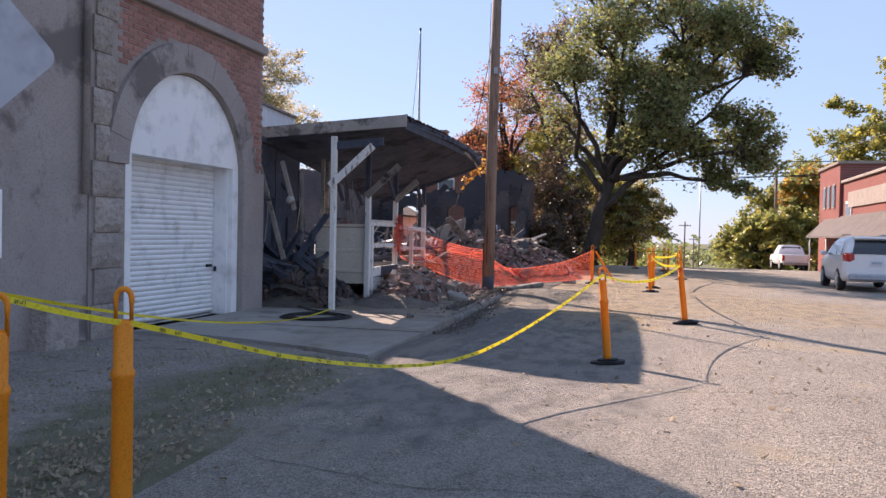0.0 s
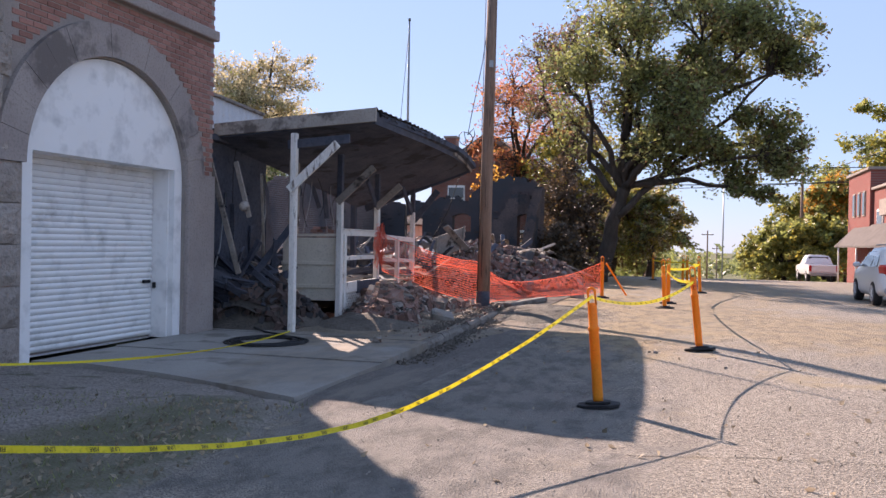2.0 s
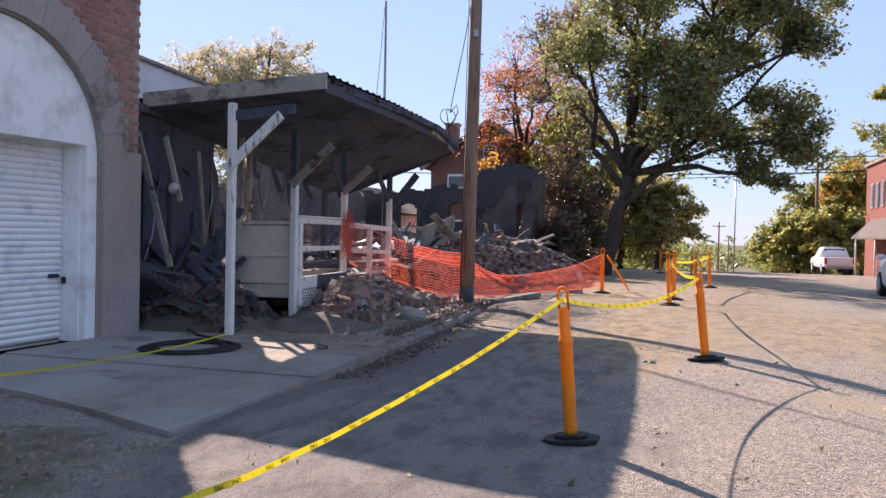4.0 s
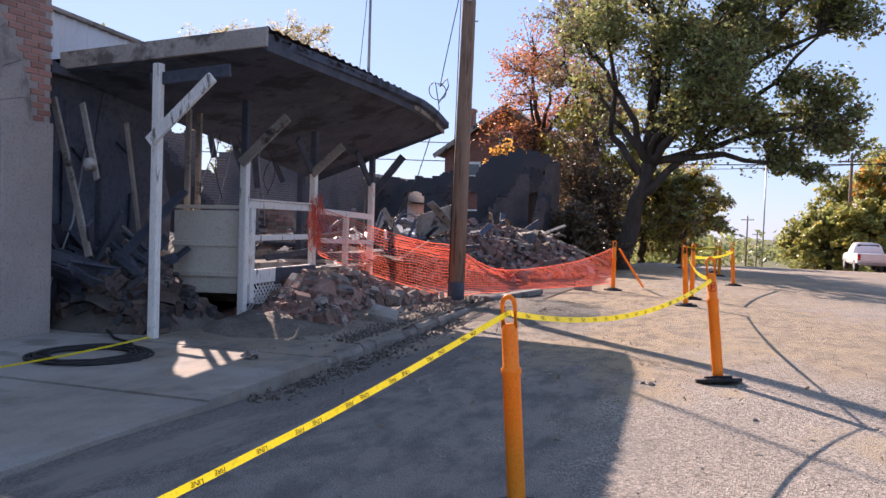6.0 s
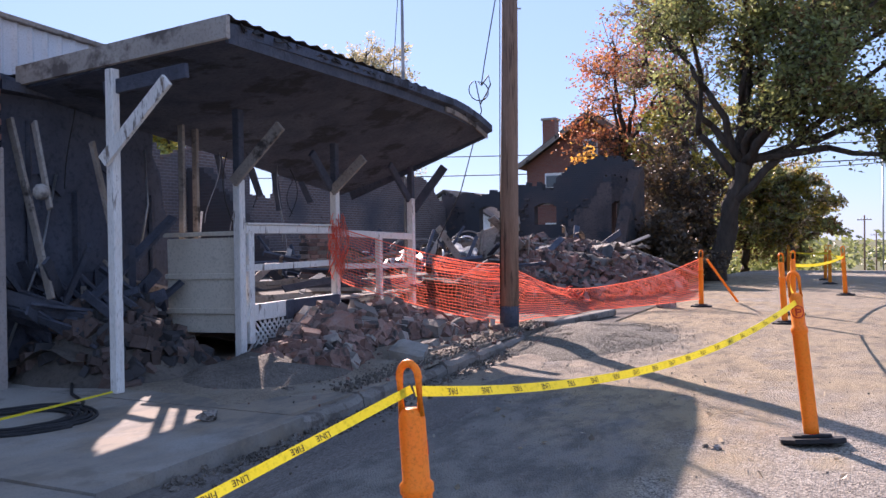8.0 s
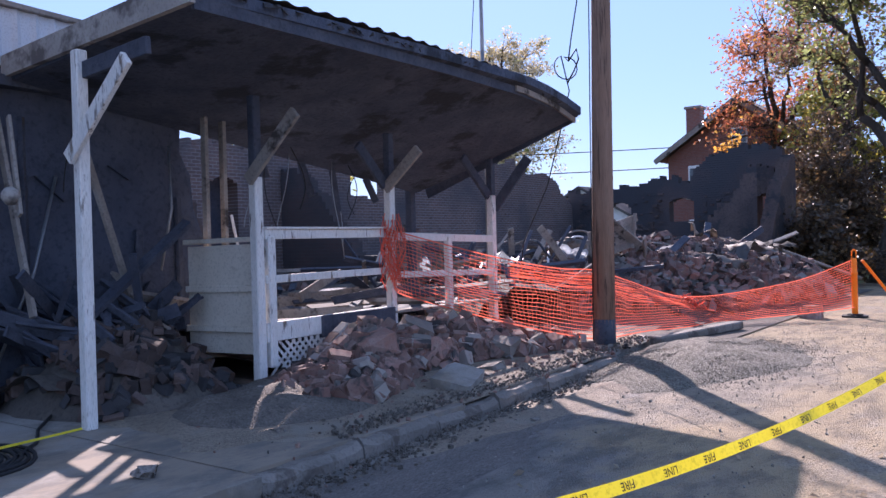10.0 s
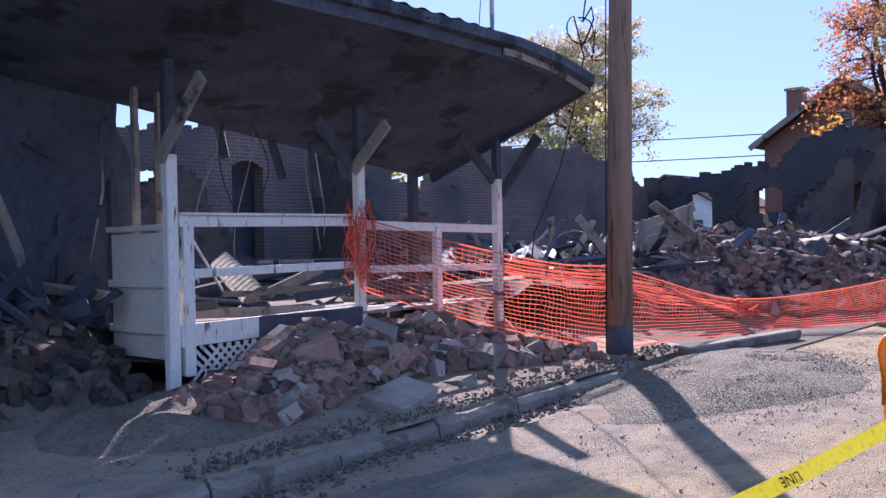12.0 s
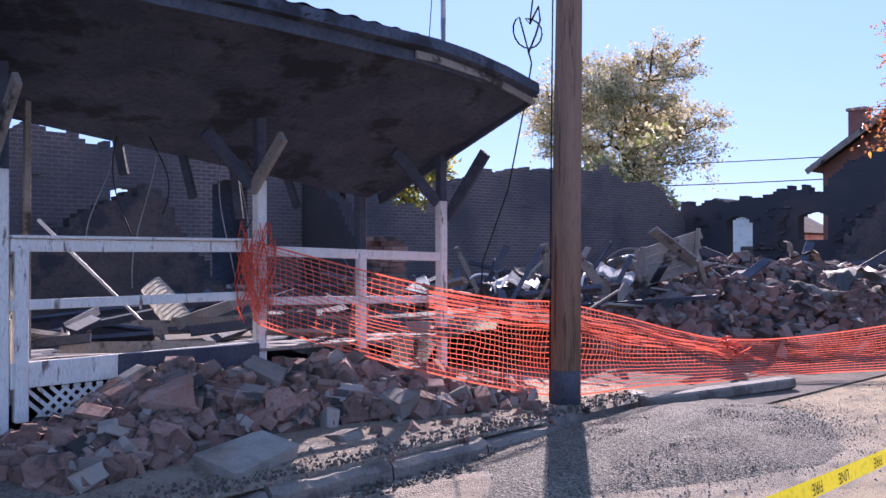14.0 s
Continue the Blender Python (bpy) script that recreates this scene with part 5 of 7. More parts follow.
def delineator(x, y, tilt=(0, 0), rz=0, spin=180, label="orange plastic delineator post on a black rubber base"):
    global first
    if first is None:
        first = new("delineator_post")
        for k, bm in delineator_meshes().items():
            p = part(k, bm, MATS[k], first, smooth=k in ("stem", "handle"))
            if k == "emblem":
                p["label"] = "red round printed emblem"
        ob = first
        ob.matrix_basis = Matrix.Translation((x, y, road_z(x, y))) @ turn(tilt[0], tilt[1], rz).to_4x4() @ turn(0, 0, spin).to_4x4()
        tagged(ob, label, "delineator", "orange street posts")
    else:
        ob = copy_thing(first, Matrix.Translation((x, y, road_z(x, y))) @ turn(tilt[0], tilt[1], rz).to_4x4() @ turn(0, 0, spin).to_4x4())
        tagged(ob, label)
    return ob


delineator(-0.70, 10.70, (-2, -5.0), 0)
delineator(0.30, 14.62, (-9, -5.0), 8, 0, "orange delineator post, leaning, on a black rubber base")
delineator(-2.56, 3.56, (0, 0), 30)
delineator(-2.80, 3.0, (1, 1), 30)
delineator(-2.30, 26.7, (0, 0), 5)
delineator(-0.45, 23.6, (0, -3), 10)
delineator(-0.42, 25.4, (0, 0), 10)
delineator(0.45, 31.0, (0, -3), 5)
delineator(0.0, 36.5, (0, 0), 5)
delineator(-0.2, 39.5, (0, 1), 5)
delineator(-1.6, 43.5, (0, 0), 5)
lean = thing("loose_stake", (-1.95, 27.4, 0.0), "orange stake leaning at the fence's end", "stake")
bm = bmesh.new()
beam(bm, (-1.70, 27.9, 0.03), (-2.22, 27.0, 1.0), 0.05, 0.04, bevel=0.006)
part("stake", bm, M_ORANGE, lean)


def tape(a, b, sag, label, words=True, width=0.06, lean_out=0.0, twist=0.0, seed=1, hang=None):
    a, b = Vector(a), Vector(b)
    ob = thing("barrier_tape", a, label, "barrier tape", "yellow barrier tapes")
    r = random.Random(seed)
    n = max(24, int((b - a).length * 10))
    side = (b - a).cross(Vector((0, 0, 1))).normalized()
    mids, ups = [], []
    for i in range(n + 1):
        t = i / n
        p = a.lerp(b, t) - Vector((0, 0, level(hang, t) if hang else 4 * sag * t * (1 - t)))
        tw = lean_out + twist * math.sin(9 * t + seed) + 0.12 * noise.noise(Vector((t * 12, seed, 0)))
        mids.append(p)
        ups.append((Vector((0, 0, 1)) * math.cos(tw) + side * math.sin(tw)))
    bm = bmesh.new()
    prev = None
    for p, u in zip(mids, ups):
        c = (bm.verts.new(p - u * width / 2), bm.verts.new(p + u * width / 2))
        if prev:
            bm.faces.new((prev[0], c[0], c[1], prev[1]))
        prev = c
    part("ribbon", bm, M_TAPE, ob, smooth=True)
    if words:
        L = (b - a).length
        k = 0
        s = 0.25
        size = 0.88 * width
        while s < L - 0.3:
            i = int(s / L * n)
            p, u = mids[i], ups[i]
            d = (mids[min(i + 1, n)] - mids[max(i - 1, 0)]).normalized()
            out = d.cross(u).normalized()
            txt = bpy.data.curves.new("lettering", "FONT")
            txt.body = ("FIRE", "LINE")[k % 2]
            txt.size, txt.align_x, txt.align_y, txt.extrude, txt.offset = size, "CENTER", "CENTER", 0.0, 0.0003
            txt.materials.append(M_INK)
            o = new("lettering", txt)
            o.parent = ob
            m = Matrix((d, u, out)).transposed().to_4x4()
            # printed letters stand on their heads towards the street
            o.matrix_basis = Matrix.Translation(p + out * 0.004 - BASE[ob.name]) @ m @ Matrix.Rotation(math.pi, 4, "Z")
            s += size * (4.6 if k % 2 == 0 else 7.5)
            k += 1
    return ob


A_TOP, B_TOP = (-0.79, 10.74, 1.01), (0.21, 14.77, 1.04)
tape((-2.52, 3.56, 1.03), A_TOP, 0.585, "yellow plastic tape lettered in black, sagging between orange posts", seed=2, lean_out=-0.3, twist=0.25, width=0.030,
     hang=((0, 0), (0.06, 0.115), (0.15, 0.285), (0.23, 0.405), (0.31, 0.505), (0.39, 0.57), (0.46, 0.595), (0.53, 0.58), (0.61, 0.52), (0.69, 0.435), (0.79, 0.315), (0.86, 0.215), (1, 0)))
tape((-0.79, 10.76, 1.0), B_TOP, 0.17, "yellow plastic tape lettered in black, tied between orange posts", seed=3, lean_out=-0.4, twist=0.15, width=0.038)
tape(B_TOP, (-0.42, 23.6, 0.93), 0.10, "yellow plastic tape strung along the street", seed=4, twist=0.12, lean_out=-0.1, width=0.05)
tape((-0.42, 25.4, 0.93), (0.42, 31.0, 0.95), 0.08, "yellow plastic tape strung along the street", seed=6, words=False)
tape((0.42, 31.0, 0.95), (0.0, 36.5, 0.95 + lie(0, 36.5)), 0.05, "yellow plastic tape strung along the street", seed=7, words=False)
tape((0.0, 36.5, 0.95 + lie(0, 36.5)), (-1.6, 43.5, 0.95 + lie(0, 43.5)), 0.05, "yellow plastic tape strung along the street", seed=7, words=False)
tape((-3.3, 3.2, 1.22), (-5.86, 14.14, 0.085), 0.22, "thin twisted yellow tape tied to the porch post", seed=8, words=False, width=0.02, twist=0.6)
tape((-3.06, 2.95, 1.26), (-2.54, 3.54, 1.03), 0.02, "yellow plastic tape tied to the sign post", seed=12, lean_out=-0.3, width=0.030)

# ---- orange safety fence ----
fence = thing("safety_fence", (-4.8, 22.0, 0.0), "sagging orange plastic mesh fence strung past the pole", "fence")
TOPS = [(-6.02, 18.22, 1.74), (-5.97, 18.5, 1.66), (-5.35, 19.6, 1.33), (-4.85, 20.4, 1.14), (-4.62, 21.1, 1.08), (-4.62, 22.2, 0.88), (-4.60, 23.2, 0.67), (-4.45, 24.1, 0.51), (-4.0, 25.0, 0.50), (-3.1, 26.1, 0.68), (-2.32, 26.76, 1.02)]
FEET = [(-5.90, 18.25, 0.98), (-5.85, 18.5, 0.86), (-5.2, 19.55, 0.49), (-4.75, 20.35, 0.26), (-4.55, 21.15, 0.12), (-4.35, 22.3, 0.12), (-4.15, 23.2, 0.09), (-3.85, 24.0, 0.12), (-3.55, 24.9, 0.10), (-2.85, 25.9, 0.13), (-2.28, 26.66, 0.18)]


def along(keys, t):
    t *= len(keys) - 1
    i = min(int(t), len(keys) - 2)
    f = t - i
    p = [Vector(keys[max(0, min(len(keys) - 1, k))]) for k in (i - 1, i, i + 1, i + 2)]
    return 0.5 * (2 * p[1] + (p[2] - p[0]) * f + (2 * p[0] - 5 * p[1] + 4 * p[2] - p[3]) * f * f + (3 * p[1] - p[0] - 3 * p[2] + p[3]) * f ** 3)


def net(u, v):
    p = along(TOPS, u).lerp(along(FEET, u), v)
    q = 0.17 * noise.noise(Vector((u * 11, v * 2.4, 1.5))) + 0.03 * noise.noise(Vector((u * 40, v * 5, 4)))
    fold = math.exp(-((u - 0.70) / 0.012) ** 2)
    return p + Vector((q * math.sin(math.pi * v) + 0.05 * fold * math.sin(18 * v), 0.05 * q, 0.35 * q * math.sin(math.pi * v)))


bm = bmesh.new()
NU, NV = 165, 18


def strand(fn, n, across, w):
    prev = None
    for i in range(n + 1):
        p = fn(i / n)
        c = (bm.verts.new(p + across * w), bm.verts.new(p - across * w))
        if prev:
            bm.faces.new((prev[0], c[0], c[1], prev[1]))
        prev = c


for j in range(NV + 1):
    v = j / NV
    strand(lambda t: net(t, v), 300, Vector((0, 0, 1)), 0.0040 if 0 < j < NV else 0.0085)
for i in range(NU + 1):
    u = i / NU
    strand(lambda t: net(u, t), NV, Vector((0.25, 0.95, 0)), 0.0029)
part("mesh", bm, M_NET, fence)
# slack gathered into a fold that runs down to the knot
bm = bmesh.new()
for k in range(9):
    v0, v1 = 0.05 + 0.028 * k, 0.22 + 0.035 * k
    strand(lambda t: net(0.22 + 0.47 * t, v0 + (v1 - v0) * t ** 1.5) + Vector((0.03 + 0.01 * math.sin(9 * t + k), 0, 0.008 * math.sin(14 * t + 2 * k))), 110, Vector((0, 0, 1)), 0.0052)
part("fold", bm, M_NET, fence)
bm = bmesh.new()
bunch = random.Random(3)
for k in range(26):
    p = Vector((-5.98 + bunch.uniform(-0.03, 0.06), 18.30 + bunch.uniform(-0.14, 0.16), 0))
    pts = [(p.x + 0.05 * math.sin(z * 9 + k), p.y + 0.05 * math.cos(z * 7 + k), z) for z in steps(0.95 + bunch.uniform(0, 0.2), 1.7 + bunch.uniform(0, 0.2), 7)]
    tube(bm, pts, 0.005, 4)
part("bunched_end", bm, M_NET, fence, "tangled end of the mesh wound on the porch post")["kind"] = "stuff"
bm = bmesh.new()
for k in range(16):
    c = along(TOPS, 0.70).lerp(along(FEET, 0.70), bunch.random() * 0.5)
    tube(bm, [c + Vector((bunch.gauss(0, 0.06), bunch.gauss(0, 0.1), bunch.gauss(0.02, 0.04))) for _ in range(4)], 0.007, 4)
part("bunched_fold", bm, M_NET, fence)["kind"] = "stuff"

# ---- trees ----
def crown(seed, n, cx, cy, cz, rx, ry, rz, r0, r1):
    r = random.Random(seed)
    out = []
    for i in range(n):
        while True:
            p = Vector((r.uniform(-1, 1), r.uniform(-1, 1), r.uniform(-1, 1)))
            if 0.25 < p.length < 1:
                break
        out.append((cx + p.x * rx, cy + p.y * ry, cz + p.z * rz, r.uniform(r0, r1)))
    return out


oak_blobs = crown(3, 46, 1.4, 0, 9.9, 3.6, 3.4, 4.8, 0.8, 1.2) + crown(4, 16, 3.7, -0.5, 6.4, 2.5, 2.6, 1.8, 0.7, 1.1) + crown(6, 20, 5.5, -0.5, 9.9, 2.3, 2, 1.9, 0.65, 1.0)
oak_blobs += [(6.2, -0.6, 6.7, 0.7), (7.0, -0.4, 6.3, 0.8), (7.8, -1, 5.4, 0.7), (7.4, -0.8, 4.3, 0.6), (6.4, -0.4, 5.1, 0.8), (6.8, -0.7, 3.5, 0.45), (4.9, 0, 4.6, 0.9), (5.6, -0.3, 3.9, 0.5), (2.8, 0.2, 5.0, 1.1), (1.9, 0.6, 5.5, 1.1), (7.9, -0.4, 8.9, 0.7), (8.0, -0.3, 10.2, 0.7), (5.9, -0.2, 7.0, 0.8), (6.8, 0.2, 5.6, 0.8), (7.5, -0.2, 6.9, 0.6), (5.8, 0.3, 4.4, 0.7), (7.9, -0.2, 4.7, 0.6), (7.0, -0.3, 4.7, 0.7), (6.2, 0.2, 5.9, 0.8)]
oak_limbs = [((0.85, 0.2, 3.9), (2.0, 0.1, 5.6), (3.7, 0.0, 7.1), (5.4, -0.2, 8.0), (7.4, -0.4, 8.9)), ((0.85, 0.2, 3.9), (0.9, 0.1, 6.0), (1.1, 0.0, 8.2), (1.9, 0.0, 11.5)), ((0.6, 0.2, 3.6), (-0.5, 0.1, 5.0), (-0.4, 0.0, 7.0), (-1.0, 0.0, 10.0)),
             ((3.7, 0.0, 7.1), (4.6, 0.2, 8.8), (5.0, 0.4, 11.0)), ((2.0, 0.1, 5.6), (4.2, 0.4, 5.6), (6.6, 0.0, 5.8))]
tree("oak_tree", (-3.6, 38.2, lie(0, 38.2)), (0.9, 0.2, 4.0), 0.33, oak_blobs, 56000, 0.132, [(L_OAK, 0.62), (L_GREEN, 0.24), (L_BROWN, 0.14)], "large spreading tree with dark green and browning leaves", seed=12, twigs=17, clump=0.46, leaders=oak_limbs)
tree("thinning_tree", (-5.9, 45.0, lie(0, 45)), (0.2, 0, 4.5), 0.22, crown(15, 22, 0.0, 0, 9.2, 2.3, 2.0, 4.6, 0.8, 1.2), 7500, 0.12, [(L_MAUVE, 0.8), (L_GREEN, 0.2)], "slender tree with thinning mauve-brown leaves", seed=23, twigs=16)
tree("maple_tree", (-10.0, 50.5, lie(0, 50)), (0.3, 0, 5.0), 0.28, crown(8, 26, 0.5, 0, 8.9, 3.2, 3.0, 3.9, 0.9, 1.4), 8500, 0.125, [(L_MAPLE, 0.85), (L_ORANGE, 0.15)], "slender maple with thinning red and orange leaves", seed=21, twigs=16)
tree("orange_tree", (-9.6, 44.5, lie(0, 44)), (-0.2, 0, 2.0), 0.12, crown(18, 7, 0.2, 0, 4.5, 1.4, 1.0, 0.8, 0.6, 0.9), 1100, 0.14, [(L_ORANGE, 1.0)], "small tree with orange leaves before the brick house", seed=22, twigs=10)
tree("yellow_tree", (-36.5, 68.0, lie(0, 68)), (0.3, 0, 6.5), 0.42, crown(9, 60, -0.6, 0, 13.0, 8.6, 6.5, 5.8, 1.4, 2.3), 46000, 0.18, [(L_PALE, 0.92), (L_GREEN, 0.08)], "wide tree with thin pale yellow leaves behind the ruins", seed=31, twigs=15)
tree("yellow_tree", (-6.6, 50.0, lie(0, 50)), (0.3, 0, 4.0), 0.26, crown(10, 16, 0.1, 0, 6.3, 2.4, 2.4, 3.6, 1.0, 1.5), 9000, 0.18, [(L_YELLOW, 0.6), (L_GREEN, 0.4)], "tall tree with yellow-green leaves", seed=41, twigs=14)
tree("low_tree", (-2.4, 56.0, lie(0, 56)), (0.2, 0, 2.0), 0.25, crown(11, 26, -0.2, 0, 3.4, 2.4, 2.4, 2.1, 0.8, 1.1), 26000, 0.16, [(L_BROWN, 0.22), (L_YELLOW, 0.28), (L_PALE, 0.2), (L_OAK, 0.3)], "low spreading tree with yellow-green leaves by the street", seed=51)
tree("low_tree", (-5.2, 62.0, lie(0, 62)), (0.2, 0, 2.0), 0.25, crown(41, 14, 0.0, 0, 3.6, 3.0, 2.6, 2.6, 1.1, 1.6), 8000, 0.2, [(L_GREEN, 0.6), (L_BROWN, 0.4)], "low dense tree in shade behind the larger tree", seed=52)
tree("shrub", (-5.4, 40.0, lie(0, 40)), (0.0, 0, 0.8), 0.14, crown(13, 22, 0.1, 0.5, 3.0, 1.9, 2.2, 2.6, 0.8, 1.2), 13000, 0.13, [(L_SCORCHED, 0.8), (L_BROWN, 0.2)], "tall scorched brown shrub beside the burnt wall", "shrub", seed=61)
tree("shrub", (-4.6, 36.6, lie(0, 36.6)), (0.0, 0, 0.6), 0.10, crown(14, 10, 0.0, 0.2, 1.2, 1.2, 1.2, 0.9, 0.6, 0.9), 4200, 0.12, [(L_SCORCHED, 0.8), (L_BROWN, 0.2)], "low scorched brown shrub beside the burnt wall", "shrub", seed=62)
for i, (x, y, h, w, mats, s, nm) in enumerate([
        (7.6, 92, 6.0, 2.6, [(L_GREEN, 0.8), (L_YELLOW, 0.2)], 71, "bright green bushy tree beside the street"),
        (9.6, 88, 9.0, 3.2, [(L_GREEN, 0.7), (L_YELLOW, 0.3)], 72, "bright green bushy tree beside the street"),
        (12.0, 84, 11.0, 3.0, [(L_GREEN, 0.6), (L_ORANGE, 0.4)], 73, "bushy tree turning orange beside the street"),
        (14.5, 92, 12.5, 3.0, [(L_ORANGE, 0.5), (L_GREEN, 0.5)], 74, "tall tree turning orange"),
        (17.0, 100, 16.5, 4.4, [(L_GREEN, 1.0)], 75, "tall dark green tree behind the brick shop"),
        (16.2, 75, 18.0, 3.6, [(L_GREEN, 0.55), (L_YELLOW, 0.45)], 76, "tall pale green tree behind the brick shop"),
        (7.4, 76, 5.0, 2.3, [(L_GREEN, 0.8), (L_YELLOW, 0.2)], 81, "bright green bush beside the street"),
        (10.4, 74, 6.0, 2.6, [(L_GREEN, 0.7), (L_YELLOW, 0.3)], 82, "bright green bush beside the street"),
        (-9.0, 72, 6.5, 3.4, [(L_GREEN, 0.6), (L_BROWN, 0.4)], 84, "green tree behind the larger trees"),
        (-4.5, 90, 7.0, 4.0, [(L_GREEN, 0.6), (L_BROWN, 0.4)], 85, "green tree behind the larger trees"),
        (-26.0, 52, 9.0, 3.2, [(L_PALE, 0.6), (L_GREEN, 0.4)], 78, "tall yellow tree behind the ruins"),
        (-27.0, 38, 9.5, 3.4, [(L_YELLOW, 0.6), (L_GREEN, 0.4)], 79, "yellow-green tree behind the ruins"),
        (-15.0, 62, 6.0, 2.4, [(L_YELLOW, 0.5), (L_GREEN, 0.5)], 80, "yellow-green tree beside the brick house")]):
    tree("street_tree", (x, y, lie(x, y)), (0.1, 0, h * 0.34), 0.22, crown(s, 20, 0, 0, h * 0.52, w * 1.05, w, h * 0.44, w * 0.34, w * 0.5), 9000, 0.22 if y < 70 else 0.3, mats, nm, "tree", seed=s, twigs=12)

# far hedge beyond the crest
hr = np.random.default_rng(77)
cl = []
for _ in range(420):
    x, y = hr.uniform(-60, 45), hr.uniform(112, 128)
    r, z, k = hr.uniform(1.2, 2.6), lie(x, y) + hr.uniform(0.2, 4.0), 60
    if -3.0 < x < 8.0:
        continue
    v = hr.normal(size=(k, 3)) * r * 0.6 + (x, y, z)
    cl += [tuple(p) for p in v]
tagged(part("far_woods", leaves_mesh("far_woods", cl, 0.5, hr), L_GREEN), "distant low line of green trees beyond the crest", "woods", kind="stuff")

# hazy wood on the far low land
cl = []
for _ in range(520):
    x, y = hr.uniform(-330, 330), hr.uniform(330, 420)
    r = hr.uniform(5, 9)
    v = hr.normal(size=(16, 3)) * (r * 0.8, r * 0.8, r * 0.4) + (x, y, -15 + r * 1.2)
    cl += [tuple(p) for p in v]
tagged(part("far_woods", leaves_mesh("far_woods", cl, 2.6, hr), L_OAK), "hazy strip of woods on the low land far off", "woods", kind="stuff")

# ---- brick house behind the ruins ----
house = thing("brick_house", (-12.6, 56, lie(0, 56)), "red brick gabled house behind the burnt building", "house")
HZ = lie(0, 52)
bm = bmesh.new()
prism(bm, [(-15.4, HZ - 1), (-8.2, HZ - 1), (-8.2, 5.5), (-11.8, 7.9), (-15.4, 5.5)], "y", 52, 62)
part("wall", bm, M_HOUSEBRICK, house)
for sgn, x in ((-1, -15.9), (1, -7.7)):
    bm = bmesh.new()
    beam(bm, (-11.8, 57, 8.12), (x, 57, 5.35), 11.0, 0.16)
    part("roof", bm, M_ROOFTILE, house)
    bm = bmesh.new()
    beam(bm, (-11.8, 51.45, 8.0), (x, 51.45, 5.25), 0.08, 0.24)
    part("bargeboard", bm, M_GREYWOOD, house)
chim = part("chimney", one_box((-15.0, 55.0, 7.0), (0.75, 0.75, 2.6), bevel=0.02), M_HOUSEBRICK, house)
part("chimney_cap", one_box((-15.0, 55.0, 8.32), (0.9, 0.9, 0.14), bevel=0.02), M_STONE, chim)


def house_window(x, z, w, h):
    win = part("window", one_box((x, 51.98, z), (w, 0.06, h), bevel=0.005), M_WALLWHITE, house)
    part("pane", one_box((x, 51.94, z + h * 0.22), (w - 0.16, 0.03, h * 0.38), bevel=0.0), M_PANE, win)
    part("pane", one_box((x, 51.94, z - h * 0.22), (w - 0.16, 0.03, h * 0.38), bevel=0.0), M_PANE, win)
    part("sill", one_box((x, 51.92, z - h / 2 - 0.05), (w + 0.2, 0.14, 0.1), bevel=0.005), M_STONE, win)


for x in (-13.8, -9.8):
    house_window(x, 4.2, 1.1, 1.6)
    house_window(x, 1.5, 1.1, 1.6)
house_window(-11.8, 6.3, 0.8, 0.8)
shed = thing("white_house", (-18.5, 56, lie(0, 56)), "small white clapboard house seen through the ruined window", "house")
bm = bmesh.new()
prism(bm, [(-22, -1.2), (-16.8, -1.2), (-16.8, 2.6), (-19.4, 4.0), (-22, 2.6)], "y", 50, 56)
part("wall", bm, M_WALLWHITE, shed)
for x in (-22.3, -16.5):
    bm = bmesh.new()
    beam(bm, (-19.4, 53, 4.15), (x, 53, 2.55), 6.5, 0.12)
    part("roof", bm, M_ROOFTILE, shed)
part("window", one_box((-17.9, 49.98, 1.4), (0.7, 0.05, 1.1), bevel=0.0), M_PANE, shed)

# ---- brick shop across the street ----
shop = thing("brick_shop", (14.5, 50, lie(14, 50)), "red brick shop with a stepped parapet and grey awning", "building")
part("rear_block", one_box((15.1, 59.5, 2.7), (10.2, 7.0, 7.0), bevel=0.0), M_SHOPBRICK, shop)
part("front_block", one_box((15.2, 47.0, 2.1), (10.0, 18.0, 5.8), bevel=0.0), M_SHOPBRICK, shop)
part("coping", one_box((15.1, 59.5, 6.28), (10.5, 7.3, 0.16), bevel=0.02), M_STONE, shop)
part("coping", one_box((15.2, 47.0, 5.08), (10.3, 18.3, 0.16), bevel=0.02), M_STONE, shop)
part("sign_band", one_box((10.15, 47.0, 3.9), (0.10, 14.0, 0.9), bevel=0.01), M_STONE, shop)
for y in (40.5, 44.0, 47.5, 51.0, 54.0):
    win = part("window", one_box((10.17, y, 3.1 if y > 52 else 1.0), (0.08, 1.6, 1.5 if y > 52 else 2.0), bevel=0.0), M_WALLWHITE, shop)
    part("pane", one_box((10.12, y, 3.1 if y > 52 else 1.0), (0.03, 1.3, 1.2 if y > 52 else 1.7), bevel=0.0), M_PANE, win)
for y in (57.6, 59.2, 60.8):
    win = part("window", one_box((9.98, y, 4.3), (0.08, 0.8, 1.5), bevel=0.0), M_STONE, shop)
    part("pane", one_box((9.93, y, 4.3), (0.03, 0.6, 1.3), bevel=0.0), M_PANE, win)
bm = bmesh.new()
prism(bm, [(10.1, 3.0), (8.9, 1.75), (8.9, 1.65), (10.1, 2.85)], "y", 38.5, 61)
part("awning", bm, M_ROOFTILE, shop, "grey shingled awning")
for y in (39, 44, 49, 54, 60):
    part("awning_post", tube(bmesh.new(), [(9.0, y, lie(8, y)), (9.0, y, 1.75)], 0.05, 8), M_WALLWHITE, shop)

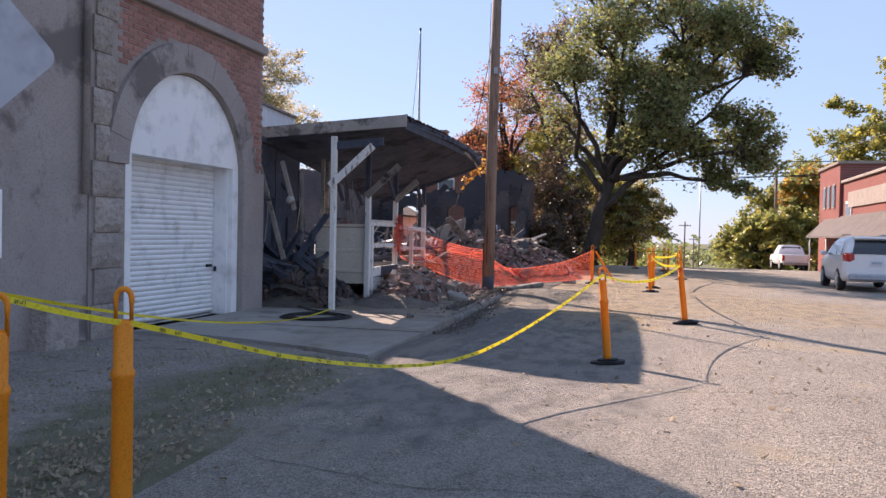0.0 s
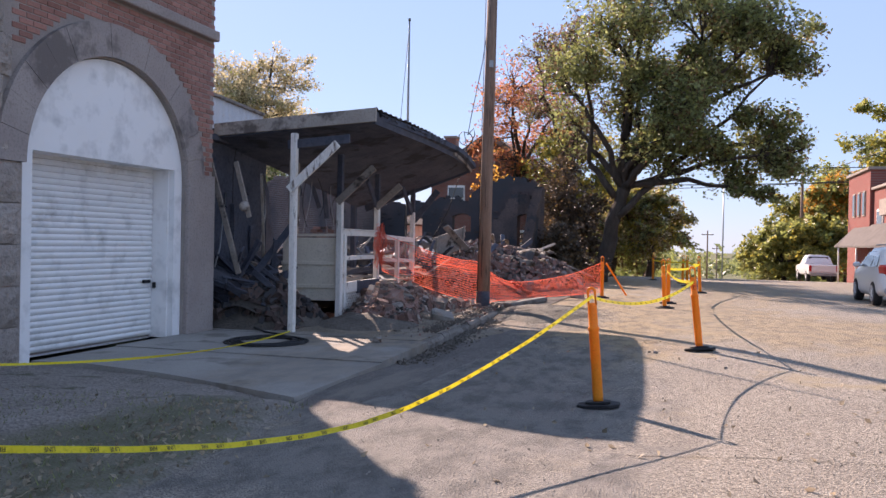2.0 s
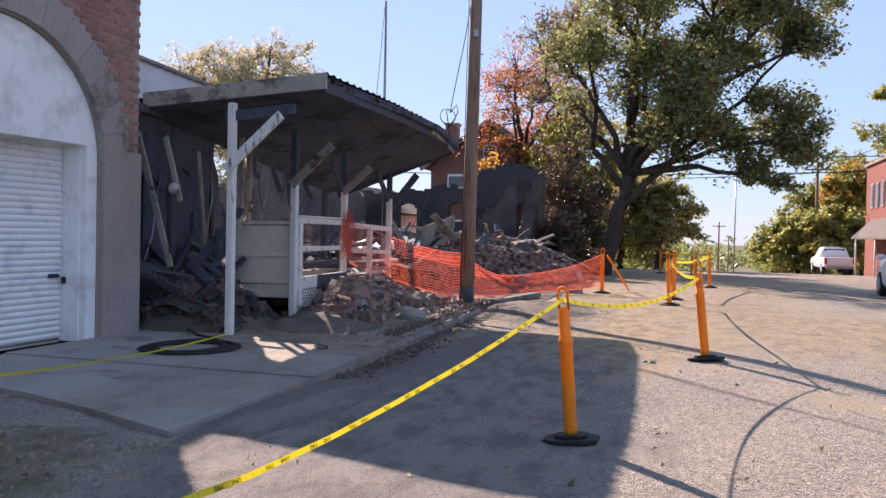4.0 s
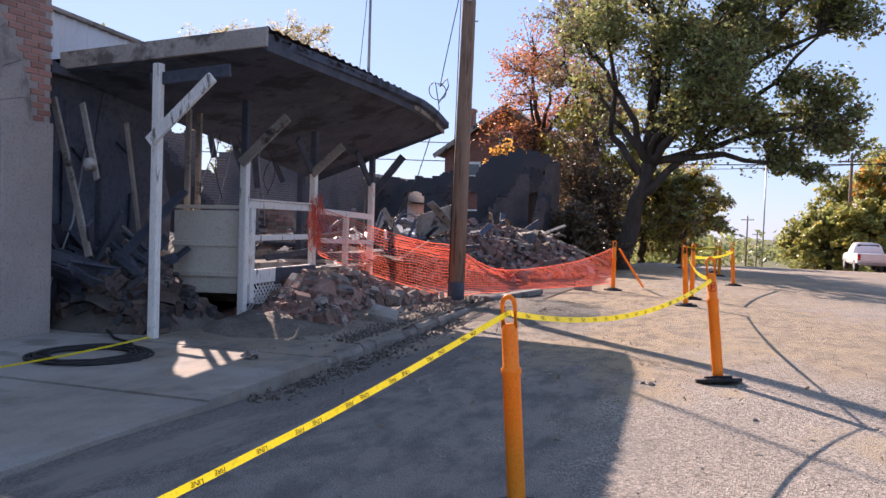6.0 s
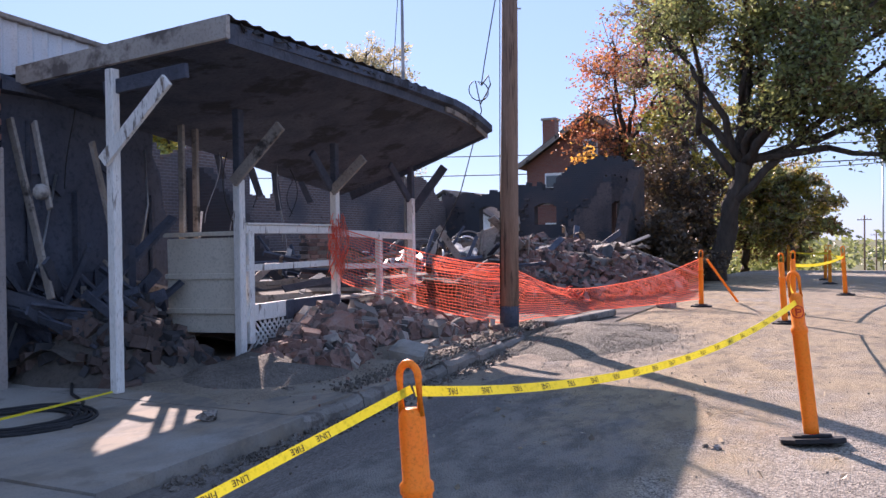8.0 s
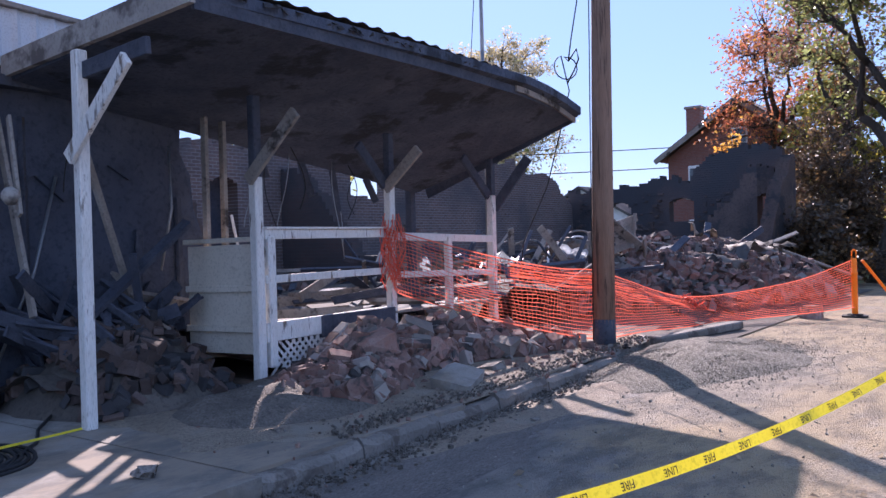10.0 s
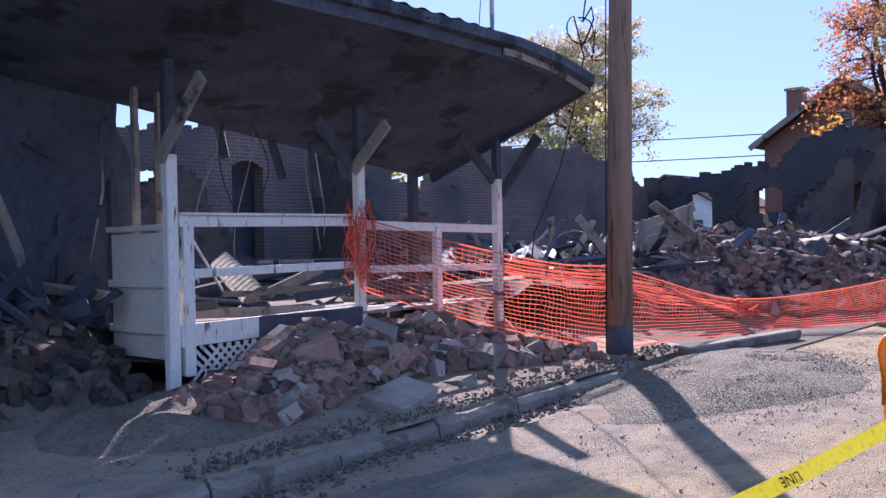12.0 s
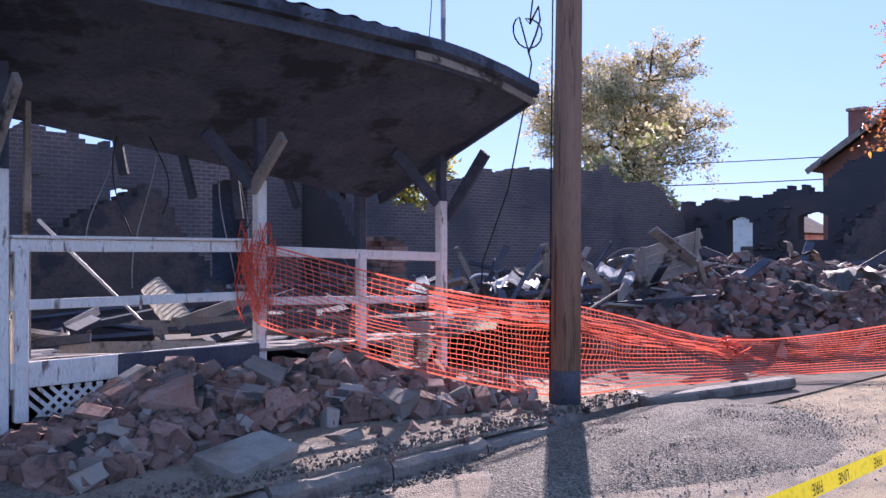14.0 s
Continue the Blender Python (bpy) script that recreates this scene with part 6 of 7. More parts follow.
# ---- parked vehicles ----
def loft(bm, sections):
    """A body through cross-sections along y; each section is a closed list of (x, z)."""
    rings = [[bm.verts.new((x, y, z)) for x, z in ring] for y, ring in sections]
    n = len(rings[0])
    for u, v in zip(rings, rings[1:]):
        for k in range(n):
            f = bm.faces.new((u[k], u[(k + 1) % n], v[(k + 1) % n], v[k]))
            f.smooth = True
    bm.faces.new(rings[0][::-1])
    bm.faces.new(rings[-1])
    return bm


def hull(w, z0, belt, roof, wr):
    """Cross-section of a car: sill, widest at the belt, leaning in to the roof."""
    half = [(w * 0.90, z0), (w * 0.985, z0 + 0.12), (w, (z0 + belt) / 2), (w * 0.965, belt), (wr + (w * 0.965 - wr) * 0.3, belt + (roof - belt) * 0.72), (wr * 0.93, roof - 0.05), (wr * 0.6, roof)]
    return half + [(-x, z) for x, z in half[::-1]]


def wheel(x, y, z, r, w, ob, side):
    bm = bmesh.new()
    tube(bm, [(x - w / 2, y, z), (x - w / 2 + 0.03, y, z), (x + w / 2 - 0.03, y, z), (x + w / 2, y, z)], [r - 0.03, r, r, r - 0.03], 24)
    t = part("tyre", bm, M_BLACK, ob)
    bm = bmesh.new()
    xo = x + side * (w / 2 + 0.004)
    tube(bm, [(xo - side * 0.03, y, z), (xo, y, z)], [r * 0.68, r * 0.64], 20)
    rim = part("rim", bm, M_STEEL, t)
    for k in range(5):
        a = 2 * math.pi * k / 5
        bm = bmesh.new()
        beam(bm, (xo + side * 0.006, y, z), (xo + side * 0.006, y + r * 0.62 * math.cos(a), z + r * 0.62 * math.sin(a)), 0.02, 0.05)
        part("spoke", bm, M_SIDING, t)


def suv(cx, rear, z):
    ob = thing("car", (cx, rear + 2.2, z), "white compact sport utility car parked at the kerb", "car")
    W = 0.89
    S = [(rear, hull(W * 0.90, z + 0.42, z + 0.98, z + 1.12, 0.70)), (rear + 0.10, hull(W * 0.97, z + 0.34, z + 1.02, z + 1.30, 0.70)), (rear + 0.35, hull(W, z + 0.30, z + 1.03, z + 1.58, 0.66)),
         (rear + 0.9, hull(W, z + 0.26, z + 1.02, z + 1.65, 0.68)), (rear + 2.1, hull(W, z + 0.25, z + 1.0, z + 1.64, 0.68)), (rear + 2.8, hull(W, z + 0.25, z + 0.99, z + 1.48, 0.66)),
         (rear + 3.3, hull(W, z + 0.26, z + 0.98, z + 1.10, 0.74)), (rear + 3.9, hull(W * 0.97, z + 0.28, z + 0.88, z + 0.98, 0.72)), (rear + 4.28, hull(W * 0.84, z + 0.34, z + 0.72, z + 0.82, 0.62))]
    part("body", loft(bmesh.new(), S), M_CAR, ob)
    bm = bmesh.new()
    for lo, hi in ((1.12, 1.30), (1.30, 1.53)):
        def back(h):
            return rear + (h - 1.12) * 0.556 if h < 1.301 else rear + 0.10 + (h - 1.30) * 0.893
        def half(h):
            return 0.66 - 0.30 * (h - 1.12)
        prism(bm, [(-half(lo), 0), (half(lo), 0), (half(hi), 1), (-half(hi), 1)], "y", -0.022, 0.0)
        for v in bm.verts[-8:]:
            h = lo if v.co.z < 0.5 else hi
            v.co = (cx + v.co.x, back(h) + v.co.y, z + h)
    part("rear_window", bm, M_GLASS, ob, "dark tinted rear window")
    for sgn in (-1, 1):
        bm = bmesh.new()
        prism(bm, [(rear + 0.55, z + 1.08), (rear + 1.28, z + 1.06), (rear + 1.28, z + 1.50), (rear + 0.80, z + 1.47)], "x", -0.01, 0.01)
        for v in bm.verts:
            v.co.x += cx + sgn * (0.865 - (v.co.z - z - 1.05) * 0.36)
        part("side_window", bm, M_GLASS, ob)
        bm = bmesh.new()
        prism(bm, [(rear + 1.38, z + 1.06), (rear + 2.85, z + 1.05), (rear + 2.30, z + 1.48), (rear + 1.38, z + 1.50)], "x", -0.01, 0.01)
        for v in bm.verts:
            v.co.x += cx + sgn * (0.865 - (v.co.z - z - 1.05) * 0.36)
        part("side_window", bm, M_GLASS, ob)
        part("tail_lamp", one_box((cx + sgn * 0.73, rear + 0.10, z + 1.02), (0.26, 0.30, 0.26), turn(0, sgn * 8, -sgn * 24), 0.05), M_LAMP, ob, "red tail lamp")
        part("reflector", one_box((cx + sgn * 0.66, rear + 0.03, z + 0.60), (0.22, 0.05, 0.09), bevel=0.02), M_LAMP, ob)
        part("mirror", one_box((cx + sgn * 0.98, rear + 2.75, z + 1.10), (0.2, 0.12, 0.15), bevel=0.04), M_CAR, ob)
        wheel(cx + sgn * 0.80, rear + 0.85, z + 0.34, 0.34, 0.22, ob, sgn)
        wheel(cx + sgn * 0.80, rear + 3.35, z + 0.34, 0.34, 0.22, ob, sgn)
        bm = bmesh.new()
        beam(bm, (cx + sgn * 0.56, rear + 0.8, z + 1.69), (cx + sgn * 0.56, rear + 2.2, z + 1.68), 0.04, 0.035, bevel=0.01)
        part("roof_rail", bm, M_STEEL, ob)
    part("bumper", one_box((cx, rear + 0.04, z + 0.44), (1.52, 0.18, 0.20), bevel=0.05), M_ALU, ob, "grey lower bumper")
    part("plate", one_box((cx, rear - 0.015, z + 0.86), (0.36, 0.02, 0.17), bevel=0.005), M_SIDING, ob)
    part("plate_bar", one_box((cx, rear - 0.028, z + 0.86), (0.26, 0.006, 0.06), bevel=0.0), M_ALU, ob)
    part("brake_lamp", one_box((cx, rear + 0.30, z + 1.585), (0.34, 0.05, 0.04), bevel=0.01), M_LAMP, ob)
    part("spoiler", one_box((cx, rear + 0.36, z + 1.60), (1.18, 0.34, 0.05), turn(6, 0, 0), 0.02), M_CAR, ob)
    return ob


def pickup(cx, rear, z):
    ob = thing("pickup_truck", (cx, rear + 2.7, z), "white pickup truck parked further up the street", "pickup truck")
    W = 0.98
    S = [(rear + 1.75, hull(W, z + 0.45, z + 1.18, z + 1.25, 0.80)), (rear + 1.9, hull(W, z + 0.42, z + 1.18, z + 1.86, 0.72)), (rear + 3.2, hull(W, z + 0.42, z + 1.16, z + 1.88, 0.74)), (rear + 3.8, hull(W, z + 0.42, z + 1.14, z + 1.22, 0.82)), (rear + 5.4, hull(W * 0.95, z + 0.48, z + 1.02, z + 1.12, 0.80))]
    part("cab", loft(bmesh.new(), S), M_CAR, ob)
    bed = part("bed", one_box((cx, rear + 0.9, z + 0.86), (1.94, 1.8, 0.64), bevel=0.03), M_CAR, ob)
    part("tailgate", one_box((cx, rear - 0.02, z + 0.92), (1.5, 0.04, 0.48), bevel=0.01), M_CAR, bed)
    part("rear_window", one_box((cx, rear + 1.86, z + 1.54), (1.3, 0.05, 0.40), turn(-8, 0, 0), 0.01), M_GLASS, ob)
    part("bumper", one_box((cx, rear - 0.10, z + 0.52), (1.8, 0.16, 0.18), bevel=0.02), M_STEEL, ob)
    for sgn in (-1, 1):
        part("tail_lamp", one_box((cx + sgn * 0.88, rear - 0.01, z + 0.94), (0.16, 0.06, 0.40), bevel=0.01), M_LAMP, ob)
        wheel(cx + sgn * 0.86, rear + 1.0, z + 0.38, 0.38, 0.25, ob, sgn)
        wheel(cx + sgn * 0.86, rear + 4.5, z + 0.38, 0.38, 0.25, ob, sgn)
    return ob


suv_car = suv(0, 0, 0)
pick = pickup(0, 0, 0)
for ob, x, y, rz in ((suv_car, 5.87, 27.0, 0), (pick, 9.0, 66.0, 3)):
    b0 = BASE[ob.name]
    z = road_z(x, y)
    ob.matrix_basis = Matrix.Translation((x, y, z)) @ turn(0, 0, rz).to_4x4() @ Matrix.Translation(b0)

# ---- street sign seen from behind ----
sign = thing("street_sign", (-3.08, 2.91, 0.0), "grey aluminium back of a diamond street sign on a steel post", "street sign")
d = Vector((0.42, 0.91, 0)).normalized()
out = Vector((-0.91, 0.42, 0))
part("post", tube(bmesh.new(), [(-3.08, 2.91, -0.1), (-3.08, 2.91, 3.0)], 0.03, 8), M_STEEL, sign)
bm = bmesh.new()
c0 = Vector((-3.08, 2.91, 2.285)) - out * 0.04
edge = []
for k in range(4):
    for a in steps(-math.pi / 4, math.pi / 4, 5):
        w = math.pi / 2 * k + a
        u = Vector((0.47 * math.cos(math.pi / 2 * k) + 0.06 * math.cos(w), 0.47 * math.sin(math.pi / 2 * k) + 0.06 * math.sin(w)))
        edge.append(c0 + d * u.x + Vector((0, 0, u.y)))
va = [bm.verts.new(p) for p in edge]
vb = [bm.verts.new(p + out * 0.004) for p in edge]
bm.faces.new(va)
bm.faces.new(vb[::-1])
for i in range(len(va)):
    j = (i + 1) % len(va)
    bm.faces.new((va[i], va[j], vb[j], vb[i]))
part("panel", bm, M_ALU, sign)
bm = bmesh.new()
q = Matrix((d, out, Vector((0, 0, 1)))).transposed()
box(bm, Vector((-3.08, 2.91, 1.50)) - out * 0.045, (0.59, 0.004, 0.30), q, 0.0)
plate = part("plate", bm, M_ALU, sign)
bm = bmesh.new()
box(bm, Vector((-3.08, 2.91, 1.50)) - out * 0.043 + d * 0.29, (0.016, 0.012, 0.31), q, 0.003)
part("rim", bm, M_WALLWHITE, plate)

# ---- small things on the pavement ----
hose = thing("hose", (-5.65, 12.9, 0.06), "black rubber hose lying in a flat coil by the porch post", "hose")
turns = steps(0, 12 * math.pi, 150)
pts = [(-5.62 + (0.34 + 0.0065 * a) * math.cos(a) + 0.02 * math.sin(3 * a), 12.95 + (0.38 + 0.007 * a) * math.sin(a), 0.072 + 0.01 * math.sin(2.3 * a)) for a in turns]
pts += [(-5.75, 13.7, 0.075), (-6.2, 13.95, 0.075), (-6.6, 14.3, 0.1)]
bm = tube(bmesh.new(), pts, 0.015, 6)
part("coil", bm, M_BLACK, hose, smooth=True)

slab_chunk = part("concrete_slab", chunk_mesh("concrete_slab", 77, (0.66, 0.40, 0.13), 0.12), M_CONCRETE)
slab_chunk.matrix_basis = Matrix.Translation((-4.3, 17.3, 0.13)) @ turn(12, -6, 108).to_4x4()
tagged(slab_chunk, "pale broken concrete slab lying on the pavement", "slab")
for x, y, z, size, r in ((-5.25, 17.15, 0.10, (0.40, 0.28, 0.22), (5, -14, 70)), (-4.95, 19.2, 0.10, (0.32, 0.24, 0.18), (18, 6, 10)), (-5.45, 18.1, 0.08, (0.34, 0.26, 0.2), (10, 20, 40))):
    o = part("masonry_block", chunk_mesh("masonry_block", int(x * 100), size, 0.24), M_RUBBLE)
    o.matrix_basis = Matrix.Translation((x, y, near_pile(x, y) + z)) @ turn(*r).to_4x4()
    tagged(o, "mortared lump of fallen brickwork on the rubble", "rubble", "mortared lumps")
log = thing("fallen_beam", (-3.8, 22.8, 0.05), "dirty grey-brown beam lying on the ground along the fence", "beam")
bm = bmesh.new()
beam(bm, (-4.0, 21.7, 0.05), (-3.5, 23.9, 0.09), 0.20, 0.12, bevel=0.02)
part("timber", bm, M_KERB, log)
rock = part("rock", chunk_mesh("rock", 5, (0.32, 0.26, 0.24), 0.3), M_STONE)
rock.location = (-2.95, 26.3, 0.10)
tagged(rock, "rounded grey rock on the sandy ground", "rock")
for x, y, r in ((-4.2, 13.6, 0.12), (-3.0, 16.6, 0.07), (-0.3, 14.29, 0.05), (-0.38, 14.34, 0.035), (0.6, 13.2, 0.03), (-4.35, 14.9, 0.08)):
    o = part("clod", chunk_mesh("clod", int(100 * y), (r * 0.9, r * 0.7, r * 0.5), 0.9), M_DIRT)
    o.location = (x, y, max(road_z(x, y), 0.06 if x < -3.6 else -1) + r * 0.25)
    tagged(o, "small clod of dirt on the ground", "clod", "loose clods")

rg = random.Random(21)


def strew(name, count, spot, size, material, label, category):
    """Loose grit and pebbles joined into one."""
    places = []
    for _ in range(count):
        x, y, z = spot()
        s = size * rg.uniform(0.4, 1.3)
        places.append((rg.choice((1, 3, 4, 7)), Matrix.Translation((x, y, z)) @ Euler((rg.uniform(0, 6), rg.uniform(0, 6), rg.uniform(0, 6))).to_matrix().to_4x4() @ Matrix.Diagonal((s, s, s, 1))))
    ob = scatter_joined(name, CHUNKS, places, material, None)
    return tagged(ob, label, category, kind="stuff")


def on_kerb():
    y = 14.2 + 7.8 * rg.random() ** 0.7
    x = kerb_x(y) + rg.gauss(-0.25, 0.45)
    return x, y, (0.065 if x < kerb_x(y) + 0.05 else road_z(x, y)) + 0.006


def on_gutter():
    y = 12.2 + 8.2 * rg.random()
    x = kerb_x(y) + 0.08 + abs(rg.gauss(0, 0.22))
    return x, y, road_z(x, y) + 0.012


strew("gutter_clods", 900, on_gutter, 0.26, M_DARKSOIL, "dark clods of soil and ash heaped against the kerb", "soil")


def on_verge():
    y = 15.0 + 7.0 * rg.random()
    x = kerb_x(y) - 0.05 - abs(rg.gauss(0, 0.2))
    return x, y, 0.085


strew("verge_clods", 1500, on_verge, 0.13, M_DARKSOIL, "dark grit and char lying thick beside the kerb", "grit")
strew("kerb_grit", 600, on_kerb, 0.15, M_RUBBLE_J, "brick crumbs and grit strewn along the kerb", "grit")
def on_gravel():
    a, r = rg.uniform(0, 6.28), rg.random() ** 0.5 * rg.uniform(0.8, 1.25)
    x, y = -2.95 + 1.2 * r * math.cos(a), 20.6 + 2.2 * r * math.sin(a)
    return x, y, road_z(x, y) + 0.008 + 0.12 * max(0.0, 1 - r * r)


strew("gravel", 11000, on_gravel, 0.05, M_GRAVELSTONE, "loose grey gravel stones", "gravel")


def on_mud():
    x, y = rg.gauss(-2.2, 0.75), rg.uniform(13.5, 25.5)
    x = max(x, kerb_x(y) + 0.12)
    return x, y, road_z(x, y) + 0.006


strew("clods", 1300, on_mud, 0.045, M_SOIL, "dark clods and char crumbs trodden into the dirt", "grit")
strew("stones", 650, on_mud, 0.08, M_STONES, "small pale stones lying in the dirt by the kerb", "stones")
strew("pebbles", 4200, lambda: (lambda x, y: (x, y, road_z(x, y) + 0.004))(rg.uniform(-2.6, 5.5), 3.0 + 20 * rg.random() ** 1.4), 0.055, M_STONES, "small pebbles scattered on the street", "pebbles")
strew("pavement_crumbs", 420, lambda: (rg.uniform(-6.4, -3.9), 14.4 + 7 * rg.random() ** 0.6, 0.07), 0.3, M_RUBBLE_J, "small brick crumbs on the pavement", "crumbs")
spots = [(rngl.uniform(-2.4, 6.0), 3 + 14 * rngl.random() ** 1.3) for _ in range(260)]
tagged(part("street_leaves", leaves_mesh("street_leaves", [(x, y, road_z(x, y) + 0.015) for x, y in spots], 0.05, rngl), L_DRY), "few dry leaves blown over the street", "leaves", kind="stuff")


def soil_z(x, y):
    d = ((x + 5.2) / 1.0) ** 2 + ((y - 15.7) / 1.1) ** 2
    return 0.05 + 0.22 * max(0.0, 1 - d) * (1 + 0.4 * bumps(x, y, 3, 2)) - 0.01


tagged(part("soil_heap", sheet(steps(-6.4, -4.0, 40), steps(14.5, 16.9, 40), soil_z), M_DARKSOIL), "mound of dark soil beside the porch steps", "soil", kind="structure")

# larger lumps of brickwork still held by mortar
def brickwork_lump(x, y, z, turned, nx, ny, nz, seed):
    r = random.Random(seed)
    ob = thing("brickwork_lump", (x, y, z), "lump of broken brickwork still held by pale mortar", "rubble", "brickwork lumps")
    rot = turn(*turned).to_4x4()
    core = one_box((0, 0, 0), (nx * 0.215 - 0.06, ny * 0.11 - 0.03, nz * 0.075 - 0.02), bevel=0.02)
    bmesh.ops.transform(core, matrix=Matrix.Translation((x, y, z)) @ rot, verts=core.verts)
    part("mortar_bed", core, M_MORTAR, ob)
    for i in range(nx):
        for j in range(ny):
            for k in range(nz):
                if r.random() < 0.22 and (i in (0, nx - 1)):
                    continue
                p = new("brick", CHUNKS[r.choice((0, 0, 2))])
                p.parent = ob
                off = Vector(((i - (nx - 1) / 2 + 0.5 * (k % 2) - 0.25) * 0.215, (j - (ny - 1) / 2) * 0.112, (k - (nz - 1) / 2) * 0.076))
                p.matrix_basis = rot @ Matrix.Translation(off) @ turn(r.gauss(0, 2), r.gauss(0, 2), r.gauss(0, 2)).to_4x4()


brickwork_lump(-5.55, 16.8, near_pile(-5.55, 16.8) + 0.06, (10, -24, 100), 4, 2, 3, 1)
brickwork_lump(-5.3, 17.72, near_pile(-5.3, 17.72) + 0.07, (25, 6, 40), 2, 2, 2, 2)
brickwork_lump(-5.2, 18.75, near_pile(-5.2, 18.75) + 0.07, (-20, 10, 75), 2, 2, 3, 3)
brickwork_lump(-5.5, 18.35, near_pile(-5.5, 18.35) + 0.06, (30, -10, 20), 2, 2, 2, 4)
brickwork_lump(-5.0, 16.7, near_pile(-5.0, 16.7) + 0.07, (-15, 20, 110), 2, 2, 2, 5)

# ---- things inside the ruin ----
pad = thing("quilted_cushion", (-8.9, 18.75, 0.7), "white quilted cushion leaning among charred boards", "cushion")
bm = bmesh.new()
nx, nz = 12, 60
gridv = []
for j in range(nz + 1):
    for i in range(nx + 1):
        u, v = i / nx, j / nz
        w = 0.46 * (1 - 0.35 * max(0.0, v - 0.6))
        gridv.append(bm.verts.new(((u - 0.5) * 0.9 * w * 2 * 0.5, -0.10 * math.sqrt(max(0.0, 1 - (2 * u - 1) ** 4)) * (1 - 0.55 * abs(math.sin(v * 36)) ** 3), v * 0.95)))
for j in range(nz):
    for i in range(nx):
        a = j * (nx + 1) + i
        bm.faces.new((gridv[a], gridv[a + 1], gridv[a + nx + 2], gridv[a + nx + 1]))
bmesh.ops.solidify(bm, geom=bm.faces[:], thickness=0.06)
rot = Matrix.Translation((-8.85, 18.92, 0.72)) @ turn(-34, -40, 62).to_4x4() @ Matrix.Scale(0.82, 4)
bmesh.ops.transform(bm, matrix=rot, verts=bm.verts)
part("cover", bm, M_FABRIC, pad, smooth=True)
stack = thing("brick_stack", (-9.0, 22.2, 0.3), "broken brick pier standing in the debris", "pier")
for k in range(18):
    for i in range(3):
        bx = one_box((-9.2 + 0.22 * i + 0.05 * (k % 2), 22.2 + rg.uniform(-0.02, 0.02), 0.5 + k * 0.078), (0.205, 0.30, 0.07), None, 0.006)
        if k > 15 and i == (k % 3):
            bx.free()
            continue
        part("brick", bx, M_RUBBLE, stack)
stick = thing("white_pipe", (-7.8, 17.2, 0.8), "thin white pipe leaning behind the railing", "pipe")
part("pipe", tube(bmesh.new(), [(-7.0, 16.7, 1.9), (-8.7, 18.4, 0.75)], 0.018, 6), M_WALLWHITE, stick)

rb = random.Random(33)


def sheet_metal(x, y, z, w, l, rot, seed, material, label):
    bm = bmesh.new()
    n = 8
    g = [[bm.verts.new(((i / n - 0.5) * w, (j / n - 0.5) * l, 0.16 * noise.noise(Vector((i * 0.5, j * 0.5, seed))) + 0.10 * math.sin(i * 0.9 + seed))) for i in range(n + 1)] for j in range(n + 1)]
    for j in range(n):
        for i in range(n):
            bm.faces.new((g[j][i], g[j][i + 1], g[j + 1][i + 1], g[j + 1][i]))
    bmesh.ops.solidify(bm, geom=bm.faces[:], thickness=0.012)
    o = part("metal_sheet", bm, material, smooth=True)
    o.matrix_basis = Matrix.Translation((x, y, z)) @ turn(*rot).to_4x4()
    return tagged(o, label, "metal sheet", "bent sheets in the debris")


for i in range(9):
    x, y = rb.uniform(-10.2, -7.4), rb.uniform(23.0, 28.5)
    z = max(big_pile(x, y), inner(x, y)) + 0.22
    sheet_metal(x, y, z, rb.uniform(0.5, 1.1), rb.uniform(0.7, 1.5), (rb.uniform(-45, 45), rb.uniform(-50, 50), rb.uniform(0, 180)), i, M_DULL, "crumpled grey sheet of roofing metal on the debris")
for i in range(6):
    x, y = rb.uniform(-6.2, -4.2), rb.uniform(27.5, 32.5)
    sheet_metal(x, y, big_pile(x, y) + 0.14, rb.uniform(0.5, 0.9), rb.uniform(0.6, 1.3), (rb.uniform(-25, 25), rb.uniform(-25, 25), rb.uniform(0, 180)), i + 20, M_DULL if i % 2 else M_GREYWOOD, "grey bent sheet lying on the rubble")


def plank(x, y, z, L, yaw, pitch, w, h, mat, label):
    bm = bmesh.new()
    r = turn(0, pitch, yaw)
    v = r @ Vector((L, 0, 0))
    beam(bm, (x, y, z), (x + v.x, y + v.y, z + v.z), w, h, rb.uniform(0, 1.5), 0.004)
    o = part("broken_plank", bm, mat)
    return tagged(o, label, "plank", "broken planks")


for i in range(46):
    if i < 26:
        x, y = rb.uniform(-10.5, -6.0), rb.uniform(23.0, 28.5)
    else:
        x, y = rb.uniform(-8.6, -4.2), rb.uniform(26.0, 33.0)
    z = max(big_pile(x, y), inner(x, y)) + 0.03
    dark = rb.random() < 0.5
    plank(x, y, z, rb.uniform(0.6, 1.5), rb.uniform(0, 360), rb.uniform(-34, -2), rb.uniform(0.08, 0.2), 0.04, M_CHAR if dark else M_GREYWOOD, "charred plank sticking out of the rubble" if dark else "splintered grey plank sticking out of the rubble")
for i in range(26):
    x, y = rb.uniform(-8.6, -6.3), rb.uniform(16.6, 20.4)
    pale = rb.random() < 0.5
    plank(x, y, 0.74 + rb.uniform(0, 0.12), rb.uniform(0.5, 1.6), rb.uniform(40, 140), rb.uniform(-10, 4), rb.uniform(0.06, 0.16), 0.03, M_GREYWOOD if pale else M_CHAR, "splintered grey board lying on the deck" if pale else "charred board lying on the deck")
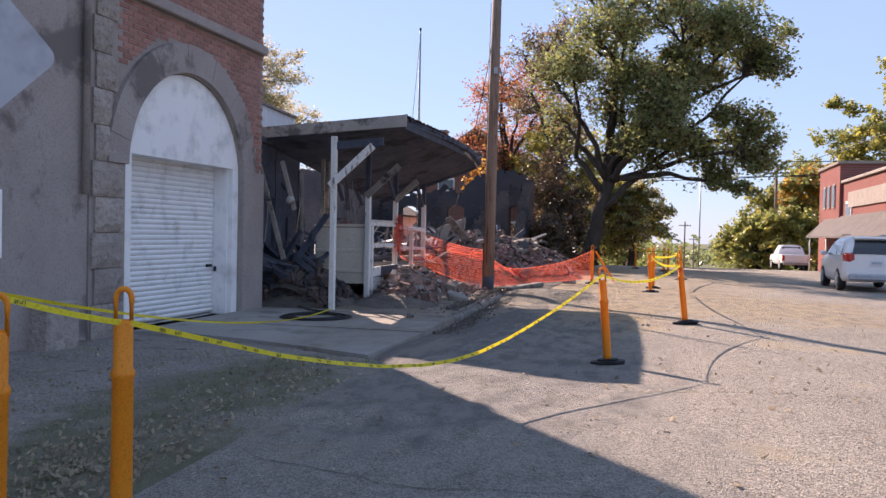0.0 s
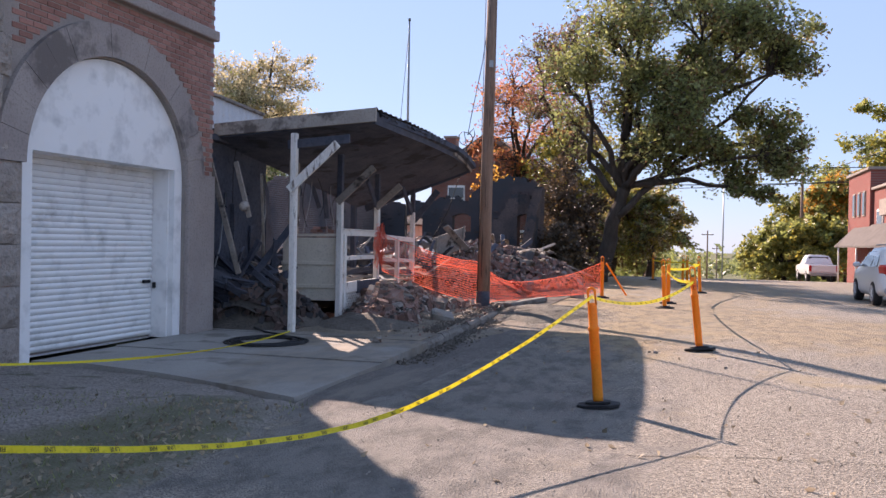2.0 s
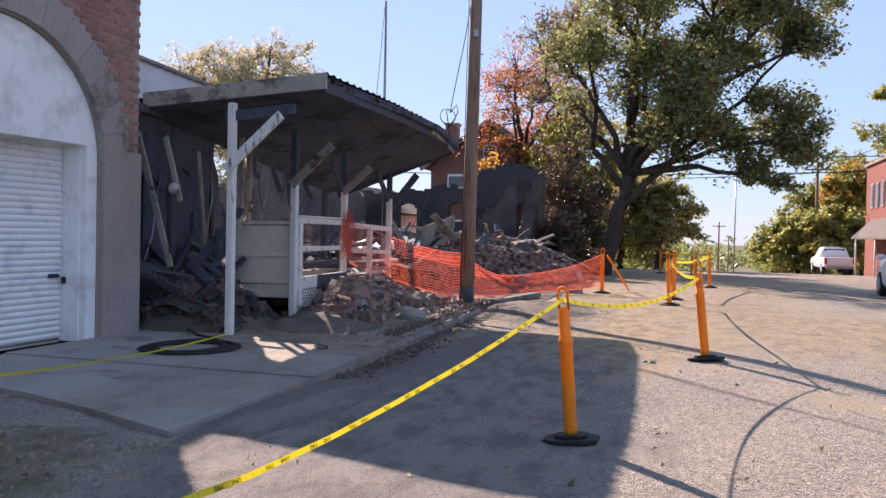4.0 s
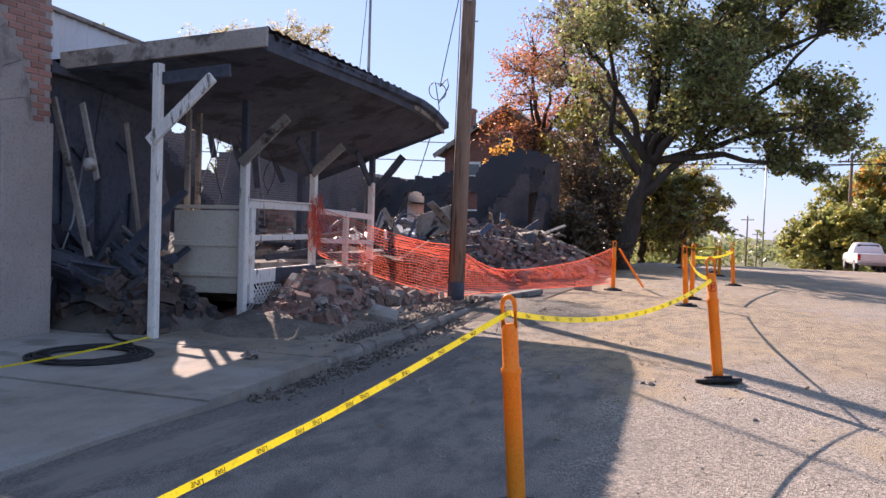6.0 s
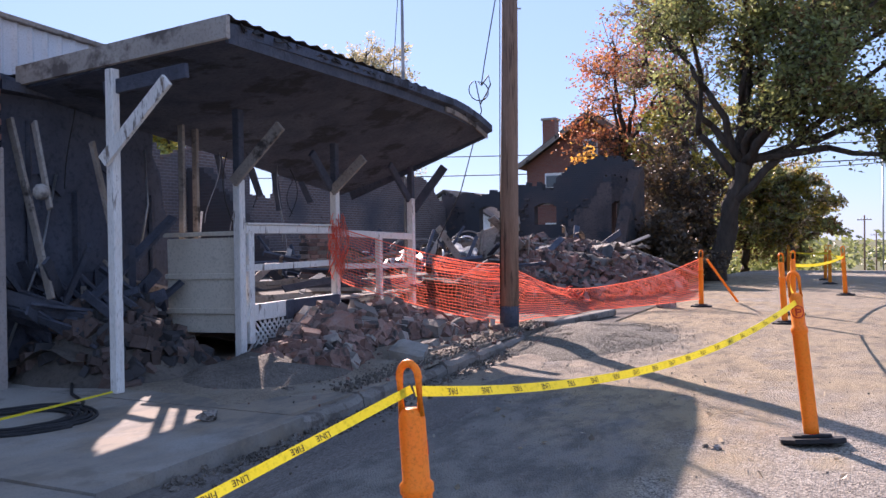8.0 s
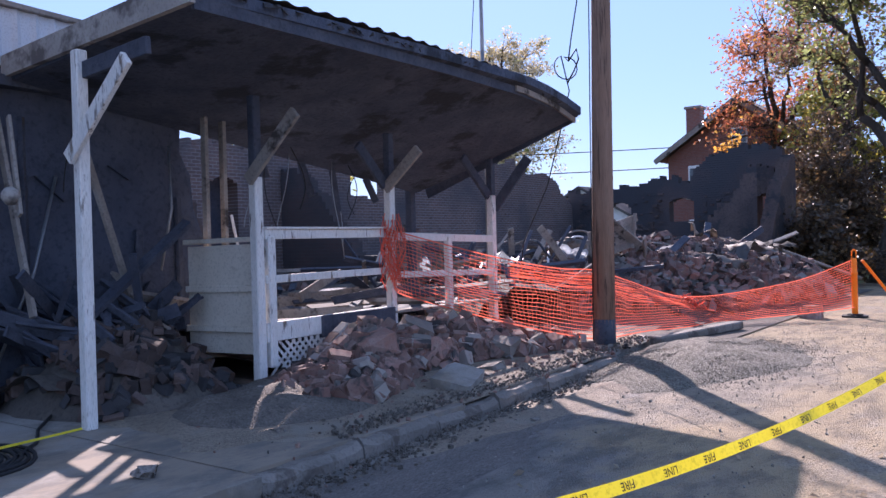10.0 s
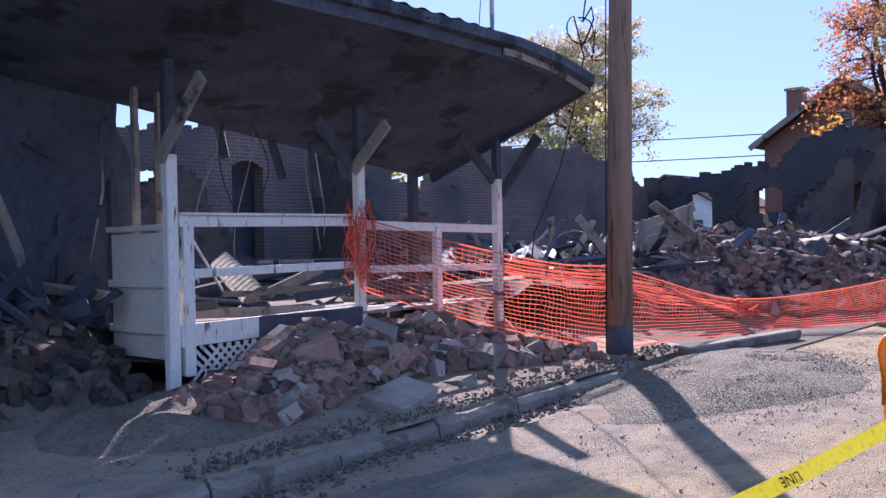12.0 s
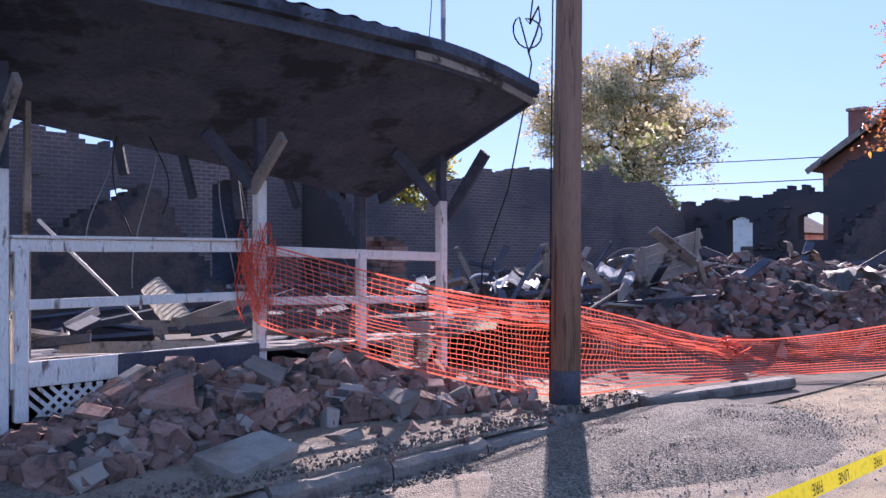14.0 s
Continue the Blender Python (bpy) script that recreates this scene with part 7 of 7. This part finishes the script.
for i in range(60):
    x, y = rb.uniform(-7.3, -6.5), rb.uniform(14.5, 15.6)
    pale = i % 12 == 0
    plank(x, y, left_pile(x, y) + 0.06, rb.uniform(0.3, 0.75), rb.uniform(120, 240), rb.uniform(-45, 0), rb.uniform(0.04, 0.14), 0.035, M_GREYWOOD if pale else M_CHAR, "grey board in the heap by the garage" if pale else "charred board in the heap by the garage")
for i in range(42):
    x, y = rb.uniform(-10.8, -6.8), rb.uniform(22.0, 27.2)
    pale = rb.random() < 0.3
    plank(x, y, max(big_pile(x, y), inner(x, y)) + 0.05, rb.uniform(0.5, 1.4), rb.uniform(0, 360), rb.uniform(-60, -5), rb.uniform(0.04, 0.16), 0.03, M_GREYWOOD if pale else M_CHAR, "splintered pale board standing out of the debris" if pale else "charred board standing out of the debris")
for i in range(7):
    x, y = rb.uniform(-9.6, -7.2), rb.uniform(22.6, 26.6)
    sheet_metal(x, y, max(big_pile(x, y), inner(x, y)) + 0.30, rb.uniform(0.35, 0.8), rb.uniform(0.4, 0.9), (rb.uniform(-60, 60), rb.uniform(-60, 60), rb.uniform(0, 180)), i + 40, M_SIDING if i % 3 == 0 else M_DULL, "torn pale sheet of metal on the debris" if i % 3 == 0 else "crumpled grey sheet of roofing metal on the debris")
crate = thing("broken_crate", (-6.9, 26.6, 1.1), "broken box of brown boards tipped on the rubble", "box")
for k in range(4):
    bm = bmesh.new()
    beam(bm, (-7.25 + 0.02 * k, 26.1, 1.05 + 0.17 * k), (-6.55 + 0.02 * k, 27.0, 1.42 + 0.17 * k), 0.03, 0.155, bevel=0.004)
    part("board", bm, M_GREYWOOD, crate)
for f in (0.08, 0.92):
    bm = bmesh.new()
    c = Vector((-7.25, 26.1, 1.0)).lerp(Vector((-6.55, 27.0, 1.37)), f)
    beam(bm, c + Vector((0.05, -0.03, -0.05)), c + Vector((0.12, -0.03, 0.68)), 0.05, 0.06, bevel=0.004)
    part("batten", bm, M_GREYWOOD, crate)
pipe = thing("fallen_pole", (-4.6, 32.5, 0.3), "long pale pole lying from the rubble to the ground", "pole")
part("pole", tube(bmesh.new(), [(-5.4, 31.6, 1.35), (-3.3, 33.2, 0.35)], 0.04, 8), M_GREYWOOD, pipe)

lamp_thing = thing("wall_lamp", (-6.62, 13.98, 2.0), "round sooty pale lamp fixed to a scorched leaning board", "lamp")
bm = bmesh.new()
tube(bm, [(-6.64, 14.03, 2.03), (-6.62, 13.99, 2.03), (-6.60, 13.95, 2.03), (-6.595, 13.935, 2.03)], [0.075, 0.085, 0.06, 0.02], 9)
part("shade", bm, M_FASCIA, lamp_thing, smooth=True)
bm = bmesh.new()
beam(bm, (-6.86, 14.12, 2.75), (-6.56, 14.045, 1.86), 0.03, 0.09, bevel=0.005)
part("board", bm, M_GREYWOOD, lamp_thing, "scorched pale board")
for n in range(9):
    x, y = rb.uniform(-7.5, -7.1), rb.uniform(14.6, 19.5)
    z = min(roof_z(max(x, -7.5), y), 3.1) - 0.02
    L = rb.uniform(0.5, 1.5)
    pts = [(x + 0.05 * math.sin(4 * t + n), y + 0.12 * math.sin(3 * t + 2 * n), z - L * t) for t in steps(0, 1, 9)]
    o = part("dangling_wire", tube(bmesh.new(), pts, 0.007, 5), M_STEEL if n % 2 else M_WIRE, smooth=True)
    tagged(o, "scorched wire dangling from the burnt roof", "wire", "dangling wires")
for n in range(9):
    x, y = rb.uniform(-9.8, -7.6), rb.uniform(24.0, 27.5)
    z = max(big_pile(x, y), inner(x, y)) + 0.02
    r, a = rb.uniform(0.3, 0.7), rb.uniform(0, 6.28)
    pts = [(x + r * math.cos(t) * math.cos(a), y + r * math.cos(t) * math.sin(a), z + 1.1 * r * math.sin(t)) for t in steps(0.0, rb.uniform(2.2, 3.1), 12)]
    o = part("bent_pipe", tube(bmesh.new(), pts, rb.uniform(0.015, 0.03), 6), M_DULL if n % 3 else M_SIDING, smooth=True)
    tagged(o, "bent scorched metal tube sticking out of the debris", "pipe", "bent tubes in the debris")
foot = thing("fallen_bricks", (-13.2, 27, 0.3), "loose bricks fallen along the foot of the ruined wall", "rubble")
rubble(foot, lambda x, y: inner(x, y) + 0.02, lambda r: (-13.7 + abs(r.gauss(0, 0.7)), r.uniform(15, 38)), 700, 0, rb, M_RUBBLE, M_RUBBLE_J, (0.9, 1.5))

# ---- brickwork over the garage arch ----
part("belt_course", one_box((FX + 0.03, 11.66, 4.72), (0.14, 4.66, 0.16), bevel=0.015), M_STUCCO, garage)
bm = bmesh.new()
box(bm, (0, 0, 0), (0.05, 0.203, 0.063), None, 0.004)
me_brick = bpy.data.meshes.new("brick")
bm.to_mesh(me_brick)
bm.free()
me_brick.materials.append(M_BRICK)
spaces = []
for k in range(52):
    z = 2.46 + 0.0755 * k
    for i in range(21):
        y = 9.84 + 0.2145 * i + (0.107 if k % 2 else 0.0)
        if y > 13.92 or 4.60 < z < 4.84:
            continue
        inside = ((abs(y - YC) - 0.10) / (RAD + 0.44)) ** 2 + ((z - SPRING - 0.02) / (ARCH_H + 0.46)) ** 2 < 1.0
        if inside or (y < 9.9 and k % 2 == 0):
            continue
        spaces.append((y, z))
spaces.sort(key=lambda p: abs(p[1] - 3.9))
rest = []
for n, (y, z) in enumerate(spaces):
    m = Matrix.Translation((FX - 0.036 + 0.003 * math.sin(n * 7.3), y, z))
    if n < 290:
        b = new("brick", me_brick)
        b.parent = garage
        b.matrix_basis = Matrix.Translation(-BASE[garage.name]) @ m
    else:
        rest.append((0, m))
if rest:
    scatter_joined("upper_bricks", [me_brick], rest, M_BRICK_J, garage)
